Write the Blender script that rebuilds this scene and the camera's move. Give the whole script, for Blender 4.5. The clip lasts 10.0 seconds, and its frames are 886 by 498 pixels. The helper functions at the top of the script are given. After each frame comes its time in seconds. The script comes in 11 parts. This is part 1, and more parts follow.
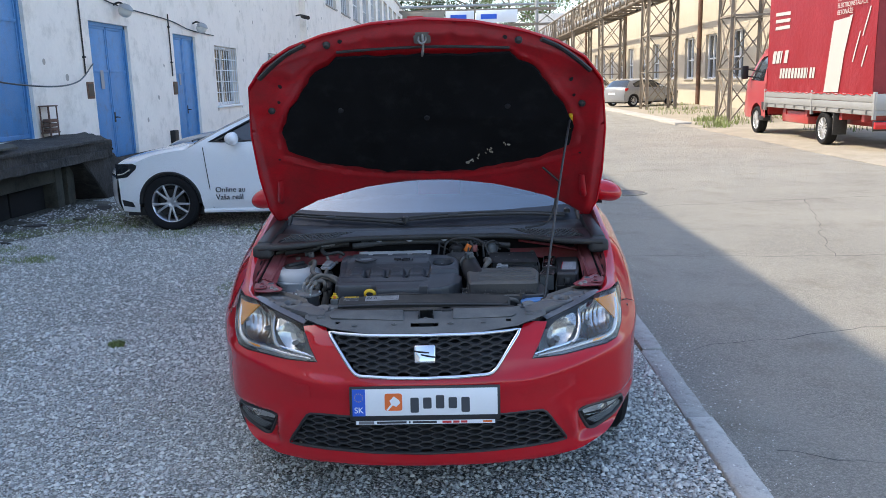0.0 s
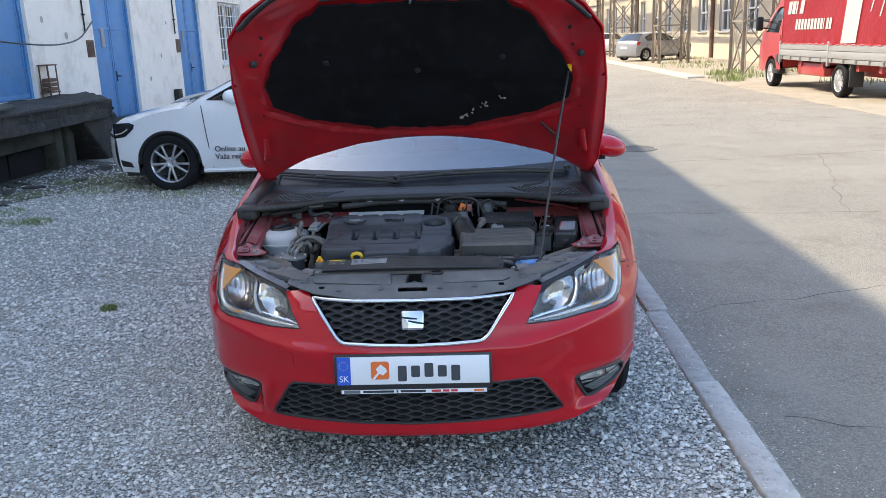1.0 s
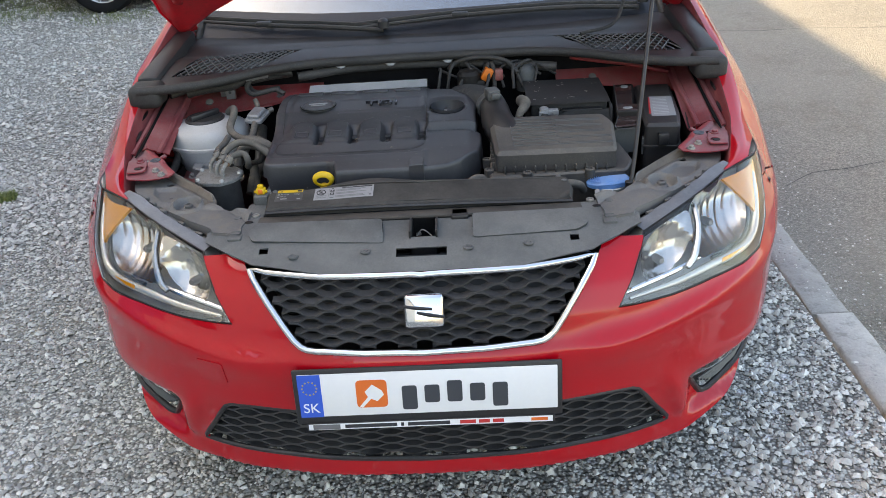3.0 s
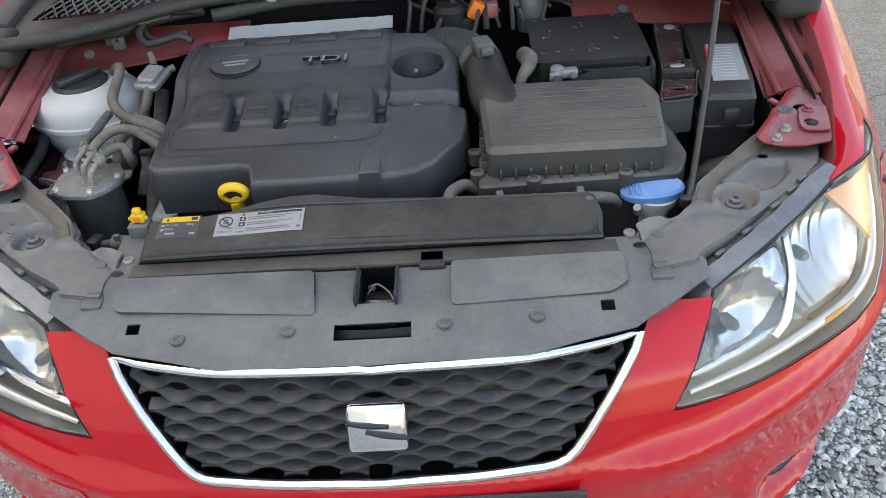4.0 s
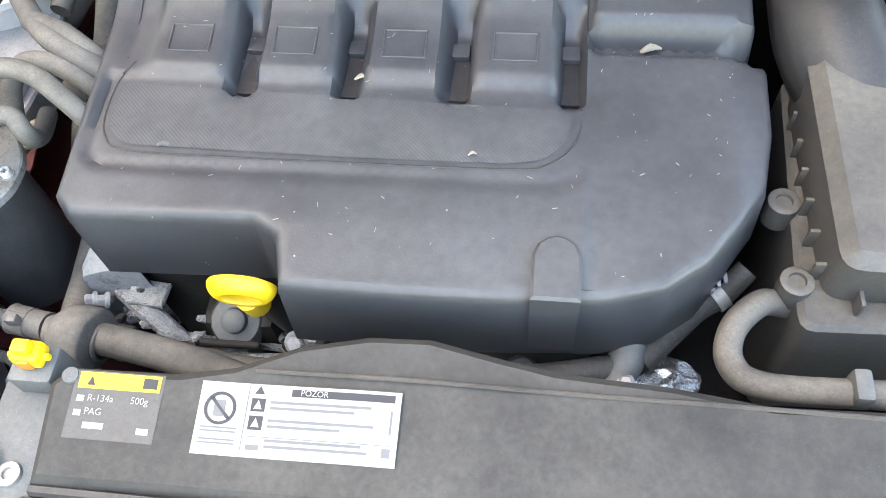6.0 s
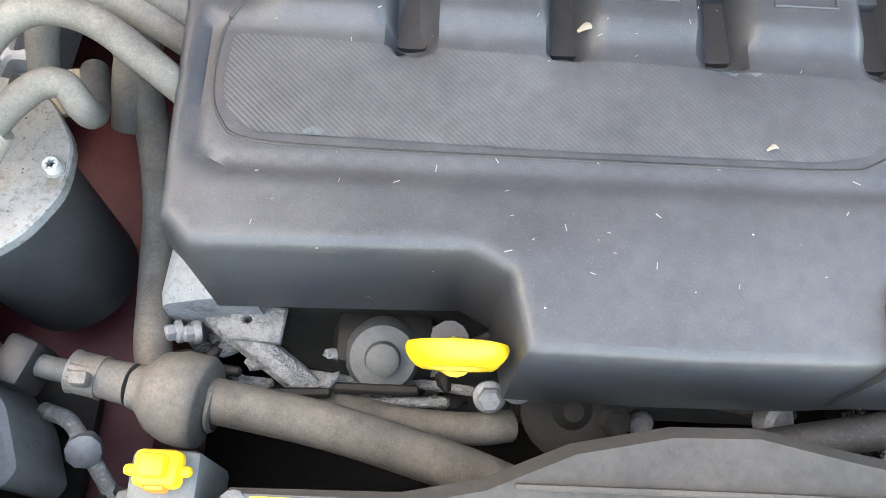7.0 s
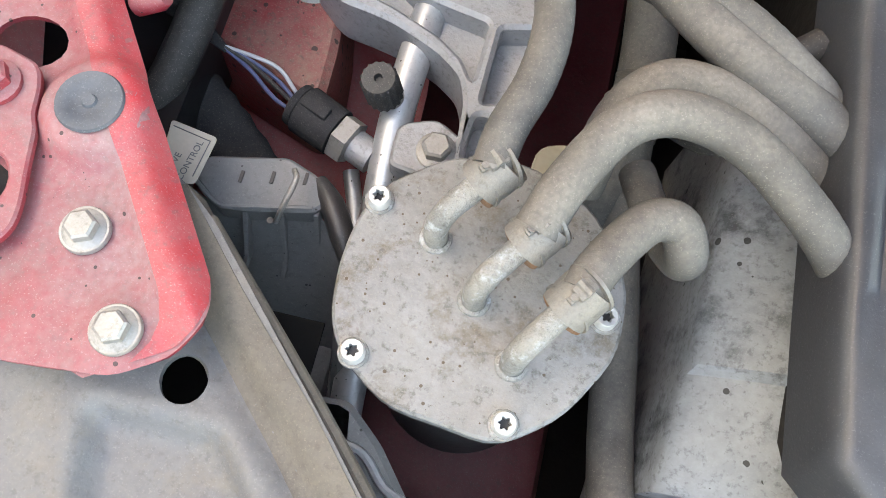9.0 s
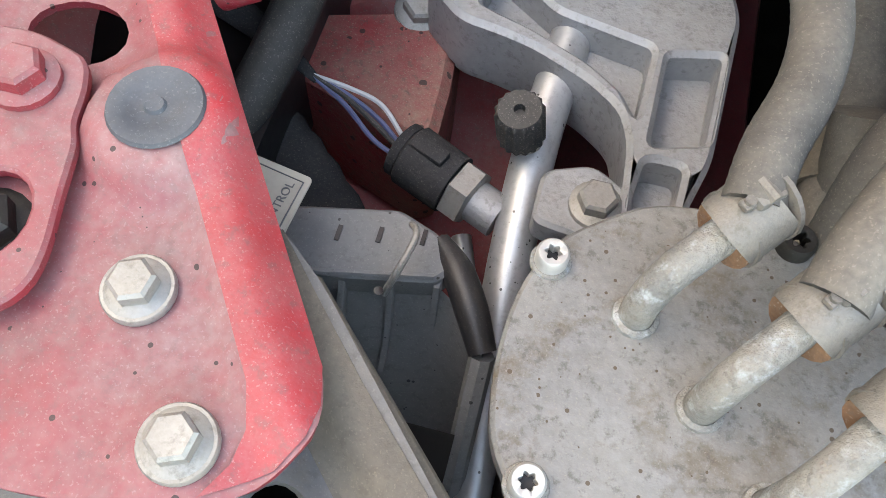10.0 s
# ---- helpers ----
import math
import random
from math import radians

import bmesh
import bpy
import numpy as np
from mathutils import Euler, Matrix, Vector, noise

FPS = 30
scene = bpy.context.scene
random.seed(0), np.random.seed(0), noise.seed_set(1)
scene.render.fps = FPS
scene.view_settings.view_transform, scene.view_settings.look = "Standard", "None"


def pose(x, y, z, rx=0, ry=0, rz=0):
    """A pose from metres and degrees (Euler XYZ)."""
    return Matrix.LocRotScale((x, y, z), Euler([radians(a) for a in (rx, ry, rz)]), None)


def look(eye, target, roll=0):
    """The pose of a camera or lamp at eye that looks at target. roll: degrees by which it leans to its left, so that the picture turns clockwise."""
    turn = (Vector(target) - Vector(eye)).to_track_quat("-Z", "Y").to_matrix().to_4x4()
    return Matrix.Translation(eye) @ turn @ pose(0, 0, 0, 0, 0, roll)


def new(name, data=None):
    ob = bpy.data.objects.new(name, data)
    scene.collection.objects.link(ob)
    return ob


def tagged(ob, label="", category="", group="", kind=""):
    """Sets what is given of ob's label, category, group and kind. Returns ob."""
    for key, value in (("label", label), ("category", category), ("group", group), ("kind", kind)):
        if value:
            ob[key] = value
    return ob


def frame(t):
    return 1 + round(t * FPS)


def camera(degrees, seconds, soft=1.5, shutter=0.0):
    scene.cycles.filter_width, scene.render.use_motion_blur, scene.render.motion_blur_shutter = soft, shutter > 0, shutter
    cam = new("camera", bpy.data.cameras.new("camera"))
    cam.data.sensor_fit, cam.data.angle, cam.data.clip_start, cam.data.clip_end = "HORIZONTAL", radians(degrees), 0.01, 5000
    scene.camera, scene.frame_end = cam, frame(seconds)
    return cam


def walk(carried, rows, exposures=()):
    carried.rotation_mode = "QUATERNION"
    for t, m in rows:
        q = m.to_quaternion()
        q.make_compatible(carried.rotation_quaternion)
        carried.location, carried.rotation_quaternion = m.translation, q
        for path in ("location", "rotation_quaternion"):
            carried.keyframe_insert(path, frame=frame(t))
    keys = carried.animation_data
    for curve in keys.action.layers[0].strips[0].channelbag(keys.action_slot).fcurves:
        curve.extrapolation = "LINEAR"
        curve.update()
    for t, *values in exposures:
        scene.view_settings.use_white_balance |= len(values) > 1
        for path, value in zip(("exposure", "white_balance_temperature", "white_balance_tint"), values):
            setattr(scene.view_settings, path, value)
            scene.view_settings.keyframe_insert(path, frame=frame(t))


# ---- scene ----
EXPO = 1.55
cam = camera(56.6, 10.0, soft=0.62)
PATH = [
    (0, (0.155, -2.755, 1.581), (0.101, -0.796, 1.181), -1.5),
    (0.5, (0.178, -2.714, 1.575), (0.109, -0.764, 1.138), -1.8),
    (1, (0.229, -2.592, 1.553), (0.145, -0.657, 1.055), -2.1),
    (1.5, (0.163, -2.341, 1.53), (0.066, -0.431, 0.944), -2.4),
    (2, (0.133, -2.069, 1.519), (0.036, -0.192, 0.834), -2.6),
    (2.2, (0.155, -1.932, 1.506), (0.061, -0.073, 0.774), -2.7),
    (3.3, (0.089, -1.112, 1.469), (0.03, 0.61, 0.454), -4.1),
    (3.5, (0.093, -0.988, 1.447), (0.038, 0.708, 0.387), -4.2),
    (4, (0.141, -0.672, 1.429), (0.061, 0.93, 0.235), -4.9),
    (4.5, (0.086, -0.381, 1.376), (0.037, 1.138, 0.076), -4.7),
    (5, (0.008, -0.179, 1.362), (0.009, 1.231, -0.056), -2.3),
    (6.3, (-0.06, 0.209, 1.217), (-0.301, 1.121, -0.546), -9.0),
    (6.5, (-0.098, 0.236, 1.197), (-0.278, 1.115, -0.59), -7.2),
    (7, (-0.241, 0.287, 1.142), (-0.215, 1.071, -0.698), 4.4),
    (7.5, (-0.366, 0.306, 1.096), (-0.284, 0.968, -0.789), 12.5),
    (8, (-0.431, 0.325, 1.072), (-0.366, 0.923, -0.835), 15.0),
    (8.5, (-0.462, 0.355, 1.061), (-0.479, 0.977, -0.84), 10.1),
    (9, (-0.497, 0.396, 1.051), (-0.583, 1.069, -0.831), 6.2),
    (9.5, (-0.534, 0.407, 0.995), (-0.676, 1.211, -0.831), 4.9),
    (10, (-0.549, 0.412, 0.955), (-0.731, 1.292, -0.832), 3.3),
]
walk(cam, [(t, look(eye, target, roll)) for t, eye, target, roll in PATH], exposures=[(0.0, EXPO, 6350, 10), (1.5, EXPO + 0.35, 7000, 10), (2.0, EXPO + 0.45, 7500, 10), (3.5, EXPO + 0.72, 8700, 11), (4.5, EXPO + 1.35, 8700, 8), (5.0, EXPO + 1.92, 8800, 8), (6.5, EXPO + 2.55, 8900, 8), (7.5, EXPO + 2.53, 9300, 8), (8.5, EXPO + 2.25, 9500, 9), (9.5, EXPO + 1.9, 9500, 9), (10.0, EXPO + 1.85, 9500, 9)])

# ---- light: open sky, sun behind the long building on the left ----
SUN_EL, SUN_AZ = 48.0, 4.0
world = bpy.data.worlds.new("sky")
scene.world = world
world.use_nodes = True
wn = world.node_tree
wn.nodes.clear()
sky = wn.nodes.new("ShaderNodeTexSky")
sky.sky_type, sky.sun_disc = "NISHITA", False
sky.sun_elevation, sky.sun_rotation = radians(SUN_EL), radians(270 + SUN_AZ)
sky.air_density, sky.dust_density = 1.0, 1.6
wbg = wn.nodes.new("ShaderNodeBackground")
wbg.inputs["Strength"].default_value = 0.15
wout = wn.nodes.new("ShaderNodeOutputWorld")
wn.links.new(sky.outputs[0], wbg.inputs[0])
wn.links.new(wbg.outputs[0], wout.inputs[0])
sun = new("sun", bpy.data.lights.new("sun", "SUN"))
sun.data.energy, sun.data.angle, sun.data.color = 2.25, radians(0.55), (1.0, 0.875, 0.665)
sun_dir = Vector((-math.cos(radians(SUN_EL)) * math.cos(radians(SUN_AZ)), math.cos(radians(SUN_EL)) * math.sin(radians(SUN_AZ)), math.sin(radians(SUN_EL))))
sun.matrix_world = look(sun_dir * 60, (0, 0, 0))

# ---- materials ----
def ramp_mix(nt, fac, a, b):
    m = nt.nodes.new("ShaderNodeMix")
    m.data_type = "RGBA"
    nt.links.new(fac, m.inputs["Factor"])
    for sock, v in ((m.inputs["A"], a), (m.inputs["B"], b)):
        if hasattr(v, "is_linked"):
            nt.links.new(v, sock)
        else:
            sock.default_value = (*v, 1)
    return m.outputs["Result"]


def math_node(nt, op, a, b=0.0, c=0.0, clamp=False):
    n = nt.nodes.new("ShaderNodeMath")
    n.operation, n.use_clamp = op, clamp
    for sock, v in zip(n.inputs, (a, b, c)):
        if hasattr(v, "is_linked"):
            nt.links.new(v, sock)
        else:
            sock.default_value = v
    return n.outputs[0]


def tex_noise(nt, vec, scale, detail=4.0, rough=0.6):
    n = nt.nodes.new("ShaderNodeTexNoise")
    n.inputs["Scale"].default_value, n.inputs["Detail"].default_value, n.inputs["Roughness"].default_value = scale, detail, rough
    nt.links.new(vec, n.inputs["Vector"])
    return n.outputs[0]


def span(nt, v, lo, hi):
    n = nt.nodes.new("ShaderNodeMapRange")
    n.inputs["From Min"].default_value, n.inputs["From Max"].default_value = lo, hi
    nt.links.new(v, n.inputs["Value"])
    return n.outputs[0]


def shader(name):
    m = bpy.data.materials.new(name)
    m.use_nodes = True
    nt = m.node_tree
    b = nt.nodes["Principled BSDF"]
    tc = nt.nodes.new("ShaderNodeTexCoord")
    return m, nt, b, tc.outputs["Object"], tc.outputs["Normal"]


def surf(name, col, rough=0.5, metal=0.0, var=0.12, scale=12.0, dust=None, dust_amount=0.5, dust_scale=9.0, up=0.6, stain=None, stain_amount=0.5,
         bump=0.15, bump_scale=300.0, coat=0.0, specks=0.0, piece=0.0, spec=0.5, deep=0.002, grime=0.35, pits=0.0, pit_scale=300.0, pit_col=(0.02, 0.018, 0.016)):
    """A painted, moulded or cast surface: broad and fine variation, dust that settles on upward faces, stains, fine relief."""
    m, nt, b, vec, nor = shader(name)
    broad = tex_noise(nt, vec, scale, 5.0, 0.62)
    fine = tex_noise(nt, vec, scale * 14, 3.0, 0.6)
    lo = tuple(max(0.0, c * (1 - var)) for c in col)
    hi = tuple(min(1.0, c * (1 + var)) for c in col)
    mixfac = math_node(nt, "MULTIPLY_ADD", broad, 0.65, math_node(nt, "MULTIPLY", fine, 0.35))
    c = ramp_mix(nt, span(nt, mixfac, 0.3, 0.7), lo, hi)
    if piece:
        oi = nt.nodes.new("ShaderNodeObjectInfo")
        f = math_node(nt, "MULTIPLY_ADD", oi.outputs["Random"], 2 * piece, 1 - piece)
        hs = nt.nodes.new("ShaderNodeHueSaturation")
        nt.links.new(f, hs.inputs["Value"])
        nt.links.new(c, hs.inputs["Color"])
        c = hs.outputs["Color"]
    r = rough
    if stain:
        st = span(nt, tex_noise(nt, vec, scale * 2.3, 6.0, 0.7), 0.52, 0.68)
        c = ramp_mix(nt, math_node(nt, "MULTIPLY", st, stain_amount), c, stain)
    if dust:
        sep = nt.nodes.new("ShaderNodeSeparateXYZ")
        nt.links.new(nor, sep.inputs[0])
        upf = math_node(nt, "MULTIPLY_ADD", sep.outputs["Z"], up, 1 - up, clamp=True)
        dn = span(nt, tex_noise(nt, vec, dust_scale, 6.0, 0.68), 0.28, 0.74)
        grit = span(nt, tex_noise(nt, vec, dust_scale * 30, 2.0, 0.5), 0.25, 0.8)
        d = math_node(nt, "MULTIPLY", math_node(nt, "MULTIPLY", upf, dn), math_node(nt, "MULTIPLY_ADD", grit, 0.5, 0.65))
        d = math_node(nt, "MULTIPLY", d, dust_amount, clamp=True)
        c = ramp_mix(nt, d, c, dust)
        r = math_node(nt, "MULTIPLY_ADD", d, 0.9 - rough, rough, clamp=True)
    if specks:
        vo = nt.nodes.new("ShaderNodeTexVoronoi")
        vo.inputs["Scale"].default_value = 150
        nt.links.new(vec, vo.inputs["Vector"])
        sp = math_node(nt, "LESS_THAN", vo.outputs["Distance"], 0.085)
        gate = math_node(nt, "GREATER_THAN", tex_noise(nt, vec, 60, 1.0), 1 - specks)
        c = ramp_mix(nt, math_node(nt, "MULTIPLY", sp, gate), c, (0.45, 0.43, 0.40))
    if dust and grime:
        # fine grime: small dark blots, grains of grit
        blot = span(nt, tex_noise(nt, vec, 260, 4.0, 0.7), 0.54, 0.66)
        c = ramp_mix(nt, math_node(nt, "MULTIPLY", blot, grime), c, tuple(v * 0.35 for v in dust))
        grit2 = span(nt, tex_noise(nt, vec, 1300, 2.0, 0.6), 0.60, 0.70)
        c = ramp_mix(nt, math_node(nt, "MULTIPLY", grit2, grime * 0.8), c, tuple(min(1.0, v * 1.35) for v in dust))
    if pits:
        vp = nt.nodes.new("ShaderNodeTexVoronoi")
        vp.inputs["Scale"].default_value = pit_scale
        nt.links.new(vec, vp.inputs["Vector"])
        sc = nt.nodes.new("ShaderNodeSeparateColor")
        nt.links.new(vp.outputs["Color"], sc.inputs[0])
        size = math_node(nt, "MULTIPLY_ADD", sc.outputs[0], 0.30, 0.06)
        pit = math_node(nt, "MULTIPLY", math_node(nt, "LESS_THAN", vp.outputs["Distance"], size), math_node(nt, "LESS_THAN", sc.outputs[1], pits))
        c = ramp_mix(nt, math_node(nt, "MULTIPLY", pit, 0.85), c, pit_col)
    nt.links.new(c, b.inputs["Base Color"])
    if hasattr(r, "is_linked"):
        nt.links.new(r, b.inputs["Roughness"])
    else:
        rr = math_node(nt, "MULTIPLY_ADD", fine, 0.16, rough - 0.08, clamp=True)
        nt.links.new(rr, b.inputs["Roughness"])
    b.inputs["Metallic"].default_value = metal
    b.inputs["Specular IOR Level"].default_value = spec
    if coat:
        b.inputs["Coat Weight"].default_value, b.inputs["Coat Roughness"].default_value = coat, 0.04
    if bump:
        bp = nt.nodes.new("ShaderNodeBump")
        bp.inputs["Strength"].default_value, bp.inputs["Distance"].default_value = bump, deep
        nt.links.new(tex_noise(nt, vec, bump_scale, 3.0, 0.6), bp.inputs["Height"])
        nt.links.new(bp.outputs[0], b.inputs["Normal"])
    return m


DUST = (0.30, 0.27, 0.235)
M = {}
M["red"] = surf("red_paint", (0.47, 0.003, 0.011), 0.5, 0.0, 0.04, 3.0, bump=0.0, coat=1.0, spec=0.05)
M["red_shelf"] = surf("red_paint_bulkhead", (0.34, 0.010, 0.015), 0.4, 0.0, 0.25, 9.0, dust=(0.30, 0.22, 0.20), dust_amount=0.7, dust_scale=12.0, up=0.3, bump=0.1, bump_scale=220)
M["red_inner"] = surf("red_paint_inner_dusty", (0.25, 0.012, 0.020), 0.42, 0.0, 0.3, 9.0, dust=(0.27, 0.20, 0.19), dust_amount=0.7, dust_scale=9.0, up=0.45, bump=0.1, bump_scale=220)
M["red_under"] = surf("red_paint_hood_inside", (0.52, 0.006, 0.014), 0.24, 0.0, 0.2, 6.0, dust=(0.075, 0.026, 0.024), dust_amount=0.6, dust_scale=5.5, up=0.0, bump=0.08, bump_scale=180, coat=0.7)
M["red_bracket"] = surf("red_bracket_dusty", (0.25, 0.012, 0.024), 0.40, 0.0, 0.3, 14.0, dust=(0.34, 0.285, 0.275), dust_amount=0.78, dust_scale=11.0, up=0.8, grime=0.28, pits=0.08, pit_scale=420.0, stain=(0.13, 0.05, 0.052), stain_amount=0.7, bump=0.35, bump_scale=420, specks=0.04, deep=0.0006)
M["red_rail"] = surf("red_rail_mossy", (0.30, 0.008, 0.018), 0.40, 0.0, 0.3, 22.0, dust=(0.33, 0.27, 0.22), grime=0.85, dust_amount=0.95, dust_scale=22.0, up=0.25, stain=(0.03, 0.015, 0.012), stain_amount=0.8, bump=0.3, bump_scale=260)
M["black"] = surf("black_plastic", (0.017, 0.017, 0.019), 0.44, 0.0, 0.2, 14.0, dust=DUST, dust_amount=0.15, grime=0.1, dust_scale=11.0, up=0.8, bump=0.2, bump_scale=500, deep=0.0006)
M["bar"] = surf("grille_bar_plastic", (0.026, 0.026, 0.028), 0.36, 0.0, 0.2, 14.0, dust=(0.16, 0.155, 0.15), dust_amount=0.3, dust_scale=16.0, up=0.4, bump=0.1, bump_scale=500, deep=0.0004)
M["guide"] = surf("air_guide_plastic", (0.030, 0.029, 0.028), 0.62, 0.0, 0.2, 10.0, dust=(0.19, 0.175, 0.155), dust_amount=0.50, grime=0.12, dust_scale=7.0, up=0.8, bump=0.15, bump_scale=500, spec=0.25, stain=(0.02, 0.02, 0.02), stain_amount=0.5, deep=0.0005)
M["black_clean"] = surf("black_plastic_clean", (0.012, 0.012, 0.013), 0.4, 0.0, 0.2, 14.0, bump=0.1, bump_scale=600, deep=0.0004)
M["cover"] = surf("engine_cover_plastic", (0.034, 0.036, 0.041), 0.36, 0.0, 0.12, 8.0, dust=(0.20, 0.197, 0.195), dust_amount=0.40, grime=0.2, dust_scale=4.0, up=0.85, bump=0.22, bump_scale=700, specks=0.30, deep=0.0005)
M["grey_plastic"] = surf("grey_dusty_plastic", (0.070, 0.075, 0.076), 0.5, 0.0, 0.2, 9.0, dust=(0.29, 0.288, 0.268), dust_amount=0.52, dust_scale=8.0, up=0.8, bump=0.2, bump_scale=500, deep=0.0006)
M["airbox"] = surf("air_box_plastic", (0.038, 0.038, 0.040), 0.46, 0.0, 0.16, 9.0, dust=(0.29, 0.255, 0.205), dust_amount=0.58, dust_scale=6.0, up=0.8, bump=0.25, bump_scale=500, deep=0.0006)
M["support"] = surf("support_panel_dusty", (0.105, 0.106, 0.110), 0.42, 0.1, 0.22, 14.0, dust=(0.24, 0.222, 0.195), dust_amount=0.9, dust_scale=16.0, up=0.85, stain=(0.15, 0.12, 0.085), stain_amount=0.75, bump=0.3, bump_scale=500, specks=0.3, deep=0.0006)
M["rubber"] = surf("rubber", (0.02, 0.02, 0.02), 0.65, 0.0, 0.25, 16.0, dust=DUST, dust_amount=0.2, dust_scale=12.0, up=0.7, bump=0.2, bump_scale=300)
M["hose"] = surf("dusty_rubber_hose", (0.06, 0.057, 0.053), 0.75, 0.0, 0.3, 20.0, dust=(0.30, 0.265, 0.22), grime=0.3, stain=(0.035, 0.032, 0.03), stain_amount=0.5, dust_amount=0.85, dust_scale=18.0, up=0.7, bump=0.3, bump_scale=600, deep=0.0008)
M["alu"] = surf("cast_aluminium", (0.36, 0.37, 0.385), 0.5, 0.55, 0.2, 18.0, dust=(0.29, 0.275, 0.255), dust_amount=0.75, dust_scale=16.0, up=0.6, bump=0.5, bump_scale=260, deep=0.001)
M["alu_lid"] = surf("corroded_aluminium_lid", (0.24, 0.24, 0.235), 0.6, 0.3, 0.3, 26.0, dust=(0.26, 0.235, 0.20), grime=0.55, dust_amount=0.75, dust_scale=24.0, up=0.85, pits=0.14, pit_scale=480.0, pit_col=(0.09, 0.06, 0.035), stain=(0.12, 0.09, 0.06), stain_amount=1.0, bump=0.3, bump_scale=500, deep=0.0008)
M["zinc"] = surf("white_corroded_pipe", (0.26, 0.26, 0.25), 0.6, 0.3, 0.3, 60.0, dust=(0.30, 0.26, 0.205), dust_amount=0.75, dust_scale=60.0, up=0.3, stain=(0.52, 0.57, 0.60), stain_amount=0.9, bump=0.8, bump_scale=600, deep=0.0012)
M["steel"] = surf("zinc_steel", (0.36, 0.355, 0.34), 0.42, 0.6, 0.18, 40.0, dust=(0.29, 0.26, 0.22), dust_amount=0.85, dust_scale=40.0, up=0.4, bump=0.2, bump_scale=600, deep=0.0005)
M["screw"] = surf("bright_screw", (0.60, 0.59, 0.56), 0.38, 0.5, 0.1, 60.0, bump=0.1, bump_scale=600, deep=0.0003)
M["rust"] = surf("rusty_ring", (0.20, 0.095, 0.045), 0.85, 0.1, 0.5, 60.0, dust=(0.42, 0.38, 0.32), dust_amount=0.5, bump=0.3, bump_scale=900, deep=0.0006)
M["chrome"] = surf("chrome", (0.72, 0.73, 0.75), 0.08, 1.0, 0.03, 20.0, bump=0.0)
M["reflector"] = surf("lamp_reflector", (0.60, 0.575, 0.53), 0.22, 1.0, 0.04, 20.0, bump=0.0)
M["lamp_inner"] = surf("lamp_inner_grey", (0.78, 0.77, 0.74), 0.30, 0.35, 0.06, 14.0, dust=(0.5, 0.48, 0.45), dust_amount=0.25, dust_scale=14.0, up=0.6, bump=0.0)
# warm tint puts the beige reflection of the ground into the silver
M["silver"] = surf("warm_reflection_silver", (0.74, 0.71, 0.65), 0.2, 0.6, 0.06, 14.0, bump=0.0)
# pale bluish patches: dirt, and sky reflection painted into the colour
M["lens_edge"] = surf("sky_pale_lens_edge", (0.06, 0.068, 0.080), 0.30, 0.0, 0.25, 14.0, dust=(0.25, 0.255, 0.265), dust_amount=0.8, dust_scale=11.0, up=0.5, bump=0.0, coat=0.5)
M["white_tank"] = surf("milky_white_plastic", (0.56, 0.56, 0.56), 0.40, 0.0, 0.1, 12.0, dust=(0.42, 0.38, 0.32), dust_amount=0.6, dust_scale=12.0, up=0.35, bump=0.1, bump_scale=300, grime=0.12)
M["yellow"] = surf("yellow_plastic", (0.74, 0.46, 0.012), 0.42, 0.0, 0.08, 30.0, dust=(0.4, 0.3, 0.12), dust_amount=0.25, dust_scale=40.0, bump=0.08, bump_scale=500, grime=0.12)
M["orange"] = surf("orange_plastic", (0.75, 0.18, 0.02), 0.45, 0.0, 0.15, 30.0, bump=0.1, bump_scale=500)
M["blue_cap"] = surf("blue_plastic", (0.10, 0.30, 0.66), 0.45, 0.0, 0.1, 20.0, dust=(0.42, 0.47, 0.55), dust_amount=0.55, dust_scale=18.0, up=0.8, bump=0.08, bump_scale=400, grime=0.12)
M["paper"] = surf("label_paper", (0.33, 0.33, 0.335), 0.6, 0.0, 0.06, 20.0, dust=(0.30, 0.28, 0.25), dust_amount=0.35, dust_scale=16.0, bump=0.0, grime=0.12)
M["ink"] = surf("print_ink", (0.03, 0.03, 0.035), 0.6, 0.0, 0.1, 40.0, bump=0.0)
M["ink_grey"] = surf("print_grey", (0.14, 0.14, 0.145), 0.6, 0.0, 0.1, 40.0, bump=0.0)
M["ink_red"] = surf("print_red", (0.55, 0.03, 0.03), 0.6, 0.0, 0.1, 40.0, bump=0.0)
M["plate_white"] = surf("plate_white", (0.80, 0.80, 0.80), 0.32, 0.0, 0.03, 8.0, bump=0.0)
M["plate_blue"] = surf("plate_blue", (0.02, 0.10, 0.55), 0.35, 0.0, 0.05, 8.0, bump=0.0)
M["plate_dark"] = surf("plate_dark_grey", (0.045, 0.05, 0.06), 0.4, 0.0, 0.05, 8.0, bump=0.0)
M["plate_orange"] = surf("plate_orange", (0.80, 0.16, 0.03), 0.35, 0.0, 0.05, 8.0, bump=0.0)
M["amber"] = surf("amber_lens", (0.95, 0.33, 0.01), 0.12, 0.0, 0.08, 20.0, bump=0.3, bump_scale=90, coat=0.6)
M["felt"] = surf("black_felt_mat", (0.005, 0.005, 0.006), 0.9, 0.0, 0.5, 5.0, stain=(0.022, 0.022, 0.023), stain_amount=0.35, bump=0.5, bump_scale=160, spec=0.2)
M["crinkled"] = surf("crinkled_foil", (0.42, 0.43, 0.44), 0.28, 0.85, 0.2, 60.0, stain=(0.10, 0.10, 0.10), stain_amount=0.5, bump=0.8, bump_scale=260, deep=0.002)
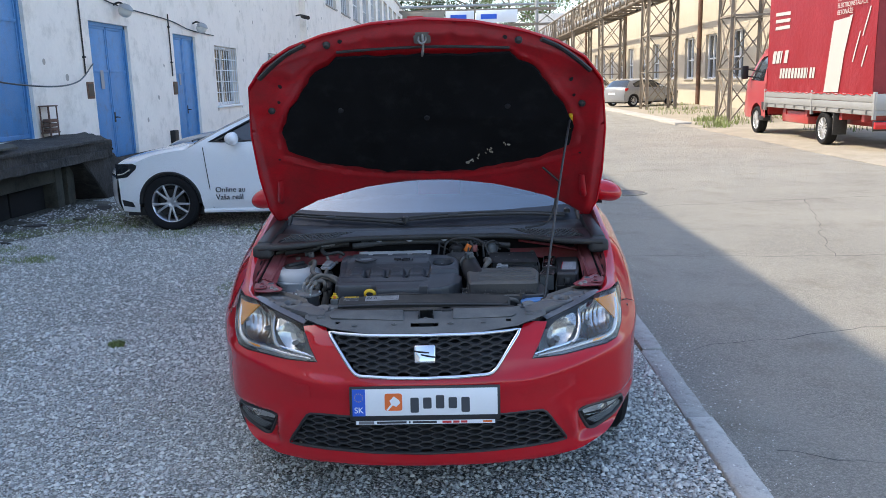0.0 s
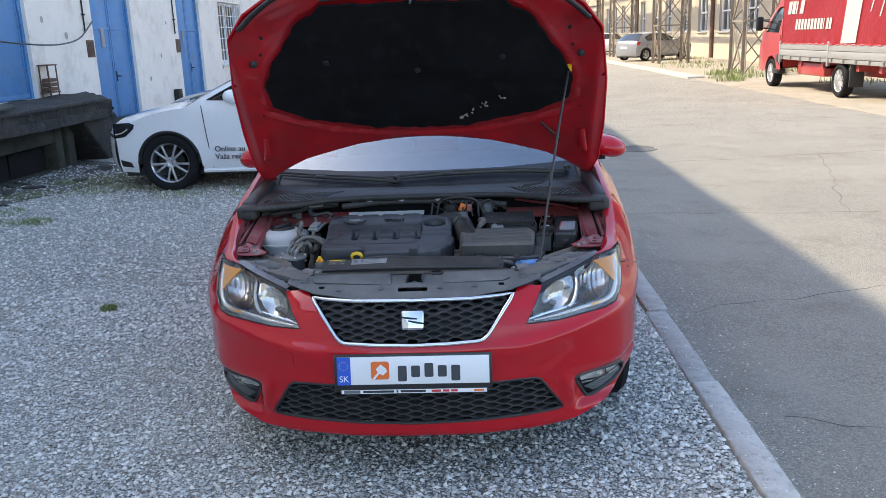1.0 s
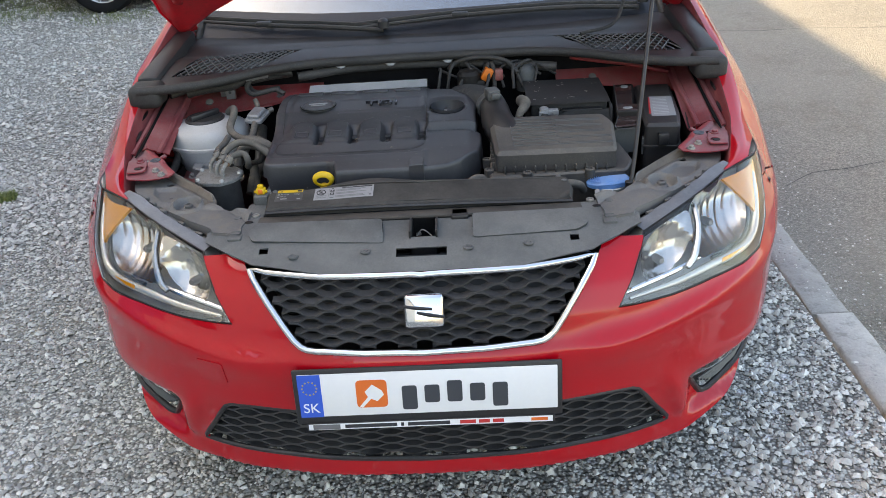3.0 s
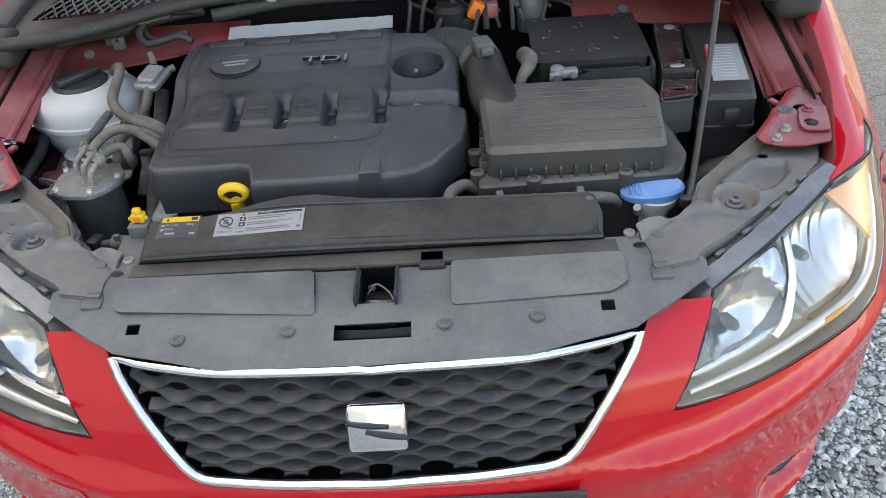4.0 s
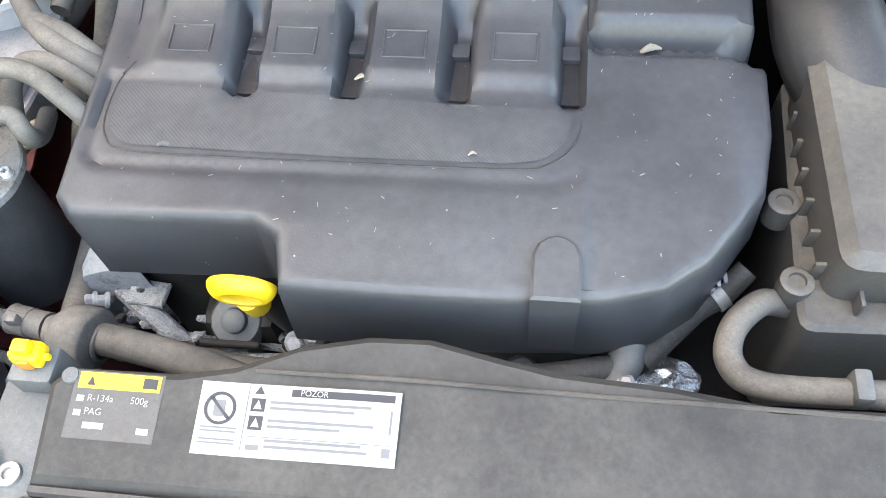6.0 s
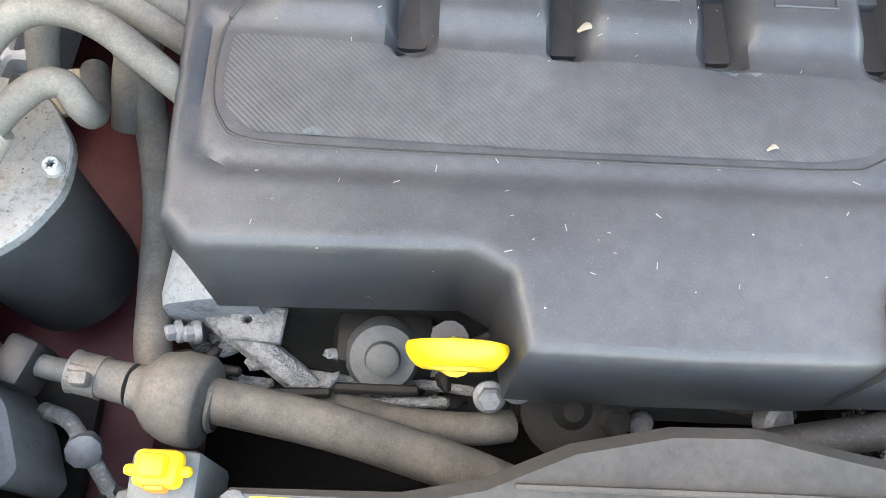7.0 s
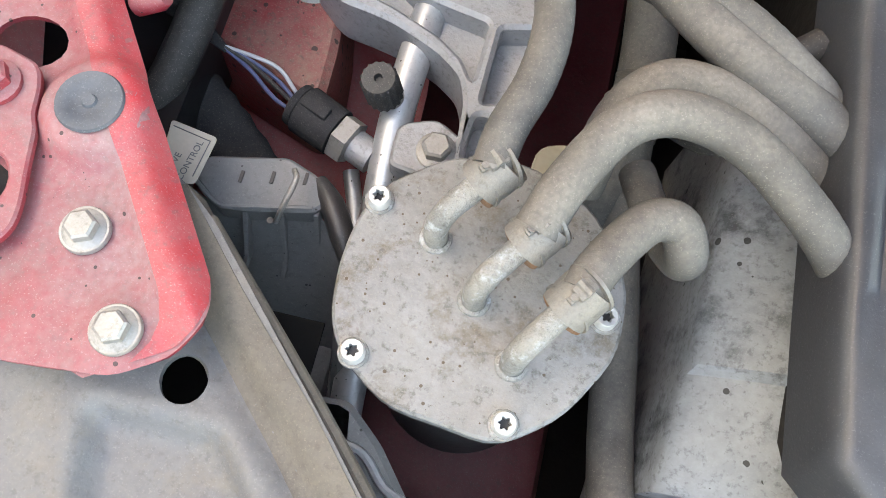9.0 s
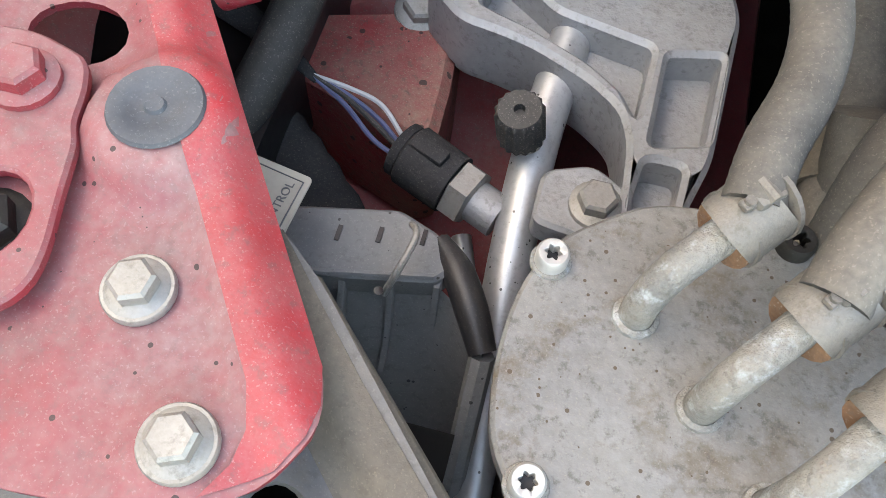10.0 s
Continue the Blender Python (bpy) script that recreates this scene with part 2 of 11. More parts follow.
M["foil"] = surf("dimpled_heat_foil", (0.78, 0.78, 0.78), 0.4, 0.45, 0.1, 20.0, bump=0.9, bump_scale=130, deep=0.003)
# dark oily metal, also the colour of boxes that stand in for shade
M["dark"] = surf("oily_metal_and_shade", (0.012, 0.011, 0.010), 0.6, 0.2, 0.5, 14.0, dust=(0.055, 0.048, 0.042), dust_amount=0.5, dust_scale=12.0, up=0.5, bump=0.4, bump_scale=120)
M["tape"] = surf("black_cloth_tape", (0.018, 0.019, 0.022), 0.8, 0.0, 0.3, 30.0, dust=(0.14, 0.13, 0.12), dust_amount=0.35, dust_scale=25.0, up=0.5, bump=0.5, bump_scale=500, deep=0.001, spec=0.25)
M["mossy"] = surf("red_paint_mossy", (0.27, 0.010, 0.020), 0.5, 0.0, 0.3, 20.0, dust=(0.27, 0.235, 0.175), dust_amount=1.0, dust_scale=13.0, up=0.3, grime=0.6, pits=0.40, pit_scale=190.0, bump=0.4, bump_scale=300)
# darker red than the other bay paints, for the low chassis rail
M["red_low"] = surf("dark_red_paint_low", (0.13, 0.006, 0.013), 0.45, 0.0, 0.3, 18.0, dust=(0.14, 0.10, 0.09), dust_amount=0.5, dust_scale=18.0, up=0.4, grime=0.4, bump=0.15, bump_scale=260)
M["bare_alu"] = surf("bare_aluminium_pipe", (0.50, 0.51, 0.52), 0.34, 0.6, 0.12, 30.0, dust=(0.36, 0.34, 0.31), dust_amount=0.35, dust_scale=30.0, up=0.4, grime=0.2, bump=0.15, bump_scale=500, deep=0.0004, pits=0.10, pit_scale=500.0)
M["lamp_grey"] = surf("lamp_back_plastic", (0.15, 0.155, 0.158), 0.5, 0.0, 0.25, 16.0, dust=(0.26, 0.25, 0.235), dust_amount=0.6, dust_scale=18.0, up=0.45, grime=0.4, bump=0.25, bump_scale=500, deep=0.0006, pits=0.06, pit_scale=420.0)
M["milky"] = surf("milky_neck_plastic", (0.62, 0.63, 0.64), 0.4, 0.0, 0.08, 14.0, dust=(0.42, 0.40, 0.36), dust_amount=0.4, dust_scale=16.0, up=0.4, bump=0.0, grime=0.1)
M["filter"] = surf("filter_can_dark", (0.050, 0.052, 0.056), 0.38, 0.1, 0.25, 30.0, dust=(0.13, 0.12, 0.105), dust_amount=0.6, dust_scale=30.0, up=0.4, bump=0.15, bump_scale=300)
M["battery"] = surf("battery_fabric", (0.012, 0.012, 0.012), 0.72, 0.0, 0.35, 12.0, dust=(0.14, 0.13, 0.12), dust_amount=0.12, dust_scale=14.0, up=0.8, bump=0.4, bump_scale=180, specks=0.2)


def glass_mat(name, tint, rough=0.0, ior=1.45):
    m, nt, b, vec, nor = shader(name)
    b.inputs["Base Color"].default_value = (*tint, 1)
    b.inputs["Roughness"].default_value, b.inputs["IOR"].default_value = rough, ior
    b.inputs["Transmission Weight"].default_value = 1.0
    return m


M["lens"] = glass_mat("clear_lens", (0.97, 0.98, 0.99), 0.01, 1.34)
M["window"] = glass_mat("tinted_window", (0.62, 0.68, 0.68), 0.0, 1.35)
M["screen"] = glass_mat("windscreen_glass", (0.45, 0.60, 0.70), 0.0, 2.4)
# brown-red base puts the reflection on the shiny lid into its colour
M["film"] = surf("red_reflection_film", (0.05, 0.028, 0.026), 0.16, 0.0, 0.4, 26.0, stain=(0.26, 0.22, 0.21), stain_amount=0.7, bump=0.0, coat=0.8)
M["scrap"] = surf("dry_scrap", (0.30, 0.285, 0.25), 0.8, 0.0, 0.2, 40.0, bump=0.0)
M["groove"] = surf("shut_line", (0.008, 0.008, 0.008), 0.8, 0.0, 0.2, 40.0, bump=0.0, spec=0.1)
M["print_pale"] = surf("faint_print", (0.52, 0.52, 0.53), 0.6, 0.0, 0.1, 40.0, bump=0.0)
M["wire_blue"] = surf("blue_grey_wire", (0.10, 0.12, 0.22), 0.5, 0.0, 0.2, 40.0, bump=0.0)
M["frit"] = surf("black_screen_print", (0.012, 0.014, 0.020), 0.42, 0.0, 0.2, 12.0, dust=(0.10, 0.11, 0.13), dust_amount=0.3, dust_scale=8.0, up=0.2, bump=0.0)
M["dark_chrome"] = surf("dark_chrome_letters", (0.10, 0.10, 0.11), 0.2, 0.8, 0.1, 40.0, bump=0.0)
M["tyre"] = surf("tyre_rubber", (0.010, 0.010, 0.011), 0.7, 0.0, 0.2, 10.0, spec=0.2, bump=0.1, bump_scale=200)
M["clamp"] = surf("dirty_clamp_band", (0.22, 0.21, 0.195), 0.5, 0.45, 0.3, 60.0, dust=(0.24, 0.205, 0.16), dust_amount=0.7, dust_scale=60.0, up=0.2, bump=0.5, bump_scale=700, deep=0.0006)
M["brown_edge"] = surf("brown_dusty_edge", (0.10, 0.086, 0.070), 0.65, 0.0, 0.3, 30.0, dust=(0.20, 0.170, 0.133), dust_amount=0.75, dust_scale=24.0, up=0.2, stain=(0.05, 0.042, 0.035), stain_amount=0.5, bump=0.4, bump_scale=600, deep=0.0006)
M["corroded"] = surf("corroded_casting", (0.32, 0.325, 0.325), 0.75, 0.15, 0.4, 70.0, dust=(0.26, 0.24, 0.21), dust_amount=0.5, dust_scale=50.0, up=0.2, stain=(0.07, 0.065, 0.06), stain_amount=0.8, bump=1.0, bump_scale=420, deep=0.003)
M["plug"] = surf("blue_grey_rubber", (0.060, 0.070, 0.085), 0.6, 0.0, 0.2, 40.0, dust=(0.20, 0.20, 0.20), dust_amount=0.45, dust_scale=40.0, up=0.5, bump=0.2, bump_scale=600, deep=0.0004)
M["tag"] = surf("beige_paper_tag", (0.46, 0.42, 0.35), 0.7, 0.0, 0.12, 30.0, bump=0.0)
M["red_flange"] = surf("red_bracket_edge", (0.38, 0.012, 0.022), 0.38, 0.0, 0.2, 16.0, dust=(0.33, 0.25, 0.24), dust_amount=0.5, dust_scale=40.0, up=0.6, bump=0.3, bump_scale=420, deep=0.0006, grime=0.4)
M["brown_dark"] = surf("brown_black_plastic", (0.035, 0.031, 0.028), 0.5, 0.0, 0.2, 14.0, dust=(0.15, 0.13, 0.11), dust_amount=0.6, dust_scale=14.0, up=0.6, bump=0.2, bump_scale=500, deep=0.0006)


# ---- mesh tools ----
from mathutils.geometry import delaunay_2d_cdt


def part(name, bm, material, parent=None, label="", smooth=40, m=None):
    """One mesh object under a thing or a part."""
    if m is not None:
        bm.transform(m)
    bmesh.ops.recalc_face_normals(bm, faces=bm.faces)
    me = bpy.data.meshes.new(name)
    bm.to_mesh(me)
    bm.free()
    if smooth:
        me.shade_smooth()
        me.set_sharp_from_angle(angle=radians(smooth))
    mats = material if isinstance(material, (list, tuple)) else [material]
    for mm in mats:
        me.materials.append(mm)
    ob = new(name, me)
    ob.parent = parent
    if label:
        ob["label"] = label
    return ob


def thing(name, label, category, group="", kind="", at=(0, 0, 0)):
    ob = new(name)
    ob.empty_display_size = 0.1
    ob.location = at
    return tagged(ob, label, category, group, kind)


def join(*bms):
    out = bms[0]
    for b in bms[1:]:
        me = bpy.data.meshes.new("tmp")
        b.to_mesh(me)
        b.free()
        out.from_mesh(me)
        bpy.data.meshes.remove(me)
    return out


def bevel_all(bm, width, segments=2, angle=35):
    es = [e for e in bm.edges if len(e.link_faces) == 2 and e.calc_face_angle(0) > radians(angle)]
    if es and width > 0:
        bmesh.ops.bevel(bm, geom=es, offset=width, segments=segments, affect="EDGES", profile=0.5, clamp_overlap=True)
    return bm


def box(lo, hi, bev=0.0, seg=2, taper=None):
    """A box between two corners; taper shrinks the top face in x and y."""
    bm = bmesh.new()
    bmesh.ops.create_cube(bm, size=1.0)
    c = [(a + b) / 2 for a, b in zip(lo, hi)]
    d = [abs(b - a) for a, b in zip(lo, hi)]
    for v in bm.verts:
        k = (taper if taper and v.co.z > 0 else 1.0)
        v.co = Vector((c[0] + v.co.x * d[0] * k, c[1] + v.co.y * d[1] * k, c[2] + v.co.z * d[2]))
    return bevel_all(bm, bev, seg)


def catmull(pts, n=8, closed=False):
    pts = [Vector(p) for p in pts]
    out = []
    k = len(pts)
    rng = range(k if closed else k - 1)
    for i in rng:
        if closed:
            p0, p1, p2, p3 = pts[(i - 1) % k], pts[i], pts[(i + 1) % k], pts[(i + 2) % k]
        else:
            p1, p2 = pts[i], pts[i + 1]
            p0 = pts[i - 1] if i else p1 * 2 - p2
            p3 = pts[i + 2] if i + 2 < k else p2 * 2 - p1
        for j in range(n):
            t = j / n
            out.append(0.5 * ((2 * p1) + (p2 - p0) * t + (2 * p0 - 5 * p1 + 4 * p2 - p3) * t * t + (3 * p1 - p0 - 3 * p2 + p3) * t ** 3))
    if not closed:
        out.append(pts[-1])
    return out


def tube(pts, r, n=14, steps=8, closed=False, smooth_path=True, ribs=0.0, flat=1.0, caps=True):
    """A round sweep along a path; r is one radius or one for each path point; ribs: depth of corrugation."""
    rs = r if isinstance(r, (list, tuple)) else [r] * len(pts)
    if smooth_path and (len(pts) > 2):
        path = catmull(pts, steps, closed)
        m = len(path)
        radii = [float(np.interp(i / (m if closed else m - 1) * (len(pts) if closed else len(pts) - 1), range(len(rs)), rs)) for i in range(m)]
    else:
        path, radii = [Vector(p) for p in pts], list(rs)
    m = len(path)
    bm = bmesh.new()
    rings = []
    prev = None
    for i, p in enumerate(path):
        a = path[(i - 1) % m] if (closed or i) else path[0]
        b = path[(i + 1) % m] if (closed or i < m - 1) else path[-1]
        t = (b - a).normalized()
        if prev is None:
            side = t.orthogonal().normalized()
            if abs(t.z) < 0.95:
                side = t.cross(Vector((0, 0, 1))).normalized()
        else:
            side = (prev - t * prev.dot(t)).normalized()
        prev = side
        up = side.cross(t)
        rr = radii[i] * (1 + (ribs if i % 2 else -ribs))
        rings.append([bm.verts.new(p + side * math.cos(2 * math.pi * k / n) * rr + up * math.sin(2 * math.pi * k / n) * rr * flat) for k in range(n)])
    for i in range(m if closed else m - 1):
        A, B = rings[i], rings[(i + 1) % m]
        for k in range(n):
            bm.faces.new((A[k], A[(k + 1) % n], B[(k + 1) % n], B[k]))
    if caps and not closed:
        bm.faces.new(rings[0][::-1])
        bm.faces.new(rings[-1])
    return bm


def cyl(p0, p1, r0, r1=None, n=20, bev=0.0):
    bm = tube([p0, p1], [r0, r0 if r1 is None else r1], n=n, smooth_path=False)
    return bevel_all(bm, bev, 2, 50) if bev else bm


def lathe(profile, n=32, m=None):
    """A turned form: (radius, height) pairs round the z axis."""
    bm = bmesh.new()
    rings = []
    for r, z in profile:
        if r <= 1e-6:
            rings.append([bm.verts.new((0, 0, z))])
        else:
            rings.append([bm.verts.new((r * math.cos(2 * math.pi * k / n), r * math.sin(2 * math.pi * k / n), z)) for k in range(n)])
    for A, B in zip(rings, rings[1:]):
        for k in range(n):
            q = [A[k % len(A)], A[(k + 1) % len(A)], B[(k + 1) % len(B)], B[k % len(B)]]
            q = [v for i, v in enumerate(q) if v not in q[:i]]
            if len(q) > 2:
                bm.faces.new(q)
    if m is not None:
        bm.transform(m)
    return bm


def inside(p, poly):
    x, y = p
    c = False
    j = len(poly) - 1
    for i in range(len(poly)):
        xi, yi = poly[i]
        xj, yj = poly[j]
        if (yi > y) != (yj > y) and x < (xj - xi) * (y - yi) / (yj - yi) + xi:
            c = not c
        j = i
    return c


def dense(poly, step):
    out = []
    for a, b in zip(poly, poly[1:] + poly[:1]):
        d = math.hypot(b[0] - a[0], b[1] - a[1])
        k = max(1, int(d / step))
        out += [(a[0] + (b[0] - a[0]) * i / k, a[1] + (b[1] - a[1]) * i / k) for i in range(k)]
    return out


def panel(outer, holes=(), fn=None, step=0.04, thick=0.0, flip=False):
    """A sheet: a flat outline with holes, meshed with inner points and bent by fn(u, v); thick: folded rim and back."""
    loops = [dense(outer, step)] + [dense(h, step) for h in holes]
    pts, edges = [], []
    for lp in loops:
        s = len(pts)
        pts += lp
        edges += [(s + i, s + (i + 1) % len(lp)) for i in range(len(lp))]
    xs, ys = [p[0] for p in outer], [p[1] for p in outer]
    gx = np.arange(min(xs) + step * 0.5, max(xs), step)
    gy = np.arange(min(ys) + step * 0.5, max(ys), step)
    rim = np.array(pts)
    for i, x in enumerate(gx):
        for y in gy + (step * 0.5 if i % 2 else 0):
            p = (float(x), float(y))
            if inside(p, outer) and not any(inside(p, h) for h in holes) and np.min(np.hypot(rim[:, 0] - p[0], rim[:, 1] - p[1])) > step * 0.45:
                pts.append(p)
    vs, es, fs, *_ = delaunay_2d_cdt([Vector(p) for p in pts], edges, [], 0, 1e-6)
    bm = bmesh.new()
    bv = [bm.verts.new(fn(v.x, v.y) if fn else (v.x, v.y, 0)) for v in vs]
    for f in fs:
        c = sum((vs[i] for i in f), Vector((0, 0))) / len(f)
        if inside(c, outer) and not any(inside(c, h) for h in holes):
            try:
                bm.faces.new([bv[i] for i in (f[::-1] if flip else f)])
            except ValueError:
                pass
    for v in [v for v in bm.verts if not v.link_faces]:
        bm.verts.remove(v)
    if thick:
        bm.normal_update()
        off = {v: v.co - v.normal * thick for v in bm.verts}
        back = {v: bm.verts.new(off[v]) for v in list(bm.verts)}
        rims = [e for e in bm.edges if len(e.link_faces) == 1]
        for f in list(bm.faces):
            bm.faces.new([back[v] for v in reversed(f.verts)])
        for e in rims:
            f = e.link_faces[0]
            a, b = e.verts
            i = list(f.verts).index(a)
            if f.verts[(i + 1) % len(f.verts)] != b:
                a, b = b, a
            bm.faces.new((b, a, back[a], back[b]))
    return bm


def rounded(poly, r, n=4):
    """The outline with its corners rounded; r: one radius or one for each corner."""
    out = []
    k = len(poly)
    for i in range(k):
        p0, p1, p2 = Vector(poly[i - 1]), Vector(poly[i]), Vector(poly[(i + 1) % k])
        rr = r[i] if isinstance(r, (list, tuple)) else r
        a, b = (p0 - p1), (p2 - p1)
        d = min(rr, a.length * 0.48, b.length * 0.48)
        A, B = p1 + a.normalized() * d, p1 + b.normalized() * d
        for j in range(n + 1):
            t = j / n
            q = A * (1 - t) ** 2 + p1 * 2 * t * (1 - t) + B * t * t
            out.append((q.x, q.y))
    return out


def shrink(poly, d):
    """The outline moved inwards by d (outwards when negative)."""
    out = []
    k = len(poly)
    area = sum(poly[i - 1][0] * poly[i][1] - poly[i][0] * poly[i - 1][1] for i in range(k))
    sgn = 1 if area > 0 else -1
    for i in range(k):
        p0, p1, p2 = Vector(poly[i - 1]), Vector(poly[i]), Vector(poly[(i + 1) % k])
        a, b = (p1 - p0).normalized(), (p2 - p1).normalized()
        na, nb = Vector((-a.y, a.x)) * sgn, Vector((-b.y, b.x)) * sgn
        nn = na + nb
        nn = nn / max(0.35, nn.length_squared / 2) if nn.length > 1e-6 else na
        out.append((p1.x + nn.x * d, p1.y + nn.y * d))
    return out


def slab(poly, z0, z1, bev=0.003, holes=(), rise=None):
    """A thick plate over an outline in plan, with a chamfered upper edge; rise(x, y) bends its top."""
    bm = bmesh.new()
    fn = rise or (lambda x, y: 0.0)

    def ring(p, z, up):
        return [bm.verts.new((x, y, z + (fn(x, y) if up else 0.0))) for x, y in p]

    loops = []
    for k, lp in enumerate([poly, *holes]):
        lo = ring(lp, z0, False)
        mid = ring(lp, z1 - bev, True)
        ins = shrink(lp, bev if k == 0 else -bev)
        top = ring(ins, z1, True)
        n = len(lp)
        for A, B in ((lo, mid), (mid, top)):
            for i in range(n):
                q = (A[i], A[(i + 1) % n], B[(i + 1) % n], B[i])
                bm.faces.new(q if k == 0 else q[::-1])
        loops.append((ins, top, lp, lo))
    for which, sel in ((0, 1), (2, 3)):
        pts, vv, edges = [], [], []
        for lp in loops:
            s = len(pts)
            pts += lp[which]
            vv += lp[sel]
            edges += [(s + i, s + (i + 1) % len(lp[which])) for i in range(len(lp[which]))]
        vs, es, fs, ov, *_ = delaunay_2d_cdt([Vector(p) for p in pts], edges, [], 0, 1e-7)
        for f in fs:
            c = sum((vs[i] for i in f), Vector((0, 0))) / len(f)
            if inside(c, loops[0][which]) and not any(inside(c, l[which]) for l in loops[1:]):
                idx = [ov[i][0] for i in f if ov[i]]
                if len(set(idx)) == len(f):
                    try:
                        bm.faces.new([vv[i] for i in idx])
                    except ValueError:
                        pass
    return bm


def lettering(body, size, m, mat, parent, name="lettering", depth=0.0004, align="CENTER", label=""):
    """Words as a thin mesh, written in the x-y plane of m."""
    cu = bpy.data.curves.new("words", "FONT")
    cu.body, cu.size, cu.extrude, cu.align_x, cu.align_y = body, size, depth, align, "CENTER"
    ob = bpy.data.objects.new("words", cu)
    scene.collection.objects.link(ob)
    me = bpy.data.meshes.new_from_object(ob.evaluated_get(bpy.context.evaluated_depsgraph_get()))
    bpy.data.objects.remove(ob)
    bpy.data.curves.remove(cu)
    me.name = name
    me.transform(m)
    me.materials.clear()
    me.materials.append(mat)
    o = new(name, me)
    o.parent = parent
    if label:
        o["label"] = label
    return o


def hex_bolt(r, h, washer=0.0, flange=True):
    """A hexagon bolt head on a washer, head up along z."""
    bm = lathe([(0, 0), (r * 1.45, 0), (r * 1.45, h * 0.25), (r * 1.1, h * 0.4), (0, h * 0.4)], 20) if flange else bmesh.new()
    if washer:
        bm = join(bm, lathe([(0, -0.0005), (washer, -0.0005), (washer, 0.0012), (washer * 0.96, 0.0018), (0, 0.0018)], 28))
    hexp = [(r * 1.08 * math.cos(math.radians(60 * k)), r * 1.08 * math.sin(math.radians(60 * k))) for k in range(6)]
    bm = join(bm, slab(hexp, h * 0.3, h, bev=h * 0.12))
    return bm


def torx_bolt(r, h):
    """A cap screw with a star socket, head up along z."""
    bm = lathe([(r * 0.46, h * 0.30), (r * 0.46, h * 0.96), (r * 0.54, h), (r * 0.85, h), (r, h * 0.85), (r, 0)], 36)
    for v in bm.verts:
        if math.hypot(v.co.x, v.co.y) < r * 0.6:
            k = 1 + 0.20 * math.cos(6 * math.atan2(v.co.y, v.co.x))
            v.co.x, v.co.y = v.co.x * k, v.co.y * k
    return bm


def star_bed(r, h):
    """The dark floor of a star socket."""
    return lathe([(r * 0.60, h * 0.32), (0, h * 0.30)], 18)


def P3(p, d=None):
    """A pose at p whose z axis looks along d."""
    return Matrix.Translation(p) @ (Vector(d).to_track_quat("Z", "Y").to_matrix().to_4x4() if d else Matrix())


def mirror_x(bm):
    bm.transform(Matrix.Diagonal((-1, 1, 1, 1)))
    bmesh.ops.reverse_faces(bm, faces=bm.faces)
    return bm


def smooth01(a, b, x):
    t = min(1.0, max(0.0, (x - a) / (b - a)))
    return t * t * (3 - 2 * t)


# ---- ground, road, kerb ----
def gravel_mat(name, base, dark, light, cell=105.0, gaps=0.75, even=0.4):
    m, nt, b, vec, nor = shader(name)
    vo = nt.nodes.new("ShaderNodeTexVoronoi")
    vo.inputs["Scale"].default_value = cell
    nt.links.new(vec, vo.inputs["Vector"])
    sep = nt.nodes.new("ShaderNodeSeparateColor")
    nt.links.new(vo.outputs["Color"], sep.inputs[0])
    c = ramp_mix(nt, sep.outputs[0], dark, light)
    # shade between the stones painted in: colour darkens away from cell centres
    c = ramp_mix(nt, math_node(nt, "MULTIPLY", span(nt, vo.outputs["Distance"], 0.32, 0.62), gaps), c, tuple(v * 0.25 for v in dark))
    c = ramp_mix(nt, math_node(nt, "MULTIPLY", span(nt, tex_noise(nt, vec, 0.7, 5.0), 0.35, 0.7), even), c, base)
    c = ramp_mix(nt, math_node(nt, "MULTIPLY", span(nt, tex_noise(nt, vec, 1.6, 7.0, 0.72), 0.52, 0.74), 0.6), c, tuple(v * k for v, k in zip(base, (0.50, 0.47, 0.40))))
    # sparse larger stones, pale and dark
    v2 = nt.nodes.new("ShaderNodeTexVoronoi")
    v2.inputs["Scale"].default_value = cell * 0.36
    nt.links.new(vec, v2.inputs["Vector"])
    s2 = nt.nodes.new("ShaderNodeSeparateColor")
    nt.links.new(v2.outputs["Color"], s2.inputs[0])
    core = span(nt, v2.outputs["Distance"], 0.42, 0.30)
    for sock, lim, tone in ((s2.outputs[1], 0.70, tuple(min(1.0, v * 1.12) for v in light)), (s2.outputs[2], 0.74, tuple(v * 0.6 for v in dark))):
        pick = math_node(nt, "MULTIPLY", core, math_node(nt, "GREATER_THAN", sock, lim))
        c = ramp_mix(nt, math_node(nt, "MULTIPLY", pick, gaps * 0.8, clamp=True), c, tone)
    nt.links.new(c, b.inputs["Base Color"])
    b.inputs["Roughness"].default_value = 0.9
    bp = nt.nodes.new("ShaderNodeBump")
    bp.inputs["Strength"].default_value, bp.inputs["Distance"].default_value = 1.0, 0.014
    inv = math_node(nt, "SUBTRACT", 1.0, vo.outputs["Distance"])
    nt.links.new(inv, bp.inputs["Height"])
    nt.links.new(bp.outputs[0], b.inputs["Normal"])
    return m


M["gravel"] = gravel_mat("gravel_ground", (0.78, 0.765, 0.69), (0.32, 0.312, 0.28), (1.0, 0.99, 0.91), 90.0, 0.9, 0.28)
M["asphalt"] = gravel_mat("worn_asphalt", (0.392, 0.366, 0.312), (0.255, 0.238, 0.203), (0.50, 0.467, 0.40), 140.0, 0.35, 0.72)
M["kerb"] = surf("kerb_concrete", (0.43, 0.415, 0.38), 0.85, 0.0, 0.2, 8.0, stain=(0.17, 0.165, 0.15), stain_amount=0.6, bump=0.8, bump_scale=90, piece=0.15, deep=0.006)
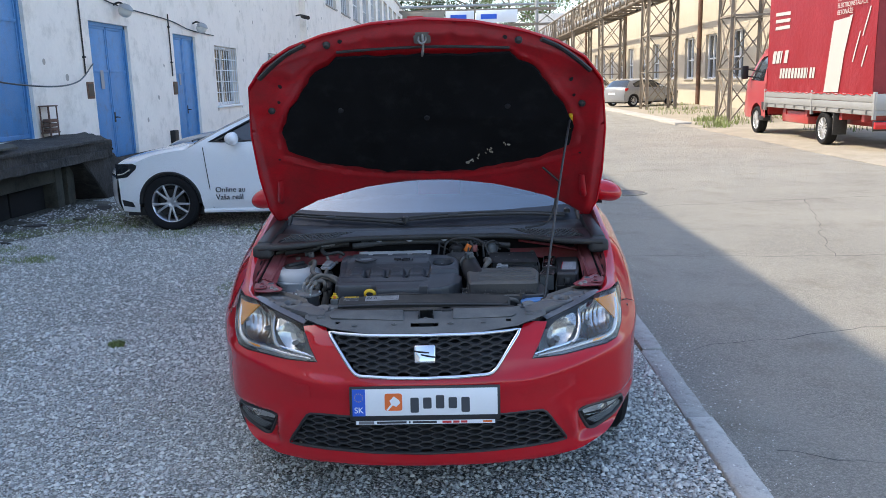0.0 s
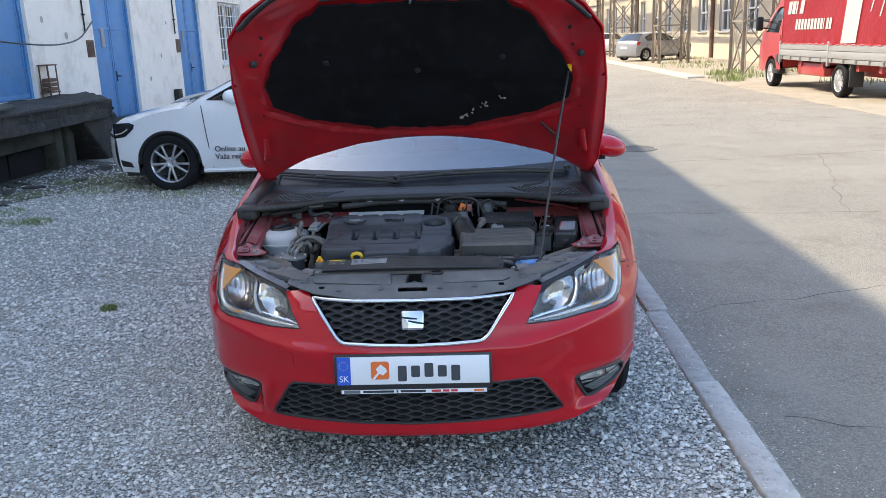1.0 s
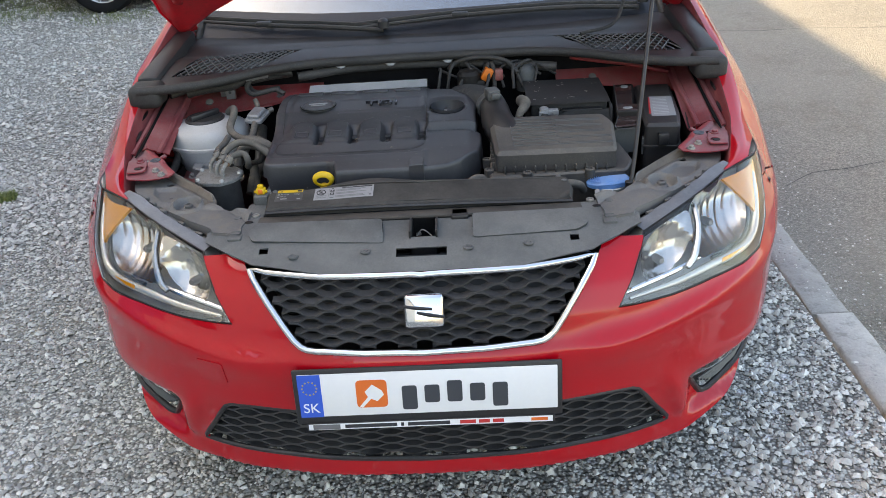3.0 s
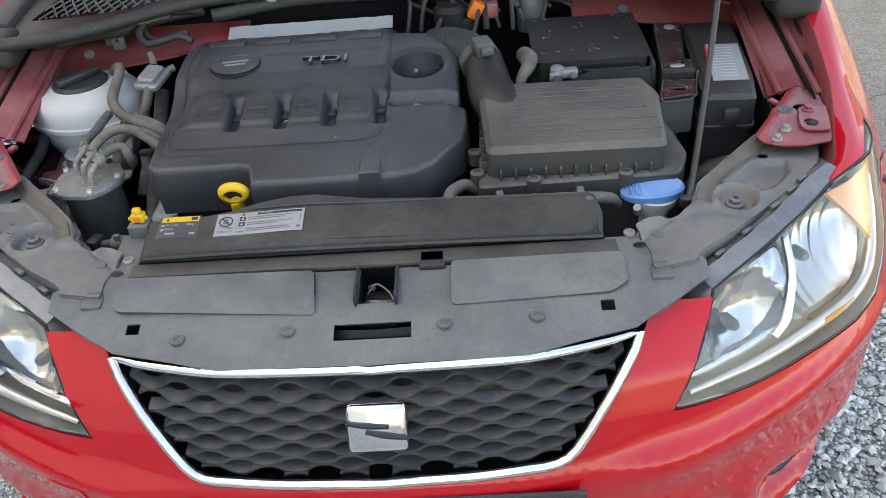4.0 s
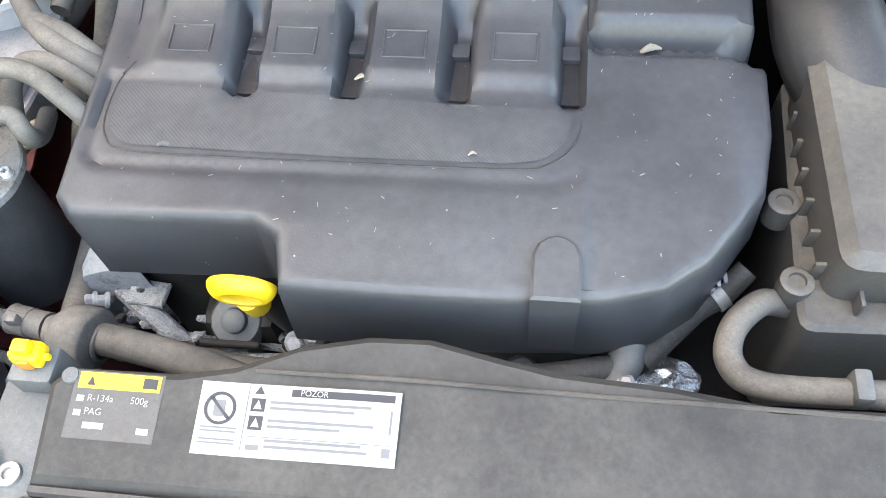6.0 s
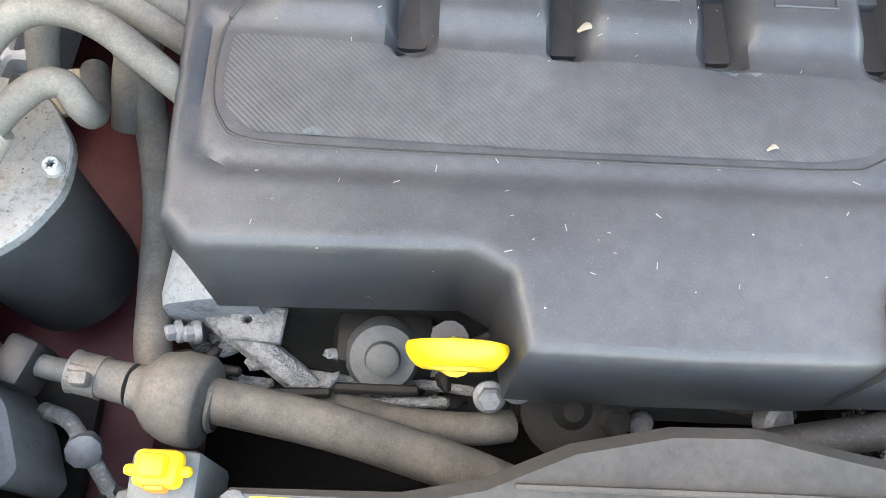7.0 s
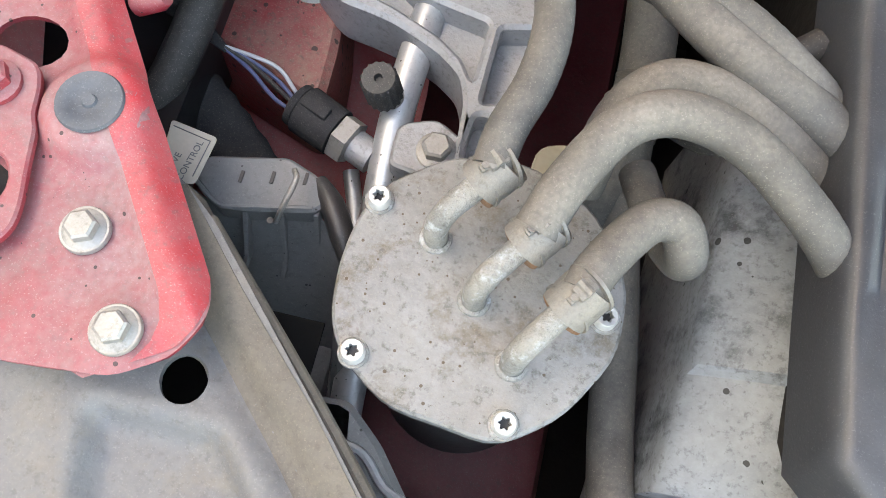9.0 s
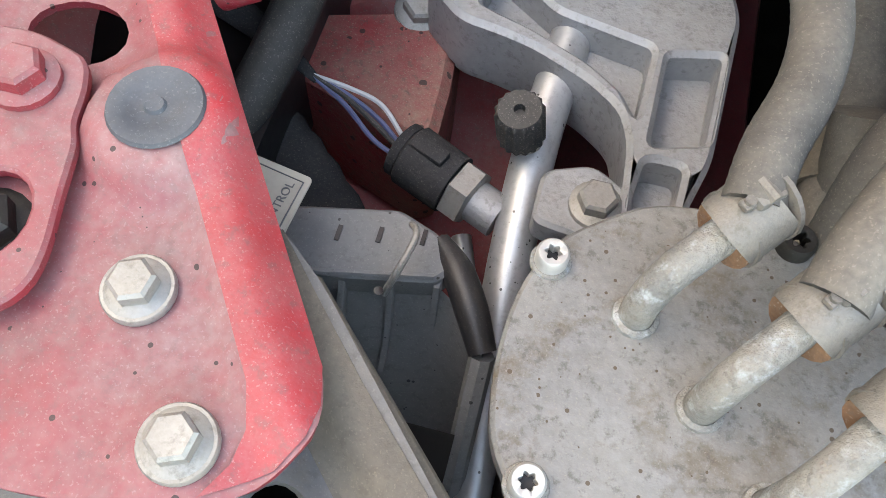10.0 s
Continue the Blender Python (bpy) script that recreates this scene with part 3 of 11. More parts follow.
M["concrete"] = surf("pale_concrete", (0.40, 0.375, 0.335), 0.85, 0.0, 0.18, 1.2, stain=(0.27, 0.25, 0.22), stain_amount=0.5, bump=0.4, bump_scale=60)
M["sand"] = surf("sandy_verge", (0.31, 0.27, 0.21), 0.95, 0.0, 0.25, 1.4, stain=(0.22, 0.2, 0.12), stain_amount=0.5, bump=0.7, bump_scale=40, deep=0.01)
M["grass"] = surf("grass_blades", (0.19, 0.23, 0.075), 0.7, 0.0, 0.5, 20.0, bump=0.0)


def ground_z(x, y):
    """Nearly level gravel: shallow dips and swells."""
    return 0.014 * noise.noise(Vector((x * 0.5, y * 0.5, 3.0))) + 0.006 * noise.noise(Vector((x * 2.1, y * 2.1, 7.0)))


def ground_sheet():
    bm = bmesh.new()
    xs = [-3000, -400, -60, -20] + [-12 + 0.25 * i for i in range(53)] + [1.17]
    ys = [-3000, -300, -40, -12] + [-5 + 0.25 * i for i in range(69)] + [14, 17, 22, 30, 45, 80, 300, 3000]
    grid = [[bm.verts.new((x, y, ground_z(x, y) if (-10 < x < 1.1 and -5 < y < 13) else 0.0)) for y in ys] for x in xs]
    for i in range(len(xs) - 1):
        for j in range(len(ys) - 1):
            bm.faces.new((grid[i][j], grid[i + 1][j], grid[i + 1][j + 1], grid[i][j + 1]))
    return bm


M["soil"] = gravel_mat("damp_dirt", (0.17, 0.155, 0.115), (0.075, 0.068, 0.05), (0.30, 0.28, 0.23), 70.0, 0.8, 0.5)
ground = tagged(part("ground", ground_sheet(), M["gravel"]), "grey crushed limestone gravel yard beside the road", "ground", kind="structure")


# dark trodden dirt along the foot of the loading dock
dirt = []
for px_, py_ in dense([(-5.7, 9.2), (-4.8, 8.8), (-3.7, 8.4), (-3.1, 7.9), (-3.5, 7.35), (-4.1, 7.0), (-4.4, 6.4), (-4.7, 5.7), (-4.85, 4.9), (-5.4, 4.4), (-6.1, 5.0), (-6.1, 8.5)], 0.07):
    v = noise.noise(Vector((px_ * 2.3, py_ * 2.3, 11.0))) * 0.22 + noise.noise(Vector((px_ * 9, py_ * 9, 5.0))) * 0.07
    dirt.append((px_ + v, py_ + v * 0.6))
tagged(part("dirt_strip", panel(dirt, (), lambda x, y: Vector((x, y, ground_z(x, y) + 0.008)), 0.125), M["soil"]), "dark damp dirt along the loading dock", "ground", kind="structure")


def road_sheet():
    bm = bmesh.new()
    xs = [1.31, 1.6, 2.0, 2.5, 3.0, 3.6, 4.2, 5.0, 5.8, 6.6, 7.35]
    ys = [-60, -20, -8] + [-4 + 0.5 * i for i in range(48)] + [22, 26, 32, 40, 55, 80, 120]
    grid = [[bm.verts.new((x, y, -0.035 + 0.012 * noise.noise(Vector((x * 0.6, y * 0.3, 1.0))))) for y in ys] for x in xs]
    for i in range(len(xs) - 1):
        for j in range(len(ys) - 1):
            bm.faces.new((grid[i][j], grid[i + 1][j], grid[i + 1][j + 1], grid[i][j + 1]))
    return bm


road = tagged(part("road", road_sheet(), M["asphalt"]), "worn grey asphalt road with fine cracks", "road", kind="structure")
verge = tagged(part("ground_verge", box((7.3, -60, -0.4), (3000, 3000, -0.03)), M["sand"]), "dry sandy verge with sparse grass beside the road", "ground", kind="structure")
part("bed", box((1.17, -60, -0.3), (1.33, 120, -0.06)), M["asphalt"], road)
strip = tagged(part("pavement", box((7.2, 25.0, -0.2), (7.75, 60, 0.03), 0.01), M["concrete"]), "pale concrete pavement strip along the far side of the road", "pavement", kind="structure")

# cracks and patches in the asphalt
M["crack"] = surf("crack_filler", (0.10, 0.095, 0.09), 0.9, 0.0, 0.3, 6.0, bump=0.2)
rc = random.Random(5)
cracks = [((1.45, 4.6), (7.2, 4.3)), ((1.5, 2.0), (4.8, 2.9)), ((2.6, 7.6), (7.3, 8.3)), ((1.5, 0.6), (3.6, 0.2)), ((3.4, 4.4), (4.6, 8.0))]
for (x0, y0), (x1, y1) in cracks:
    pts = []
    for i in range(22):
        t = i / 21
        pts.append((x0 + (x1 - x0) * t + rc.uniform(-0.03, 0.03), y0 + (y1 - y0) * t + rc.uniform(-0.05, 0.05), -0.033 + 0.012 * noise.noise(Vector(((x0 + (x1 - x0) * t) * 0.6, (y0 + (y1 - y0) * t) * 0.3, 1.0)))))
    part("crack", tube(pts, [rc.uniform(0.0012, 0.004) for _ in pts], n=5, steps=2, flat=0.35), M["crack"], road)
cover = thing("manhole_cover", "dark cast iron manhole cover set in the asphalt", "manhole cover")
part("frame", lathe([(0.22, -0.08), (0.30, -0.08), (0.30, -0.030), (0.27, -0.028), (0.27, -0.04), (0.22, -0.04)], 36, Matrix.Translation((2.45, 8.9, 0))), M["asphalt"], cover)
part("lid", lathe([(0, -0.030), (0.255, -0.030), (0.265, -0.04), (0.265, -0.06)], 36, Matrix.Translation((2.45, 8.9, 0))), M["crack"], cover)

# kerb: one stone after another
kerb = thing("kerb", "line of weathered concrete kerb stones along the road", "kerb", kind="structure")
kb = bevel_all(box((-0.062, -0.492, -0.2), (0.062, 0.492, 0.0)), 0.012, 2)
kerb_meshes = []
for k in range(3):
    b2 = kb.copy()
    rk = random.Random(40 + k)
    bmesh.ops.subdivide_edges(b2, edges=[e for e in b2.edges if e.calc_length() > 0.5], cuts=7)
    for v in b2.verts:
        if v.co.z > -0.05:
            v.co += Vector((rk.uniform(-0.004, 0.004), 0, rk.uniform(-0.004, 0.002)))
    kerb_meshes.append(b2)
kb.free()
first = []
for k, b2 in enumerate(kerb_meshes):
    ob = part("kerb_stone", b2, M["kerb"], kerb)
    ob.location = (1.24, -3.6 + k, 0.012)
    first.append(ob)
for i in range(3, 24):
    ob = new("kerb_stone", first[i % 3].data)
    ob.parent = kerb
    ob.location = (1.24 + 0.006 * math.sin(i * 2.3), -3.6 + i, 0.012 - 0.008 * (i % 2))
    ob.rotation_euler = (0, 0.01 * math.sin(i * 1.7), 0.006 * math.sin(i * 3.1))
far_kerb = tagged(part("kerb_far", box((1.18, 20, -0.2), (1.31, 120, 0.012), 0.01), M["kerb"]), "far run of concrete kerb along the road", "kerb", kind="structure")


def stones(count, seed, area, size, dens=None):
    """Loose angular stones lying on the ground, joined."""
    rs = np.random.RandomState(seed)
    base = np.array([(1, 0, 0), (-1, 0, 0), (0, 1, 0), (0, -1, 0), (0, 0, 1), (0, 0, -0.6), (0.6, 0.6, 0.4), (-0.6, -0.5, 0.45)], float)
    tri = [(0, 6, 4), (0, 3, 4), (3, 7, 4), (7, 1, 4), (1, 2, 4), (2, 6, 4), (0, 6, 2), (3, 7, 1), (0, 3, 5), (3, 1, 5), (1, 2, 5), (2, 0, 5)]
    V, F = [], []
    for i in range(count):
        x, y = rs.uniform(area[0], area[1]), rs.uniform(area[2], area[3])
        s = size[0] + (size[1] - size[0]) * rs.rand() ** 3
        a = rs.uniform(0, 6.283)
        p = base * (1 + 0.35 * rs.uniform(-1, 1, base.shape)) * np.array([s, s * rs.uniform(0.6, 1.0), s * rs.uniform(0.5, 0.95)])
        c, d = math.cos(a), math.sin(a)
        q = np.stack([p[:, 0] * c - p[:, 1] * d + x, p[:, 0] * d + p[:, 1] * c + y, p[:, 2] + ground_z(x, y) + s * 0.38], 1)
        n0 = len(V)
        V += q.tolist()
        F += [(n0 + f[0], n0 + f[1], n0 + f[2]) for f in tri]
    me = bpy.data.meshes.new("stones")
    me.from_pydata(V, [], F)
    return me


def stone_mat():
    m, nt, b, vec, nor = shader("loose_stone")
    g = nt.nodes.new("ShaderNodeNewGeometry")
    c = ramp_mix(nt, g.outputs["Random Per Island"], (0.33, 0.322, 0.295), (0.97, 0.955, 0.89))
    c = ramp_mix(nt, math_node(nt, "MULTIPLY", tex_noise(nt, vec, 90, 3.0), 0.5), c, (0.32, 0.30, 0.27))
    nt.links.new(c, b.inputs["Base Color"])
    b.inputs["Roughness"].default_value = 0.9
    return m


M["loose"] = stone_mat()
for k, (count, area, size) in enumerate([(80000, (-2.5, 1.16, -1.3, 2.6), (0.0035, 0.0135)), (38000, (-5.4, -1.2, 1.6, 8.6), (0.006, 0.019)), (2600, (1.31, 1.62, -1.5, 7), (0.002, 0.0065)), (900, (1.17, 1.32, -1.5, 7), (0.003, 0.008)), (2400, (0.70, 1.15, -1.5, 2.2), (0.007, 0.017))]):
    me = stones(count, 60 + k, area, size)
    me.materials.append(M["loose"])
    ob = tagged(new("gravel", me), "loose angular grey gravel stones", "gravel", kind="stuff")
    if k == 2:
        ob.location.z = -0.035
    if k == 3:
        ob.location.z = 0.006


def blades(count, seed, spots, h):
    rs = np.random.RandomState(seed)
    V, F = [], []
    for i in range(count):
        cx, cy, rad = spots[rs.randint(len(spots))]
        a, d = rs.uniform(0, 6.283), rad * rs.rand() ** 0.7
        x, y = cx + d * math.cos(a), cy + d * math.sin(a)
        hh, lean, az, w = h * rs.uniform(0.4, 1.1), rs.uniform(0.1, 0.8), rs.uniform(0, 6.283), h * 0.05
        z = ground_z(x, y) if x < 1.1 else -0.03
        ux, uy = math.cos(az), math.sin(az)
        n0 = len(V)
        V += [(x - uy * w, y + ux * w, z), (x + uy * w, y - ux * w, z), (x + ux * hh * lean * 0.4 + uy * w * .6, y + uy * hh * lean * 0.4 - ux * w * .6, z + hh * 0.6),
              (x + ux * hh * lean * 0.4 - uy * w * .6, y + uy * hh * lean * 0.4 + ux * w * .6, z + hh * 0.6), (x + ux * hh * lean, y + uy * hh * lean, z + hh * (1 - 0.3 * lean))]
        F += [(n0, n0 + 1, n0 + 2, n0 + 3), (n0 + 3, n0 + 2, n0 + 4)]
    me = bpy.data.meshes.new("blades")
    me.from_pydata(V, [], F)
    me.materials.append(M["grass"])
    return me


tagged(new("grass", blades(8000, 3, [(-4.3, 7.3, 0.35), (-4.1, 6.8, 0.4), (-4.2, 6.4, 0.45), (-4.7, 7.1, 0.25), (-4.8, 6.2, 0.3), (-3.7, 6.6, 0.45), (-4.35, 4.75, 0.25), (-3.95, 4.85, 0.18), (-4.6, 5.3, 0.3), (-3.0, 6.2, 0.4), (-2.2, 6.3, 0.4), (-2.05, 2.15, 0.05), (-1.55, 3.6, 0.3)], 0.042)), "small green weeds growing in the gravel", "grass", kind="stuff")
tagged(new("grass", blades(1300, 4, [(8.4, 24.2, 0.8), (9.3, 25.3, 1.2), (8.0, 23.0, 0.5), (9.5, 33, 1.6), (10.5, 37, 1.6), (11.5, 43, 1.5), (12, 30, 1.6), (10.8, 20.5, 1.2), (11, 27, 1.5), (9.3, 27.6, 0.6), (8.7, 26.6, 0.5)], 0.24)), "dry green grass tufts round the lattice mast", "grass", kind="stuff")


# ================= the red hatchback =================
car = thing("red_hatchback", "bright red hatchback parked on gravel with its bonnet propped open", "car")

PLAN = [(0, 0), (0.2, 0.006), (0.35, 0.032), (0.45, 0.06), (0.592, 0.130), (0.715, 0.230), (0.779, 0.328), (0.830, 0.458), (0.863, 0.62), (0.884, 0.85), (0.892, 1.3), (0.892, 2.3), (0.885, 3.2), (0.86, 3.9), (0.80, 4.15)]
_pl = [(p.x, p.y) for p in catmull([(x, y, 0) for x, y in PLAN], 10)]
_arc = [0.0]
for _a, _b in zip(_pl, _pl[1:]):
    _arc.append(_arc[-1] + math.hypot(_b[0] - _a[0], _b[1] - _a[1]))
RAKE = ((0.14, 0.18, 0.21, 0.26, 0.34, 0.42, 0.50, 0.564, 0.60, 0.65, 0.69, 0.715, 0.76, 0.80), (0.14, 0.07, 0.03, 0.03, 0.012, 0.0, 0.002, 0.014, 0.022, 0.045, 0.08, 0.112, 0.16, 0.20))


def sx(x):
    """Way along the plan line at which the body reaches that half width."""
    return float(np.interp(x - 0.021 * smooth01(0.54, 0.73, x), [p[0] for p in _pl[:85]], _arc[:85]))


def sy(y):
    return float(np.interp(y, [p[1] for p in _pl], _arc))


def fender_top(y):
    return float(np.interp(y, (0.3, 0.5, 0.9, 1.3, 1.8), (0.725, 0.765, 0.885, 0.965, 0.985)))


def skin(s, z, inset=0.0):
    """A point of the body's outer skin: s along the plan line from the middle of the nose, z up."""
    a = abs(s)
    x, y = float(np.interp(a, _arc, [p[0] for p in _pl])), float(np.interp(a, _arc, [p[1] for p in _pl]))
    front = 1 - smooth01(0.10, 0.62, y)
    yy = y + float(np.interp(z, *RAKE)) * (0.15 + 0.85 * front) * (1 - smooth01(0.5, 0.9, y))
    side = smooth01(0.2, 0.6, y)
    zt = fender_top(max(yy, 0.3))
    roll = smooth01(zt - 0.16, zt + 0.05, z)
    x -= side * 0.103 * roll ** 1.3
    x -= side * 0.05 * smooth01(0.34, 0.14, z)
    # shoulder crease over the wheel
    x += side * 0.008 * math.exp(-((z - 0.62) / 0.05) ** 2)
    # belt line across the bumper
    d = z - (0.538 + 0.055 * smooth01(0.3, 0.8, x))
    yy -= (0.012 + 0.013 * smooth01(0.27, 0.38, x)) * front * (math.exp(-d / 0.016) if d > 0 else math.exp(-(d / 0.055) ** 2))
    # blade beside the lower grille
    yy -= 0.014 * math.exp(-((x - 0.545 + 0.35 * (z - 0.32)) / 0.022) ** 2) * smooth01(0.25, 0.29, z) * smooth01(0.43, 0.37, z)
    # hollow round the fog lamps
    rec = 0.030 * smooth01(0.545, 0.60, x) * (1 - smooth01(0.80, 0.86, x)) * smooth01(0.236, 0.268, z) * (1 - smooth01(0.365, 0.392, z))
    yy += rec
    x -= 0.4 * rec
    return Vector((math.copysign(x, s) * (1 - inset * 0), yy + inset, z))


def both(half):
    """A closed outline from its right half, which runs from the middle line round to it again."""
    return half + [(-x, z) for x, z in reversed(half) if abs(x) > 1e-9]


HL = [(sx(0.388), 0.600), (sx(0.50), 0.598), (sx(0.60), 0.604), (sx(0.70), 0.604), (sx(0.745), 0.612), (sx(0.775), 0.655), (sx(0.797), 0.715), (sy(0.452), 0.764), (sx(0.79), 0.768), (sx(0.74), 0.768), (sx(0.67), 0.762), (sx(0.60), 0.746), (sx(0.52), 0.728), (sx(0.452), 0.711)]
FOG = [(sx(0.565), 0.369), (sx(0.70), 0.361), (sx(0.775), 0.348), (sx(0.795), 0.336), (sx(0.803), 0.302), (sx(0.66), 0.262), (sx(0.632), 0.267)]
LOWG = both([(0, 0.405), (sx(0.40), 0.408), (sx(0.435), 0.398), (sx(0.515), 0.275), (sx(0.505), 0.264), (0, 0.252)])
arch = [(sy(0.88 - 0.345 * math.cos(math.radians(a))), 0.31 + 0.345 * math.sin(math.radians(a))) for a in range(0, 61, 6)]
half = [(0, 0.196), (sx(0.45), 0.20), (sx(0.58), 0.212), (sx(0.72), 0.245), (sx(0.80), 0.272), (sx(0.846), 0.29), (sy(0.525), 0.30)] + arch[1:9] + [(sy(0.56), 0.665), (sy(0.44), 0.70)]
half += [(sx(0.799), 0.714), (sx(0.777), 0.654), (sx(0.7465), 0.6102), (sx(0.70), 0.6022), (sx(0.60), 0.6022), (sx(0.50), 0.5962), (sx(0.3855), 0.5982), (sx(0.450), 0.706), (sx(0.40), 0.712), (sx(0.362), 0.706), (sx(0.30), 0.622), (sx(0.262), 0.573), (sx(0.235), 0.556), (sx(0.12), 0.550), (0, 0.548)]
part("bumper", panel(both(half), [LOWG, FOG, [(-x, z) for x, z in FOG]], skin, 0.012, 0.004), M["red"], car, "glossy red front bumper with small stone chips")

# towing eye cap and stone chips on the bumper
part("tow_cap", panel(rounded([(-sx(0.475), 0.465), (-sx(0.415), 0.465), (-sx(0.415), 0.525), (-sx(0.475), 0.525)], 0.008), (), lambda s, z: skin(s, z) + Vector((0, -0.0025, 0)), 0.02, 0.002), M["red"], car, "square red tow eye cap")

# wings with the wheel arches
for sgn in (1, -1):
    wing = [(sx(0.801), 0.716), (sy(0.44), 0.704), (sy(0.56), 0.669)] + arch[8:] + [(sy(0.88 - 0.345 * math.cos(math.radians(a))), 0.31 + 0.345 * math.sin(math.radians(a))) for a in range(66, 176, 8)]
    wing += [(sy(1.225), 0.20), (sy(1.33), 0.19), (sy(1.36), 0.5), (sy(1.36), 0.80), (sy(1.34), 0.93), (sy(1.30), 0.962)]
    wing += [(sy(y), fender_top(y) + 0.004) for y in (1.2, 1.1, 1.0, 0.9, 0.8, 0.7, 0.62, 0.55)] + [(sy(0.456), 0.768)]
    part("wing", panel([(sgn * s, z) for s, z in wing], (), skin, 0.035, 0.003), M["red"], car, "glossy red front wing")
    # rounded top of the wing, from the lamp's upper edge back to the screen, and its fold into the bay
    front = [skin(sgn * sx(x), z) + Vector((0, 0.002, 0.002)) for x, z in ((0.672, 0.7625), (0.705, 0.766), (0.745, 0.769))] + [skin(sgn * sy(0.44), 0.767) + Vector((0, 0.002, 0.002))]
    crest = front + [skin(sgn * sy(y), fender_top(y) + 0.004) for y in (0.54, 0.6, 0.7, 0.8, 0.9, 1.0, 1.1, 1.2, 1.3)]
    fold = [front[0] + Vector((-sgn * 0.002, 0.003, 0.001))] + [Vector((sgn * x, y, z)) for x, y, z in ((0.687, 0.398, 0.765), (0.703, 0.452, 0.775), (0.720, 0.507, 0.784), (0.736, 0.570, 0.797), (0.744, 0.63, 0.811), (0.752, 0.72, 0.836), (0.758, 0.81, 0.861))]
    fold += [p + Vector((-sgn * 0.027, 0, 0.008)) for p in crest[8:]]
    bm = bmesh.new()
    rows = []
    for p, q in zip(crest, fold):
        up = 0.13 * (p - q).length
        rows.append([bm.verts.new(p.lerp(q, f) + Vector((0, 0, up * math.sin(f * math.pi) * (1 - 0.3 * f)))) for f in (0, 0.2, 0.4, 0.6, 0.8, 0.93, 1.0)])
    for a, b in zip(rows, rows[1:]):
        for k in range(6):
            bm.faces.new((a[k], a[k + 1], b[k + 1], b[k]))
    part("wing_shoulder", bm, M["red"], car, "glossy red rolled top of the wing", smooth=60)
    bm = bmesh.new()
    rows = [[bm.verts.new(p + Vector((-sgn * q[0], 0.0, q[1]))) for q in ((0, 0), (0.003, -0.003), (0.006, -0.016), (0.012, -0.038), (0.030 + 0.02 * smooth01(0.6, 0.8, p.y), -0.060))] for p in fold]
    for a, b in zip(rows, rows[1:]):
        for k in range(4):
            bm.faces.new((a[k], a[k + 1], b[k + 1], b[k]))
    part("wing_flange", bm, M["red_inner"], car, "dull red folded wing edge with dust")
    # slots in the flange
    for k in (4, 5, 6):
        p = [fold[k].lerp(fold[k + 1], f) + Vector((-sgn * (0.010 + 0.004 * f), 0, -0.024 - 0.008 * f)) for f in (0.1, 0.3, 0.5, 0.68)]
        part("slot", tube(p, [0.0012, 0.0045, 0.0045, 0.0012], n=8, steps=3, flat=0.5), M["black_clean"], car)

# lower grille and fog lamps
def set_back(d):
    return lambda s, z: skin(s, z) + Vector((0, d, 0))


low = part("lower_grille", panel(shrink(LOWG, -0.012), (), set_back(0.045), 0.05), M["black_clean"], car, "black honeycomb lower grille")


def mesh_bars(poly, z_lo, z_hi, rows, pitch, parent, depth, name):
    """Wavy bars, every second one mirrored, that meet as a honeycomb."""
    h = (z_hi - z_lo) / rows
    x_max = max(abs(p[0]) for p in poly)
    for r in range(rows + 1):
        z = z_lo + r * h
        runs, run = [], []
        n = int(2 * x_max / (pitch / 12))
        for i in range(n + 1):
            s = -x_max + 2 * x_max * i / n
            ph = (s / pitch) % 1.0
            tri = abs(2 * ph - 1)
            wave = smooth01(0.12, 0.88, tri)
            zz = z + (wave - 0.5) * h * 0.90 * (1 if r % 2 else -1)
            if inside((s, zz), poly):
                run.append((s, zz))
            else:
                if len(run) > 2:
                    runs.append(run)
                run = []
        if len(run) > 2:
            runs.append(run)
        for run in runs:
            bm = bmesh.new()
            prev = None
            for s, zz in run:
                p = skin(s, zz)
                q = [bm.verts.new(p + Vector((0, depth, dz))) for dz in (-0.0030, 0.0016)] + [bm.verts.new(p + Vector((0, depth + 0.018, dz))) for dz in (0.0052, -0.0042)]
                if prev:
                    for k in range(4):
                        bm.faces.new((prev[k], prev[(k + 1) % 4], q[(k + 1) % 4], q[k]))
                prev = q
            part(name, bm, M["bar"], parent, smooth=30)


mesh_bars(shrink(LOWG, -0.004), 0.252, 0.410, 12, 0.088, low, 0.012, "grille_bar")
rim_pts = [skin(s, z) + Vector((0, 0.004, 0)) for s, z in dense(LOWG, 0.06)]
part("rim", tube(rim_pts, 0.006, n=8, steps=2, closed=True), M["black"], low)

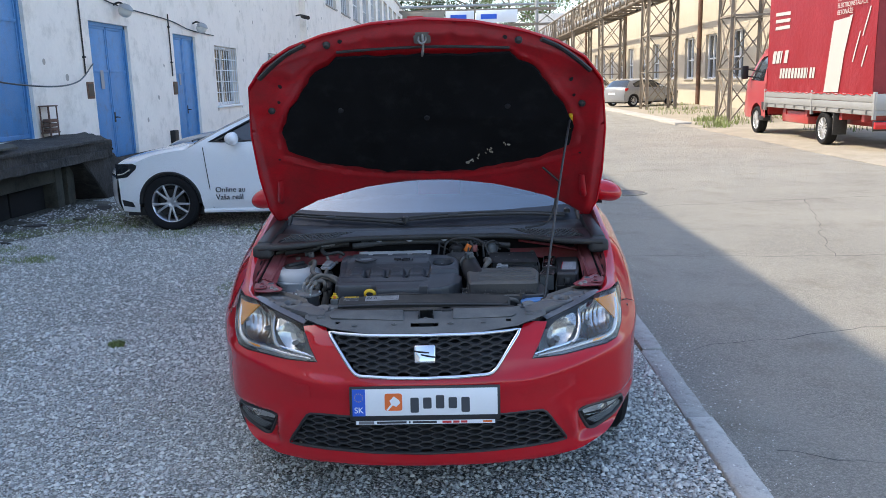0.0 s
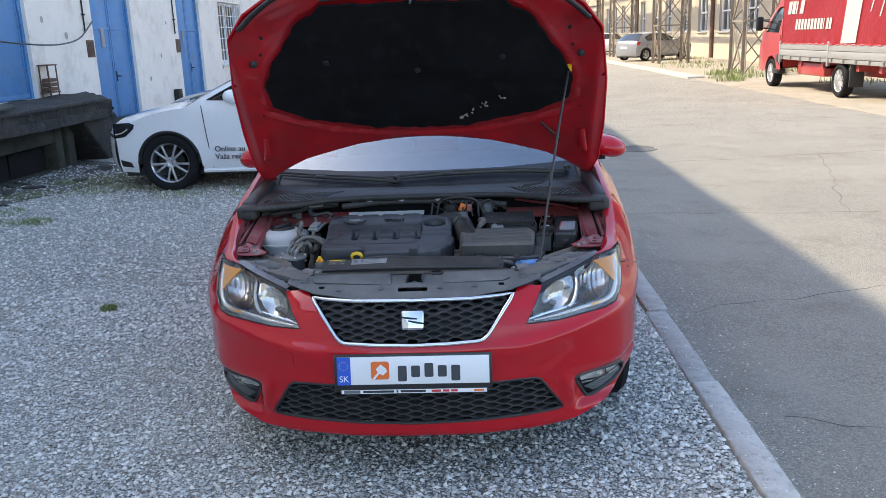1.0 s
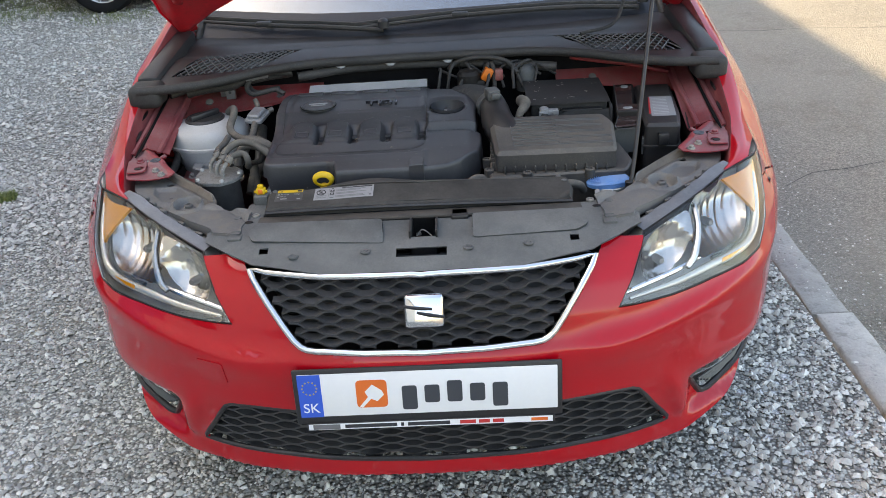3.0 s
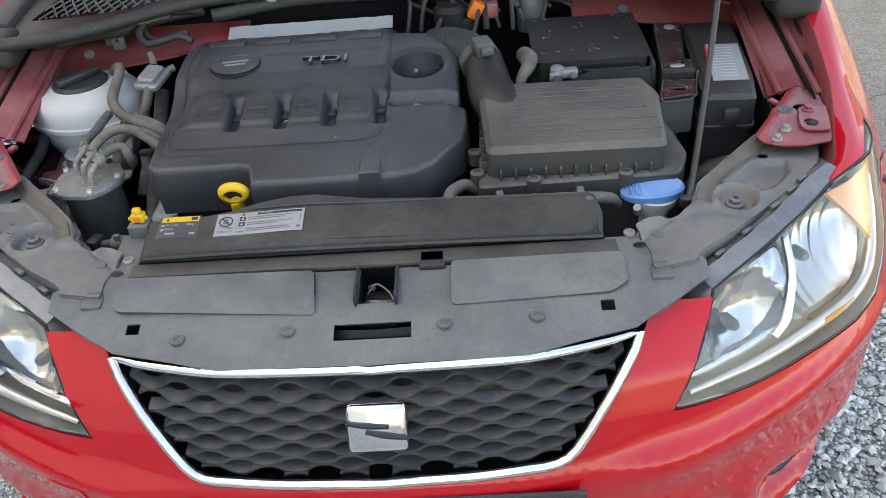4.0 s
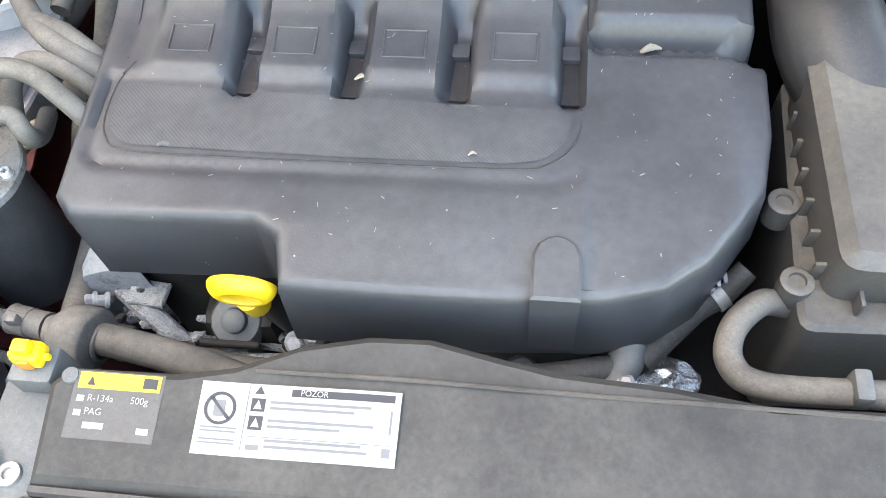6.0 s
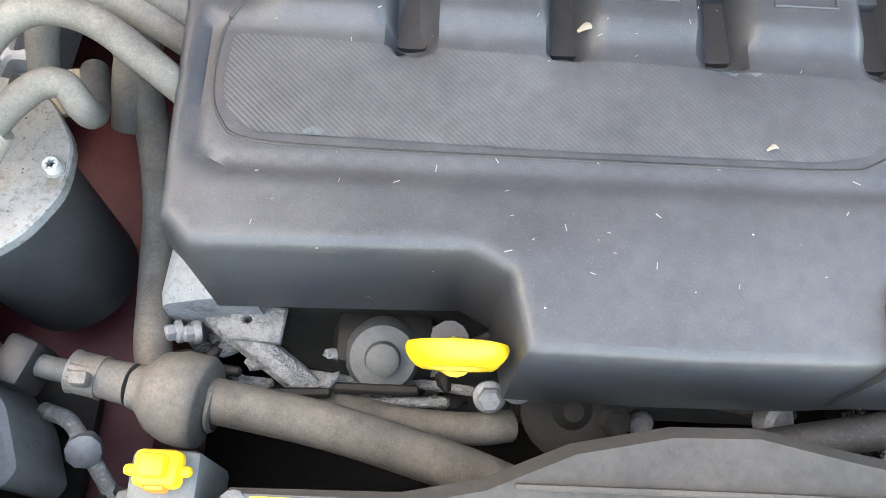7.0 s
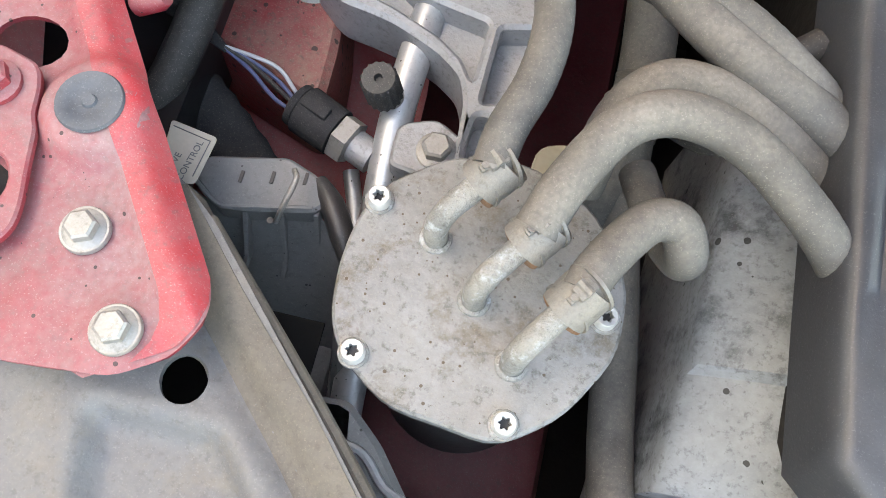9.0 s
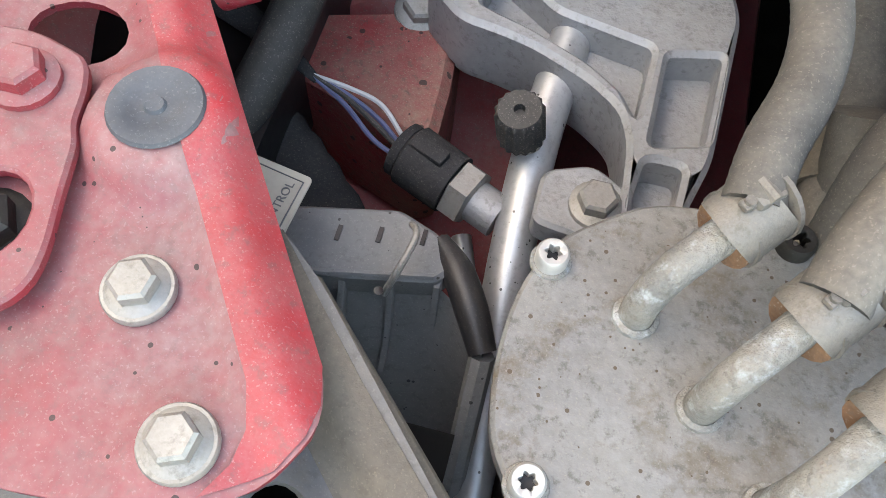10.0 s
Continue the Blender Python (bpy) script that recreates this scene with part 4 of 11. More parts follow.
for sgn in (1, -1):
    fog = part("fog_lamp", panel([(sgn * s, z) for s, z in shrink(FOG, -0.006)], (), set_back(0.05), 0.03), M["black_clean"], car, "fog lamp in a black plastic bezel")
    ring = [skin(sgn * s, z) + Vector((0, 0.004, 0)) for s, z in dense(FOG, 0.05)]
    part("bezel", tube(ring, 0.008, n=8, steps=2, closed=True), M["black"], fog)
    upper = [(sx(0.592), 0.359), (sx(0.70), 0.352), (sx(0.77), 0.341), (sx(0.785), 0.332), (sx(0.785), 0.318), (sx(0.70), 0.310), (sx(0.615), 0.320)]
    part("reflector", panel([(sgn * s, z) for s, z in upper], (), set_back(0.036), 0.02), M["lamp_inner"], fog)
    c = skin(sgn * sx(0.705), 0.332) + Vector((0, 0.026, 0))
    part("bowl", lathe([(0.0, -0.012), (0.010, -0.010), (0.014, 0.0), (0.016, 0.004)], 20, P3(c, (sgn * 0.45, -0.88, 0.1)) @ Matrix.Diagonal((1.5, 1, 1, 1))), M["reflector"], fog)
    part("lens", panel([(sgn * s, z) for s, z in upper], (), set_back(0.012), 0.03, 0.003), M["lens"], fog, "smoky fog lamp lens")
    for k in range(4):
        x0 = 0.628 + 0.012 * k
        pts = [skin(sgn * sx(x), 0.305 - 0.0085 * k + 0.08 * (x - 0.70)) + Vector((0, 0.012, 0)) for x in (x0, 0.70, 0.75, 0.79)]
        part("slat", tube(pts, 0.0036, n=6, steps=3), M["grey_plastic"], fog)

# upper grille
GR = both([(0, 0.681), (sx(0.33), 0.686), (sx(0.285), 0.628), (sx(0.253), 0.583), (sx(0.228), 0.568), (sx(0.12), 0.562), (0, 0.560)])


def grille_pt(s, z):
    return skin(s, z) + Vector((0, -0.004, 0))


grille = part("grille", panel(shrink(GR, -0.012), (), set_back(0.06), 0.05), M["black_clean"], car, "black honeycomb radiator grille in a chrome frame")
mesh_bars(shrink(GR, -0.006), 0.556, 0.692, 12, 0.074, grille, 0.006, "grille_bar")
frame_path = [grille_pt(s, z) for s, z in dense(both([(0, 0.688), (sx(0.20), 0.689), (sx(0.346), 0.694), (sx(0.292), 0.624), (sx(0.258), 0.577), (sx(0.232), 0.560), (sx(0.12), 0.554), (0, 0.552)]), 0.035)]
part("chrome_frame", tube(frame_path, 0.0075, n=10, steps=2, closed=True), M["chrome"], grille, "chrome grille surround")
emb = part("emblem", box((-0.037, -0.008, -0.033), (0.041, 0.008, 0.033), 0.008, 3), M["chrome"], grille, "chrome badge with slanting cuts", m=Matrix.Translation((0.002, 0.026, 0.634)) @ Matrix.Rotation(radians(-22), 4, "X"))
for z0, z1, x0, x1 in ((0.011, 0.004, -0.037, 0.018), (-0.002, -0.012, -0.012, 0.041)):
    part("cut", tube([(x0, -0.0085, z0), ((x0 + x1) / 2, -0.0088, (z0 + z1) / 2 - 0.001), (x1, -0.0085, z1)], [0.0028, 0.0040, 0.0028], n=6, steps=4), M["black_clean"], emb, m=Matrix.Translation((0.002, 0.026, 0.634)) @ Matrix.Rotation(radians(-22), 4, "X"))

# number plate
plate_m = Matrix.Translation((0, -0.016, 0.468)) @ Matrix.Rotation(radians(90 - 7), 4, "X")
plate = part("number_plate", box((-0.267, -0.062, -0.008), (0.268, 0.061, 0.0), 0.004, 2), M["black"], car, "white advertising plate in a black holder", m=plate_m)
part("sheet", box((-0.256, -0.044, 0.0), (0.258, 0.052, 0.003), 0.002, 2), M["plate_white"], plate, "white plate sheet", m=plate_m)
part("blue_band", box((-0.256, -0.044, 0.003), (-0.210, 0.052, 0.0036), 0.0), M["plate_blue"], plate, "blue band with a ring of yellow stars", m=plate_m)
for k in range(12):
    a = math.radians(30 * k)
    part("star", lathe([(0, 0.0042), (0.0018, 0.0042), (0.0018, 0.0036)], 5, plate_m @ Matrix.Translation((-0.233 + 0.0145 * math.cos(a), 0.022 + 0.0145 * math.sin(a), 0))), M["yellow"], plate)
lettering("SK", 0.030, plate_m @ Matrix.Translation((-0.233, -0.024, 0.004)), M["plate_white"], plate)
part("orange_square", slab(rounded([(-0.141, -0.026), (-0.079, -0.026), (-0.079, 0.036), (-0.141, 0.036)], 0.010), 0.003, 0.0037, 0.0001), M["plate_orange"], plate, "orange rounded square with a white shape", m=plate_m)
part("white_shape", slab([(-0.136, -0.023), (-0.118, -0.002), (-0.124, 0.010), (-0.108, 0.026), (-0.090, 0.012), (-0.086, 0.002), (-0.100, -0.012), (-0.112, -0.006), (-0.130, -0.026)], 0.0037, 0.0043, 0.0001), M["plate_white"], plate, m=plate_m)
for k in range(5):
    x0 = -0.050 + 0.045 * k
    hi, lo = (0.028 if k == 2 else 0.020), (-0.034 if k in (0, 4) else -0.020)
    part("dark_bar", slab(rounded([(x0, lo), (x0 + 0.030, lo), (x0 + 0.030, hi), (x0, hi)], 0.006), 0.003, 0.0038, 0.0001), M["plate_dark"], plate, m=plate_m)
foot = part("dealer_strip", box((-0.248, -0.077, -0.006), (0.252, -0.060, 0.002), 0.002, 2), M["black"], plate, "narrow printed strip below the plate", m=plate_m)
part("strip_face", box((-0.244, -0.075, 0.002), (0.248, -0.062, 0.0026)), M["plate_white"], foot, m=plate_m)
xx = -0.17
for w in (0.105, 0.006, 0.085):
    part("dark_bar", box((xx, -0.0725, 0.0026), (xx + w, -0.0645, 0.0031)), M["ink"], foot, m=plate_m)
    xx += w + 0.008
for w in (0.032, 0.022, 0.022):
    part("red_bar", box((xx + 0.012, -0.0725, 0.0026), (xx + 0.012 + w, -0.0645, 0.0031)), M["ink_red"], foot, m=plate_m)
    xx += w + 0.006
part("red_bar", box((0.205, -0.072, 0.0026), (0.238, -0.065, 0.0031)), M["plate_orange"], foot, m=plate_m)
part("grey_bar", box((-0.235, -0.074, 0.0026), (-0.180, -0.063, 0.0031)), M["ink_grey"], foot, m=plate_m)

# headlamps
for sgn in (1, -1):
    O = [(sgn * s, z) for s, z in HL]

    def lamp_pt(d, sgn=sgn):
        return lambda s, z: skin(s, z) + Vector((-sgn * 0.45 * d, d, -0.55 * max(0.0, d - 0.004)))

    lamp = part("headlamp", panel(O, (), lamp_pt(0.075), 0.05, flip=sgn < 0), M["lamp_inner"], car, "clear headlamp with silver bowls and amber indicator, enlarged to stand for an amber reflection")
    ol = dense(O, 0.03)
    bm = bmesh.new()
    A = [bm.verts.new(lamp_pt(0.004)(s, z)) for s, z in ol]
    B = [bm.verts.new(lamp_pt(0.075)(s, z)) for s, z in ol]
    for i in range(len(ol)):
        j = (i + 1) % len(ol)
        bm.faces.new((A[i], A[j], B[j], B[i]))
    # housing wall in warm silver, its beige reflection held in the colour
    part("housing", bm, M["silver"], lamp)
    part("lens", panel(shrink(O, 0.002), (), lambda s, z: skin(s, z), 0.03, 0.003, flip=False), M["lens"], lamp, "clear outer lens")
    part("seal", tube([skin(s, z) + Vector((0, 0.002, 0)) for s, z in ol], 0.0019, n=6, steps=1, closed=True), M["black_clean"], lamp)
    # reflector bowls: a wide fluted outer one, a smaller faceted inner one
    for cx_, cz_, rx_, rz_, dp, poly in ((0.662, 0.690, 0.085, 0.062, 0.050, [(0.585, 0.640), (0.66, 0.634), (0.728, 0.640), (0.748, 0.690), (0.742, 0.742), (0.67, 0.748), (0.602, 0.734)]),
                                         (0.512, 0.660, 0.055, 0.050, 0.040, [(0.462, 0.628), (0.535, 0.632), (0.562, 0.655), (0.575, 0.690), (0.572, 0.722), (0.51, 0.712), (0.470, 0.690)])):
        def bowl_pt(s, z, cx_=cx_, cz_=cz_, rx_=rx_, rz_=rz_, dp=dp, sgn=sgn):
            q = min(1.0, ((abs(s) - sx(cx_)) / (rx_ * 1.25)) ** 2 + ((z - cz_) / rz_) ** 2)
            flute = 0.0022 * abs(math.sin(abs(s) * 150)) if rx_ > 0.07 else 0.003 * abs(math.sin(abs(s) * 170)) * abs(math.sin(z * 190))
            return lamp_pt(0.018 + dp * (1 - q) ** 0.8 + flute)(s, z)
        part("bowl", panel(rounded([(sgn * sx(px_), pz_) for px_, pz_ in poly], 0.012), (), bowl_pt, 0.0065), M["reflector"], lamp, "bright fluted reflector", smooth=30)
        c = lamp_pt(0.018 + dp)(sgn * sx(cx_), cz_)
        part("bulb", lathe([(0.009, -0.004), (0.009, 0.018), (0.006, 0.024), (0, 0.025)], 14, P3(c, Vector((sgn * 0.34, -0.92, 0.14)))), M["steel"], lamp)
    # dark lip below the outer bowl
    part("bowl_lip", tube([lamp_pt(0.020)(sgn * sx(x), z) for x, z in ((0.735, 0.735), (0.742, 0.690), (0.728, 0.650), (0.69, 0.632), (0.62, 0.632))], 0.0045, n=8, steps=5), M["filter"], lamp)
    # indicator drawn larger, its amber also standing for a reflection in the lamp
    am = [(sgn * sx(0.672), 0.749), (sgn * sx(0.788), 0.752), (sgn * sx(0.785), 0.705), (sgn * sx(0.768), 0.655), (sgn * sx(0.735), 0.695)]
    part("indicator", panel(am, (), lamp_pt(0.012), 0.02, 0.006), M["amber"], lamp, "amber indicator, enlarged to stand for an amber reflection")
    part("side_marker", panel([(sgn * sx(a), b) for a, b in ((0.640, 0.619), (0.705, 0.621), (0.705, 0.627), (0.640, 0.626))], (), lamp_pt(0.008), 0.02, 0.004), M["amber"], lamp, "small amber marker")
    # silver strip round the outer corner and along the lower edge, and the rib between the bowls
    strip = [(0.772, 0.735), (0.765, 0.690), (0.750, 0.650), (0.725, 0.629), (0.68, 0.623), (0.60, 0.621), (0.52, 0.614), (0.42, 0.608)]
    part("light_guide", tube([lamp_pt(0.016)(sgn * sx(x), z) for x, z in strip], [0.007, 0.008, 0.009, 0.010, 0.010, 0.009, 0.007, 0.004], n=10, steps=5), M["silver"], lamp, "silver strip inside the lamp")
    part("light_guide", tube([lamp_pt(0.030)(sgn * sx(x), z) for x, z in ((0.60, 0.642), (0.53, 0.632), (0.46, 0.624), (0.41, 0.615))], [0.004, 0.006, 0.006, 0.004], n=8, steps=5), M["chrome"], lamp)
    part("rib", tube([lamp_pt(0.022)(sgn * sx(x), z) for x, z in ((0.590, 0.725), (0.592, 0.69), (0.575, 0.65), (0.555, 0.632))], [0.006, 0.007, 0.008, 0.006], n=8, steps=5), M["reflector"], lamp)
    # pale housing edge toward the bay, with small fixing tabs
    top = [(0.452, 0.711), (0.52, 0.728), (0.60, 0.746), (0.67, 0.762), (0.71, 0.764)]
    bm = bmesh.new()
    rows = []
    for k in range(21):
        x = 0.452 + 0.25 * k / 20
        p = skin(sgn * sx(x), float(np.interp(x, [q[0] for q in top], [q[1] for q in top])))
        rows.append([bm.verts.new(p + Vector(q)) for q in ((0, 0, 0), (-sgn * 0.004, 0.010, 0.003), (-sgn * 0.017, 0.022, 0.004), (-sgn * 0.020, 0.026, -0.002), (-sgn * 0.027, 0.034, -0.005), (-sgn * 0.028, 0.035, -0.06))])
    for a, b in zip(rows, rows[1:]):
        for k in range(2, 5):
            bm.faces.new((a[k], a[k + 1], b[k + 1], b[k]))
    part("top_cover", bm, M["grey_plastic"], lamp, "black stepped lamp housing edge")
    bm = bmesh.new()
    rows = []
    for k in range(21):
        x = 0.452 + 0.25 * k / 20
        p = skin(sgn * sx(x), float(np.interp(x, [q[0] for q in top], [q[1] for q in top])))
        rows.append([bm.verts.new(p + Vector(q)) for q in ((0, 0, 0.0005), (-sgn * 0.009, 0.012, 0.0045 - 0.002 * (k % 7 == 3)), (-sgn * 0.018, 0.0225 + 0.0015 * math.sin(k * 1.7), 0.0065), (-sgn * 0.0185, 0.0235 + 0.0015 * math.sin(k * 1.7), 0.002))])
    for a, b in zip(rows, rows[1:]):
        for k in range(3):
            bm.faces.new((a[k], a[k + 1], b[k + 1], b[k]))
    part("lens_edge", bm, M["lens_edge"], lamp, "translucent lens edge, dirty, with sky reflection painted pale")
    for x in (0.50, 0.545, 0.60, 0.635, 0.66):
        p = skin(sgn * sx(x), float(np.interp(x, [q[0] for q in top], [q[1] for q in top]))) + Vector((-sgn * 0.024, 0.030, -0.002))
        part("tab", box((-0.010, -0.004, -0.003), (0.010, 0.004, 0.004), 0.0015), M["support"], lamp, m=Matrix.Translation(p) @ Matrix.Rotation(sgn * 0.72, 4, "Z"))

# ---- bonnet, propped open ----
HINGE, OPEN = Vector((0, 1.25, 0.955)), 53.0


def bonnet_m():
    """From the bonnet's own plane (u across, v from hinge to nose, w out of the outer face) into the world."""
    a = radians(OPEN)
    return Matrix.Translation(HINGE) @ Matrix(((1, 0, 0, 0), (0, -math.cos(a), math.sin(a), 0), (0, math.sin(a), math.cos(a), 0), (0, 0, 0, 1)))


BM_ = bonnet_m()


def bonnet_pt(u, v, w=0.0):
    """Outer bonnet skin: crowned across and turned down at the nose."""
    crown = -0.055 * (u / 0.75) ** 2 - 0.05 * smooth01(0.7, 1.12, v) ** 2 - 0.03 * smooth01(0.62, 0.78, abs(u))
    return BM_ @ Vector((u, v, 0.05 + crown + w))


hood_out = both([(0, 0.19), (0.30, 0.165), (0.55, 0.10), (0.70, 0.02), (0.755, -0.01), (0.785, 0.10), (0.788, 0.30), (0.775, 0.55), (0.735, 0.80), (0.66, 0.895), (0.54, 0.975), (0.40, 1.03), (0.20, 1.075), (0, 1.09)])
bonnet = part("bonnet", panel(hood_out, (), lambda u, v: bonnet_pt(u, v, 0.0), 0.05), M["red"], car, "open bonnet, dull red inside with a black insulation mat")
frame_hole = both([(0, 0.288), (0.20, 0.303), (0.355, 0.334), (0.50, 0.387), (0.616, 0.452), (0.630, 0.555), (0.595, 0.64), (0.515, 0.745), (0.468, 0.832), (0.425, 0.872), (0.385, 0.885), (0.345, 0.922), (0.26, 0.926), (0, 0.920)])
_fh = np.array(dense(frame_hole, 0.01))


def inner_pt(u, v):
    """Inner pressing: a raised frame with a bead round the mat and a swaged edge."""
    a = abs(u)
    d = float(np.min(np.hypot(_fh[:, 0] - u, _fh[:, 1] - v)))
    e = min(1.0, max(0.0, (0.785 - a) / 0.06))
    w = -0.012 - 0.020 * smooth01(0.2, 0.8, e) * smooth01(0.03, 0.075, 1.10 - v - 0.17 * (u / 0.7) ** 2) * smooth01(0.0, 0.03, v + 0.02 - 0.19 * (1 - (u / 0.76) ** 2))
    # bead round the mat, swages across the hinge side, short ribs along the nose, hollows in the corners
    w -= 0.006 * math.exp(-((d - 0.028) / 0.008) ** 2)
    if v < 0.5:
        w += 0.007 * math.exp(-((d - 0.060) / 0.007) ** 2) - 0.005 * math.exp(-((d - 0.083) / 0.007) ** 2)
    if v > 0.95 and a < 0.5:
        w += 0.007 * smooth01(0.965, 0.985, v) * smooth01(1.05, 1.03, v + 0.17 * (u / 0.7) ** 2) * (0.5 + 0.5 * math.cos(u * 2 * math.pi / 0.115)) ** 4
    w += 0.010 * math.exp(-((a - 0.60) / 0.05) ** 2 - ((v - 0.80) / 0.05) ** 2)
    w += 0.008 * math.exp(-((a - 0.70) / 0.02) ** 4 - ((v - 0.235) / 0.06) ** 4)
    w += 0.008 * math.exp(-((a - 0.70) / 0.022) ** 2 - ((v - 0.50) / 0.10) ** 2)
    return bonnet_pt(u, v, w)


part("inner_pressing", panel(shrink(hood_out, 0.004), [shrink(frame_hole, 0.02)], inner_pt, 0.014), M["red_under"], bonnet, "red inner bonnet frame, dusty")
hem = [bonnet_pt(u, v, -0.006) for u, v in dense(hood_out, 0.06)]
part("hem", tube(hem, 0.007, n=8, steps=1, closed=True), M["red"], bonnet)


def mat_pt(u, v):
    n = noise.noise(Vector((u * 4, v * 4, 0)))
    return bonnet_pt(u, v, -0.046 - 0.012 * n - 0.006 * math.exp(-((v - 0.6) / 0.03) ** 2) - 0.006 * math.exp(-((abs(u) - 0.2) / 0.02) ** 2))


wav = []
for i, (u, v) in enumerate(dense(shrink(frame_hole, -0.012), 0.03)):
    k = 0.004 * math.sin(i * 1.9) + 0.003 * math.sin(i * 0.7)
    wav.append((u * (1 + k), v + k))
mat = part("insulation_mat", panel(wav, (), mat_pt, 0.03, -0.012), M["felt"], bonnet, "black felt insulation mat with torn spots")
# torn, pale spots near the lower edge
rt = random.Random(9)
for k in range(16):
    u, v = rt.uniform(0.17, 0.36), 0
    v = 0.33 + 0.12 * (u - 0.17) / 0.19 + rt.uniform(-0.012, 0.02)
    c = mat_pt(u, v)
    s = rt.uniform(0.004, 0.011)
    part("torn_spot", lathe([(s, -0.013), (s * 0.9, -0.016), (0, -0.0165)], 7, Matrix.Translation(c) @ BM_.to_3x3().to_4x4() @ Matrix.Rotation(rt.uniform(0, 3), 4, "Z") @ Matrix.Diagonal((1, rt.uniform(0.4, 0.9), 1, 1))), M["sand"], mat)
for u, v in ((-0.37, 0.66), (0.35, 0.66), (0.0, 0.60)):
    part("clip", lathe([(0.013, -0.012), (0.012, -0.017), (0.005, -0.019), (0, -0.019)], 12, Matrix.Translation(mat_pt(u, v)) @ BM_.to_3x3().to_4x4()), M["black"], mat)
# catch, edge rubbers, buffers and small holes
lm = Matrix.Translation(inner_pt(0, 1.015)) @ BM_.to_3x3().to_4x4()
latch = part("catch_plate", slab(rounded([(-0.034, -0.030), (0.034, -0.030), (0.034, 0.022), (-0.034, 0.022)], 0.010), -0.008, -0.003, 0.002), M["clamp"], bonnet, "steel bonnet catch", m=lm)
part("striker", tube([(-0.014, 0.0, -0.004), (-0.013, -0.004, -0.03), (0, -0.008, -0.040), (0.013, -0.004, -0.03), (0.014, 0, -0.004)], 0.0042, n=8, steps=5), M["steel"], latch, m=lm)
part("hook", tube([(0.002, 0.012, -0.006), (0.004, -0.02, -0.03), (0.0, -0.055, -0.035), (-0.004, -0.075, -0.028)], [0.005, 0.005, 0.006, 0.004], n=8, steps=5), M["steel"], latch, m=lm)
for sgn in (1, -1):
    pts = [inner_pt(sgn * u, v) + BM_.to_3x3() @ Vector((0, 0, -0.008)) for u, v in ((0.475, 0.995), (0.55, 0.955), (0.62, 0.905), (0.680, 0.855))]
    part("edge_rubber", tube(pts, 0.016, n=8, steps=5, flat=0.6), M["rubber"], bonnet)
    for u, v in ((0.385, 0.992), (0.665, 0.675)):
        m_ = Matrix.Translation(inner_pt(sgn * u, v)) @ BM_.to_3x3().to_4x4()
        part("buffer", lathe([(0.016, 0.0), (0.015, -0.008), (0.009, -0.016), (0, -0.017)], 16, m_), M["rubber"], bonnet)
    for u, v, r in ((0.33, 1.005, 0.010), (0.615, 0.785, 0.011), (0.68, 0.40, 0.006), (0.63, 0.71, 0.008)):
        m_ = Matrix.Translation(inner_pt(sgn * u, v)) @ BM_.to_3x3().to_4x4()
        part("hole", lathe([(r, -0.0012), (0, -0.0014)], 14, m_), M["black_clean"], bonnet)
    # hinge arms
    part("hinge_arm", tube([HINGE + Vector((sgn * 0.735, 0.02, -0.03)), HINGE + Vector((sgn * 0.735, -0.05, 0.05)), bonnet_pt(sgn * 0.715, 0.16, -0.04), bonnet_pt(sgn * 0.70, 0.27, -0.035)], [0.014, 0.016, 0.016, 0.012], n=8, steps=5, flat=0.5), M["red_under"], bonnet)
part("front_seal", tube([inner_pt(u, 0.962 - 0.006 * (u / 0.35) ** 2) + BM_.to_3x3() @ Vector((0, 0, -0.002)) for u in (-0.35, -0.2, 0, 0.2, 0.35)], 0.006, n=8, steps=4), M["rubber"], bonnet)
# prop rod
rod = part("prop_rod", tube([(0.452, 0.338, 0.735), (0.462, 0.352, 0.765), (0.492, 0.44, 0.92), (0.565, 0.68, 1.22), tuple(inner_pt(0.622, 0.60) + BM_.to_3x3() @ Vector((0, 0, -0.012)))], 0.0047, n=10, steps=10), M["black"], car, "thin dark bonnet prop rod")
part("tip", tube([inner_pt(0.627, 0.545) + BM_.to_3x3() @ Vector((0, 0, -0.016)), inner_pt(0.622, 0.615) + BM_.to_3x3() @ Vector((0, 0, -0.014))], 0.009, n=12, smooth_path=False), M["yellow"], rod, "yellow plastic rod grip")
# screen washer hose at the hinge
part("washer_hose", tube([bonnet_pt(0.52, 0.30, -0.05), bonnet_pt(0.60, 0.22, -0.06), (0.60, 1.20, 1.06), (0.585, 1.16, 0.98), (0.54, 1.08, 0.915), (0.44, 1.04, 0.90)], 0.005, n=8, steps=8), M["rubber"], car)


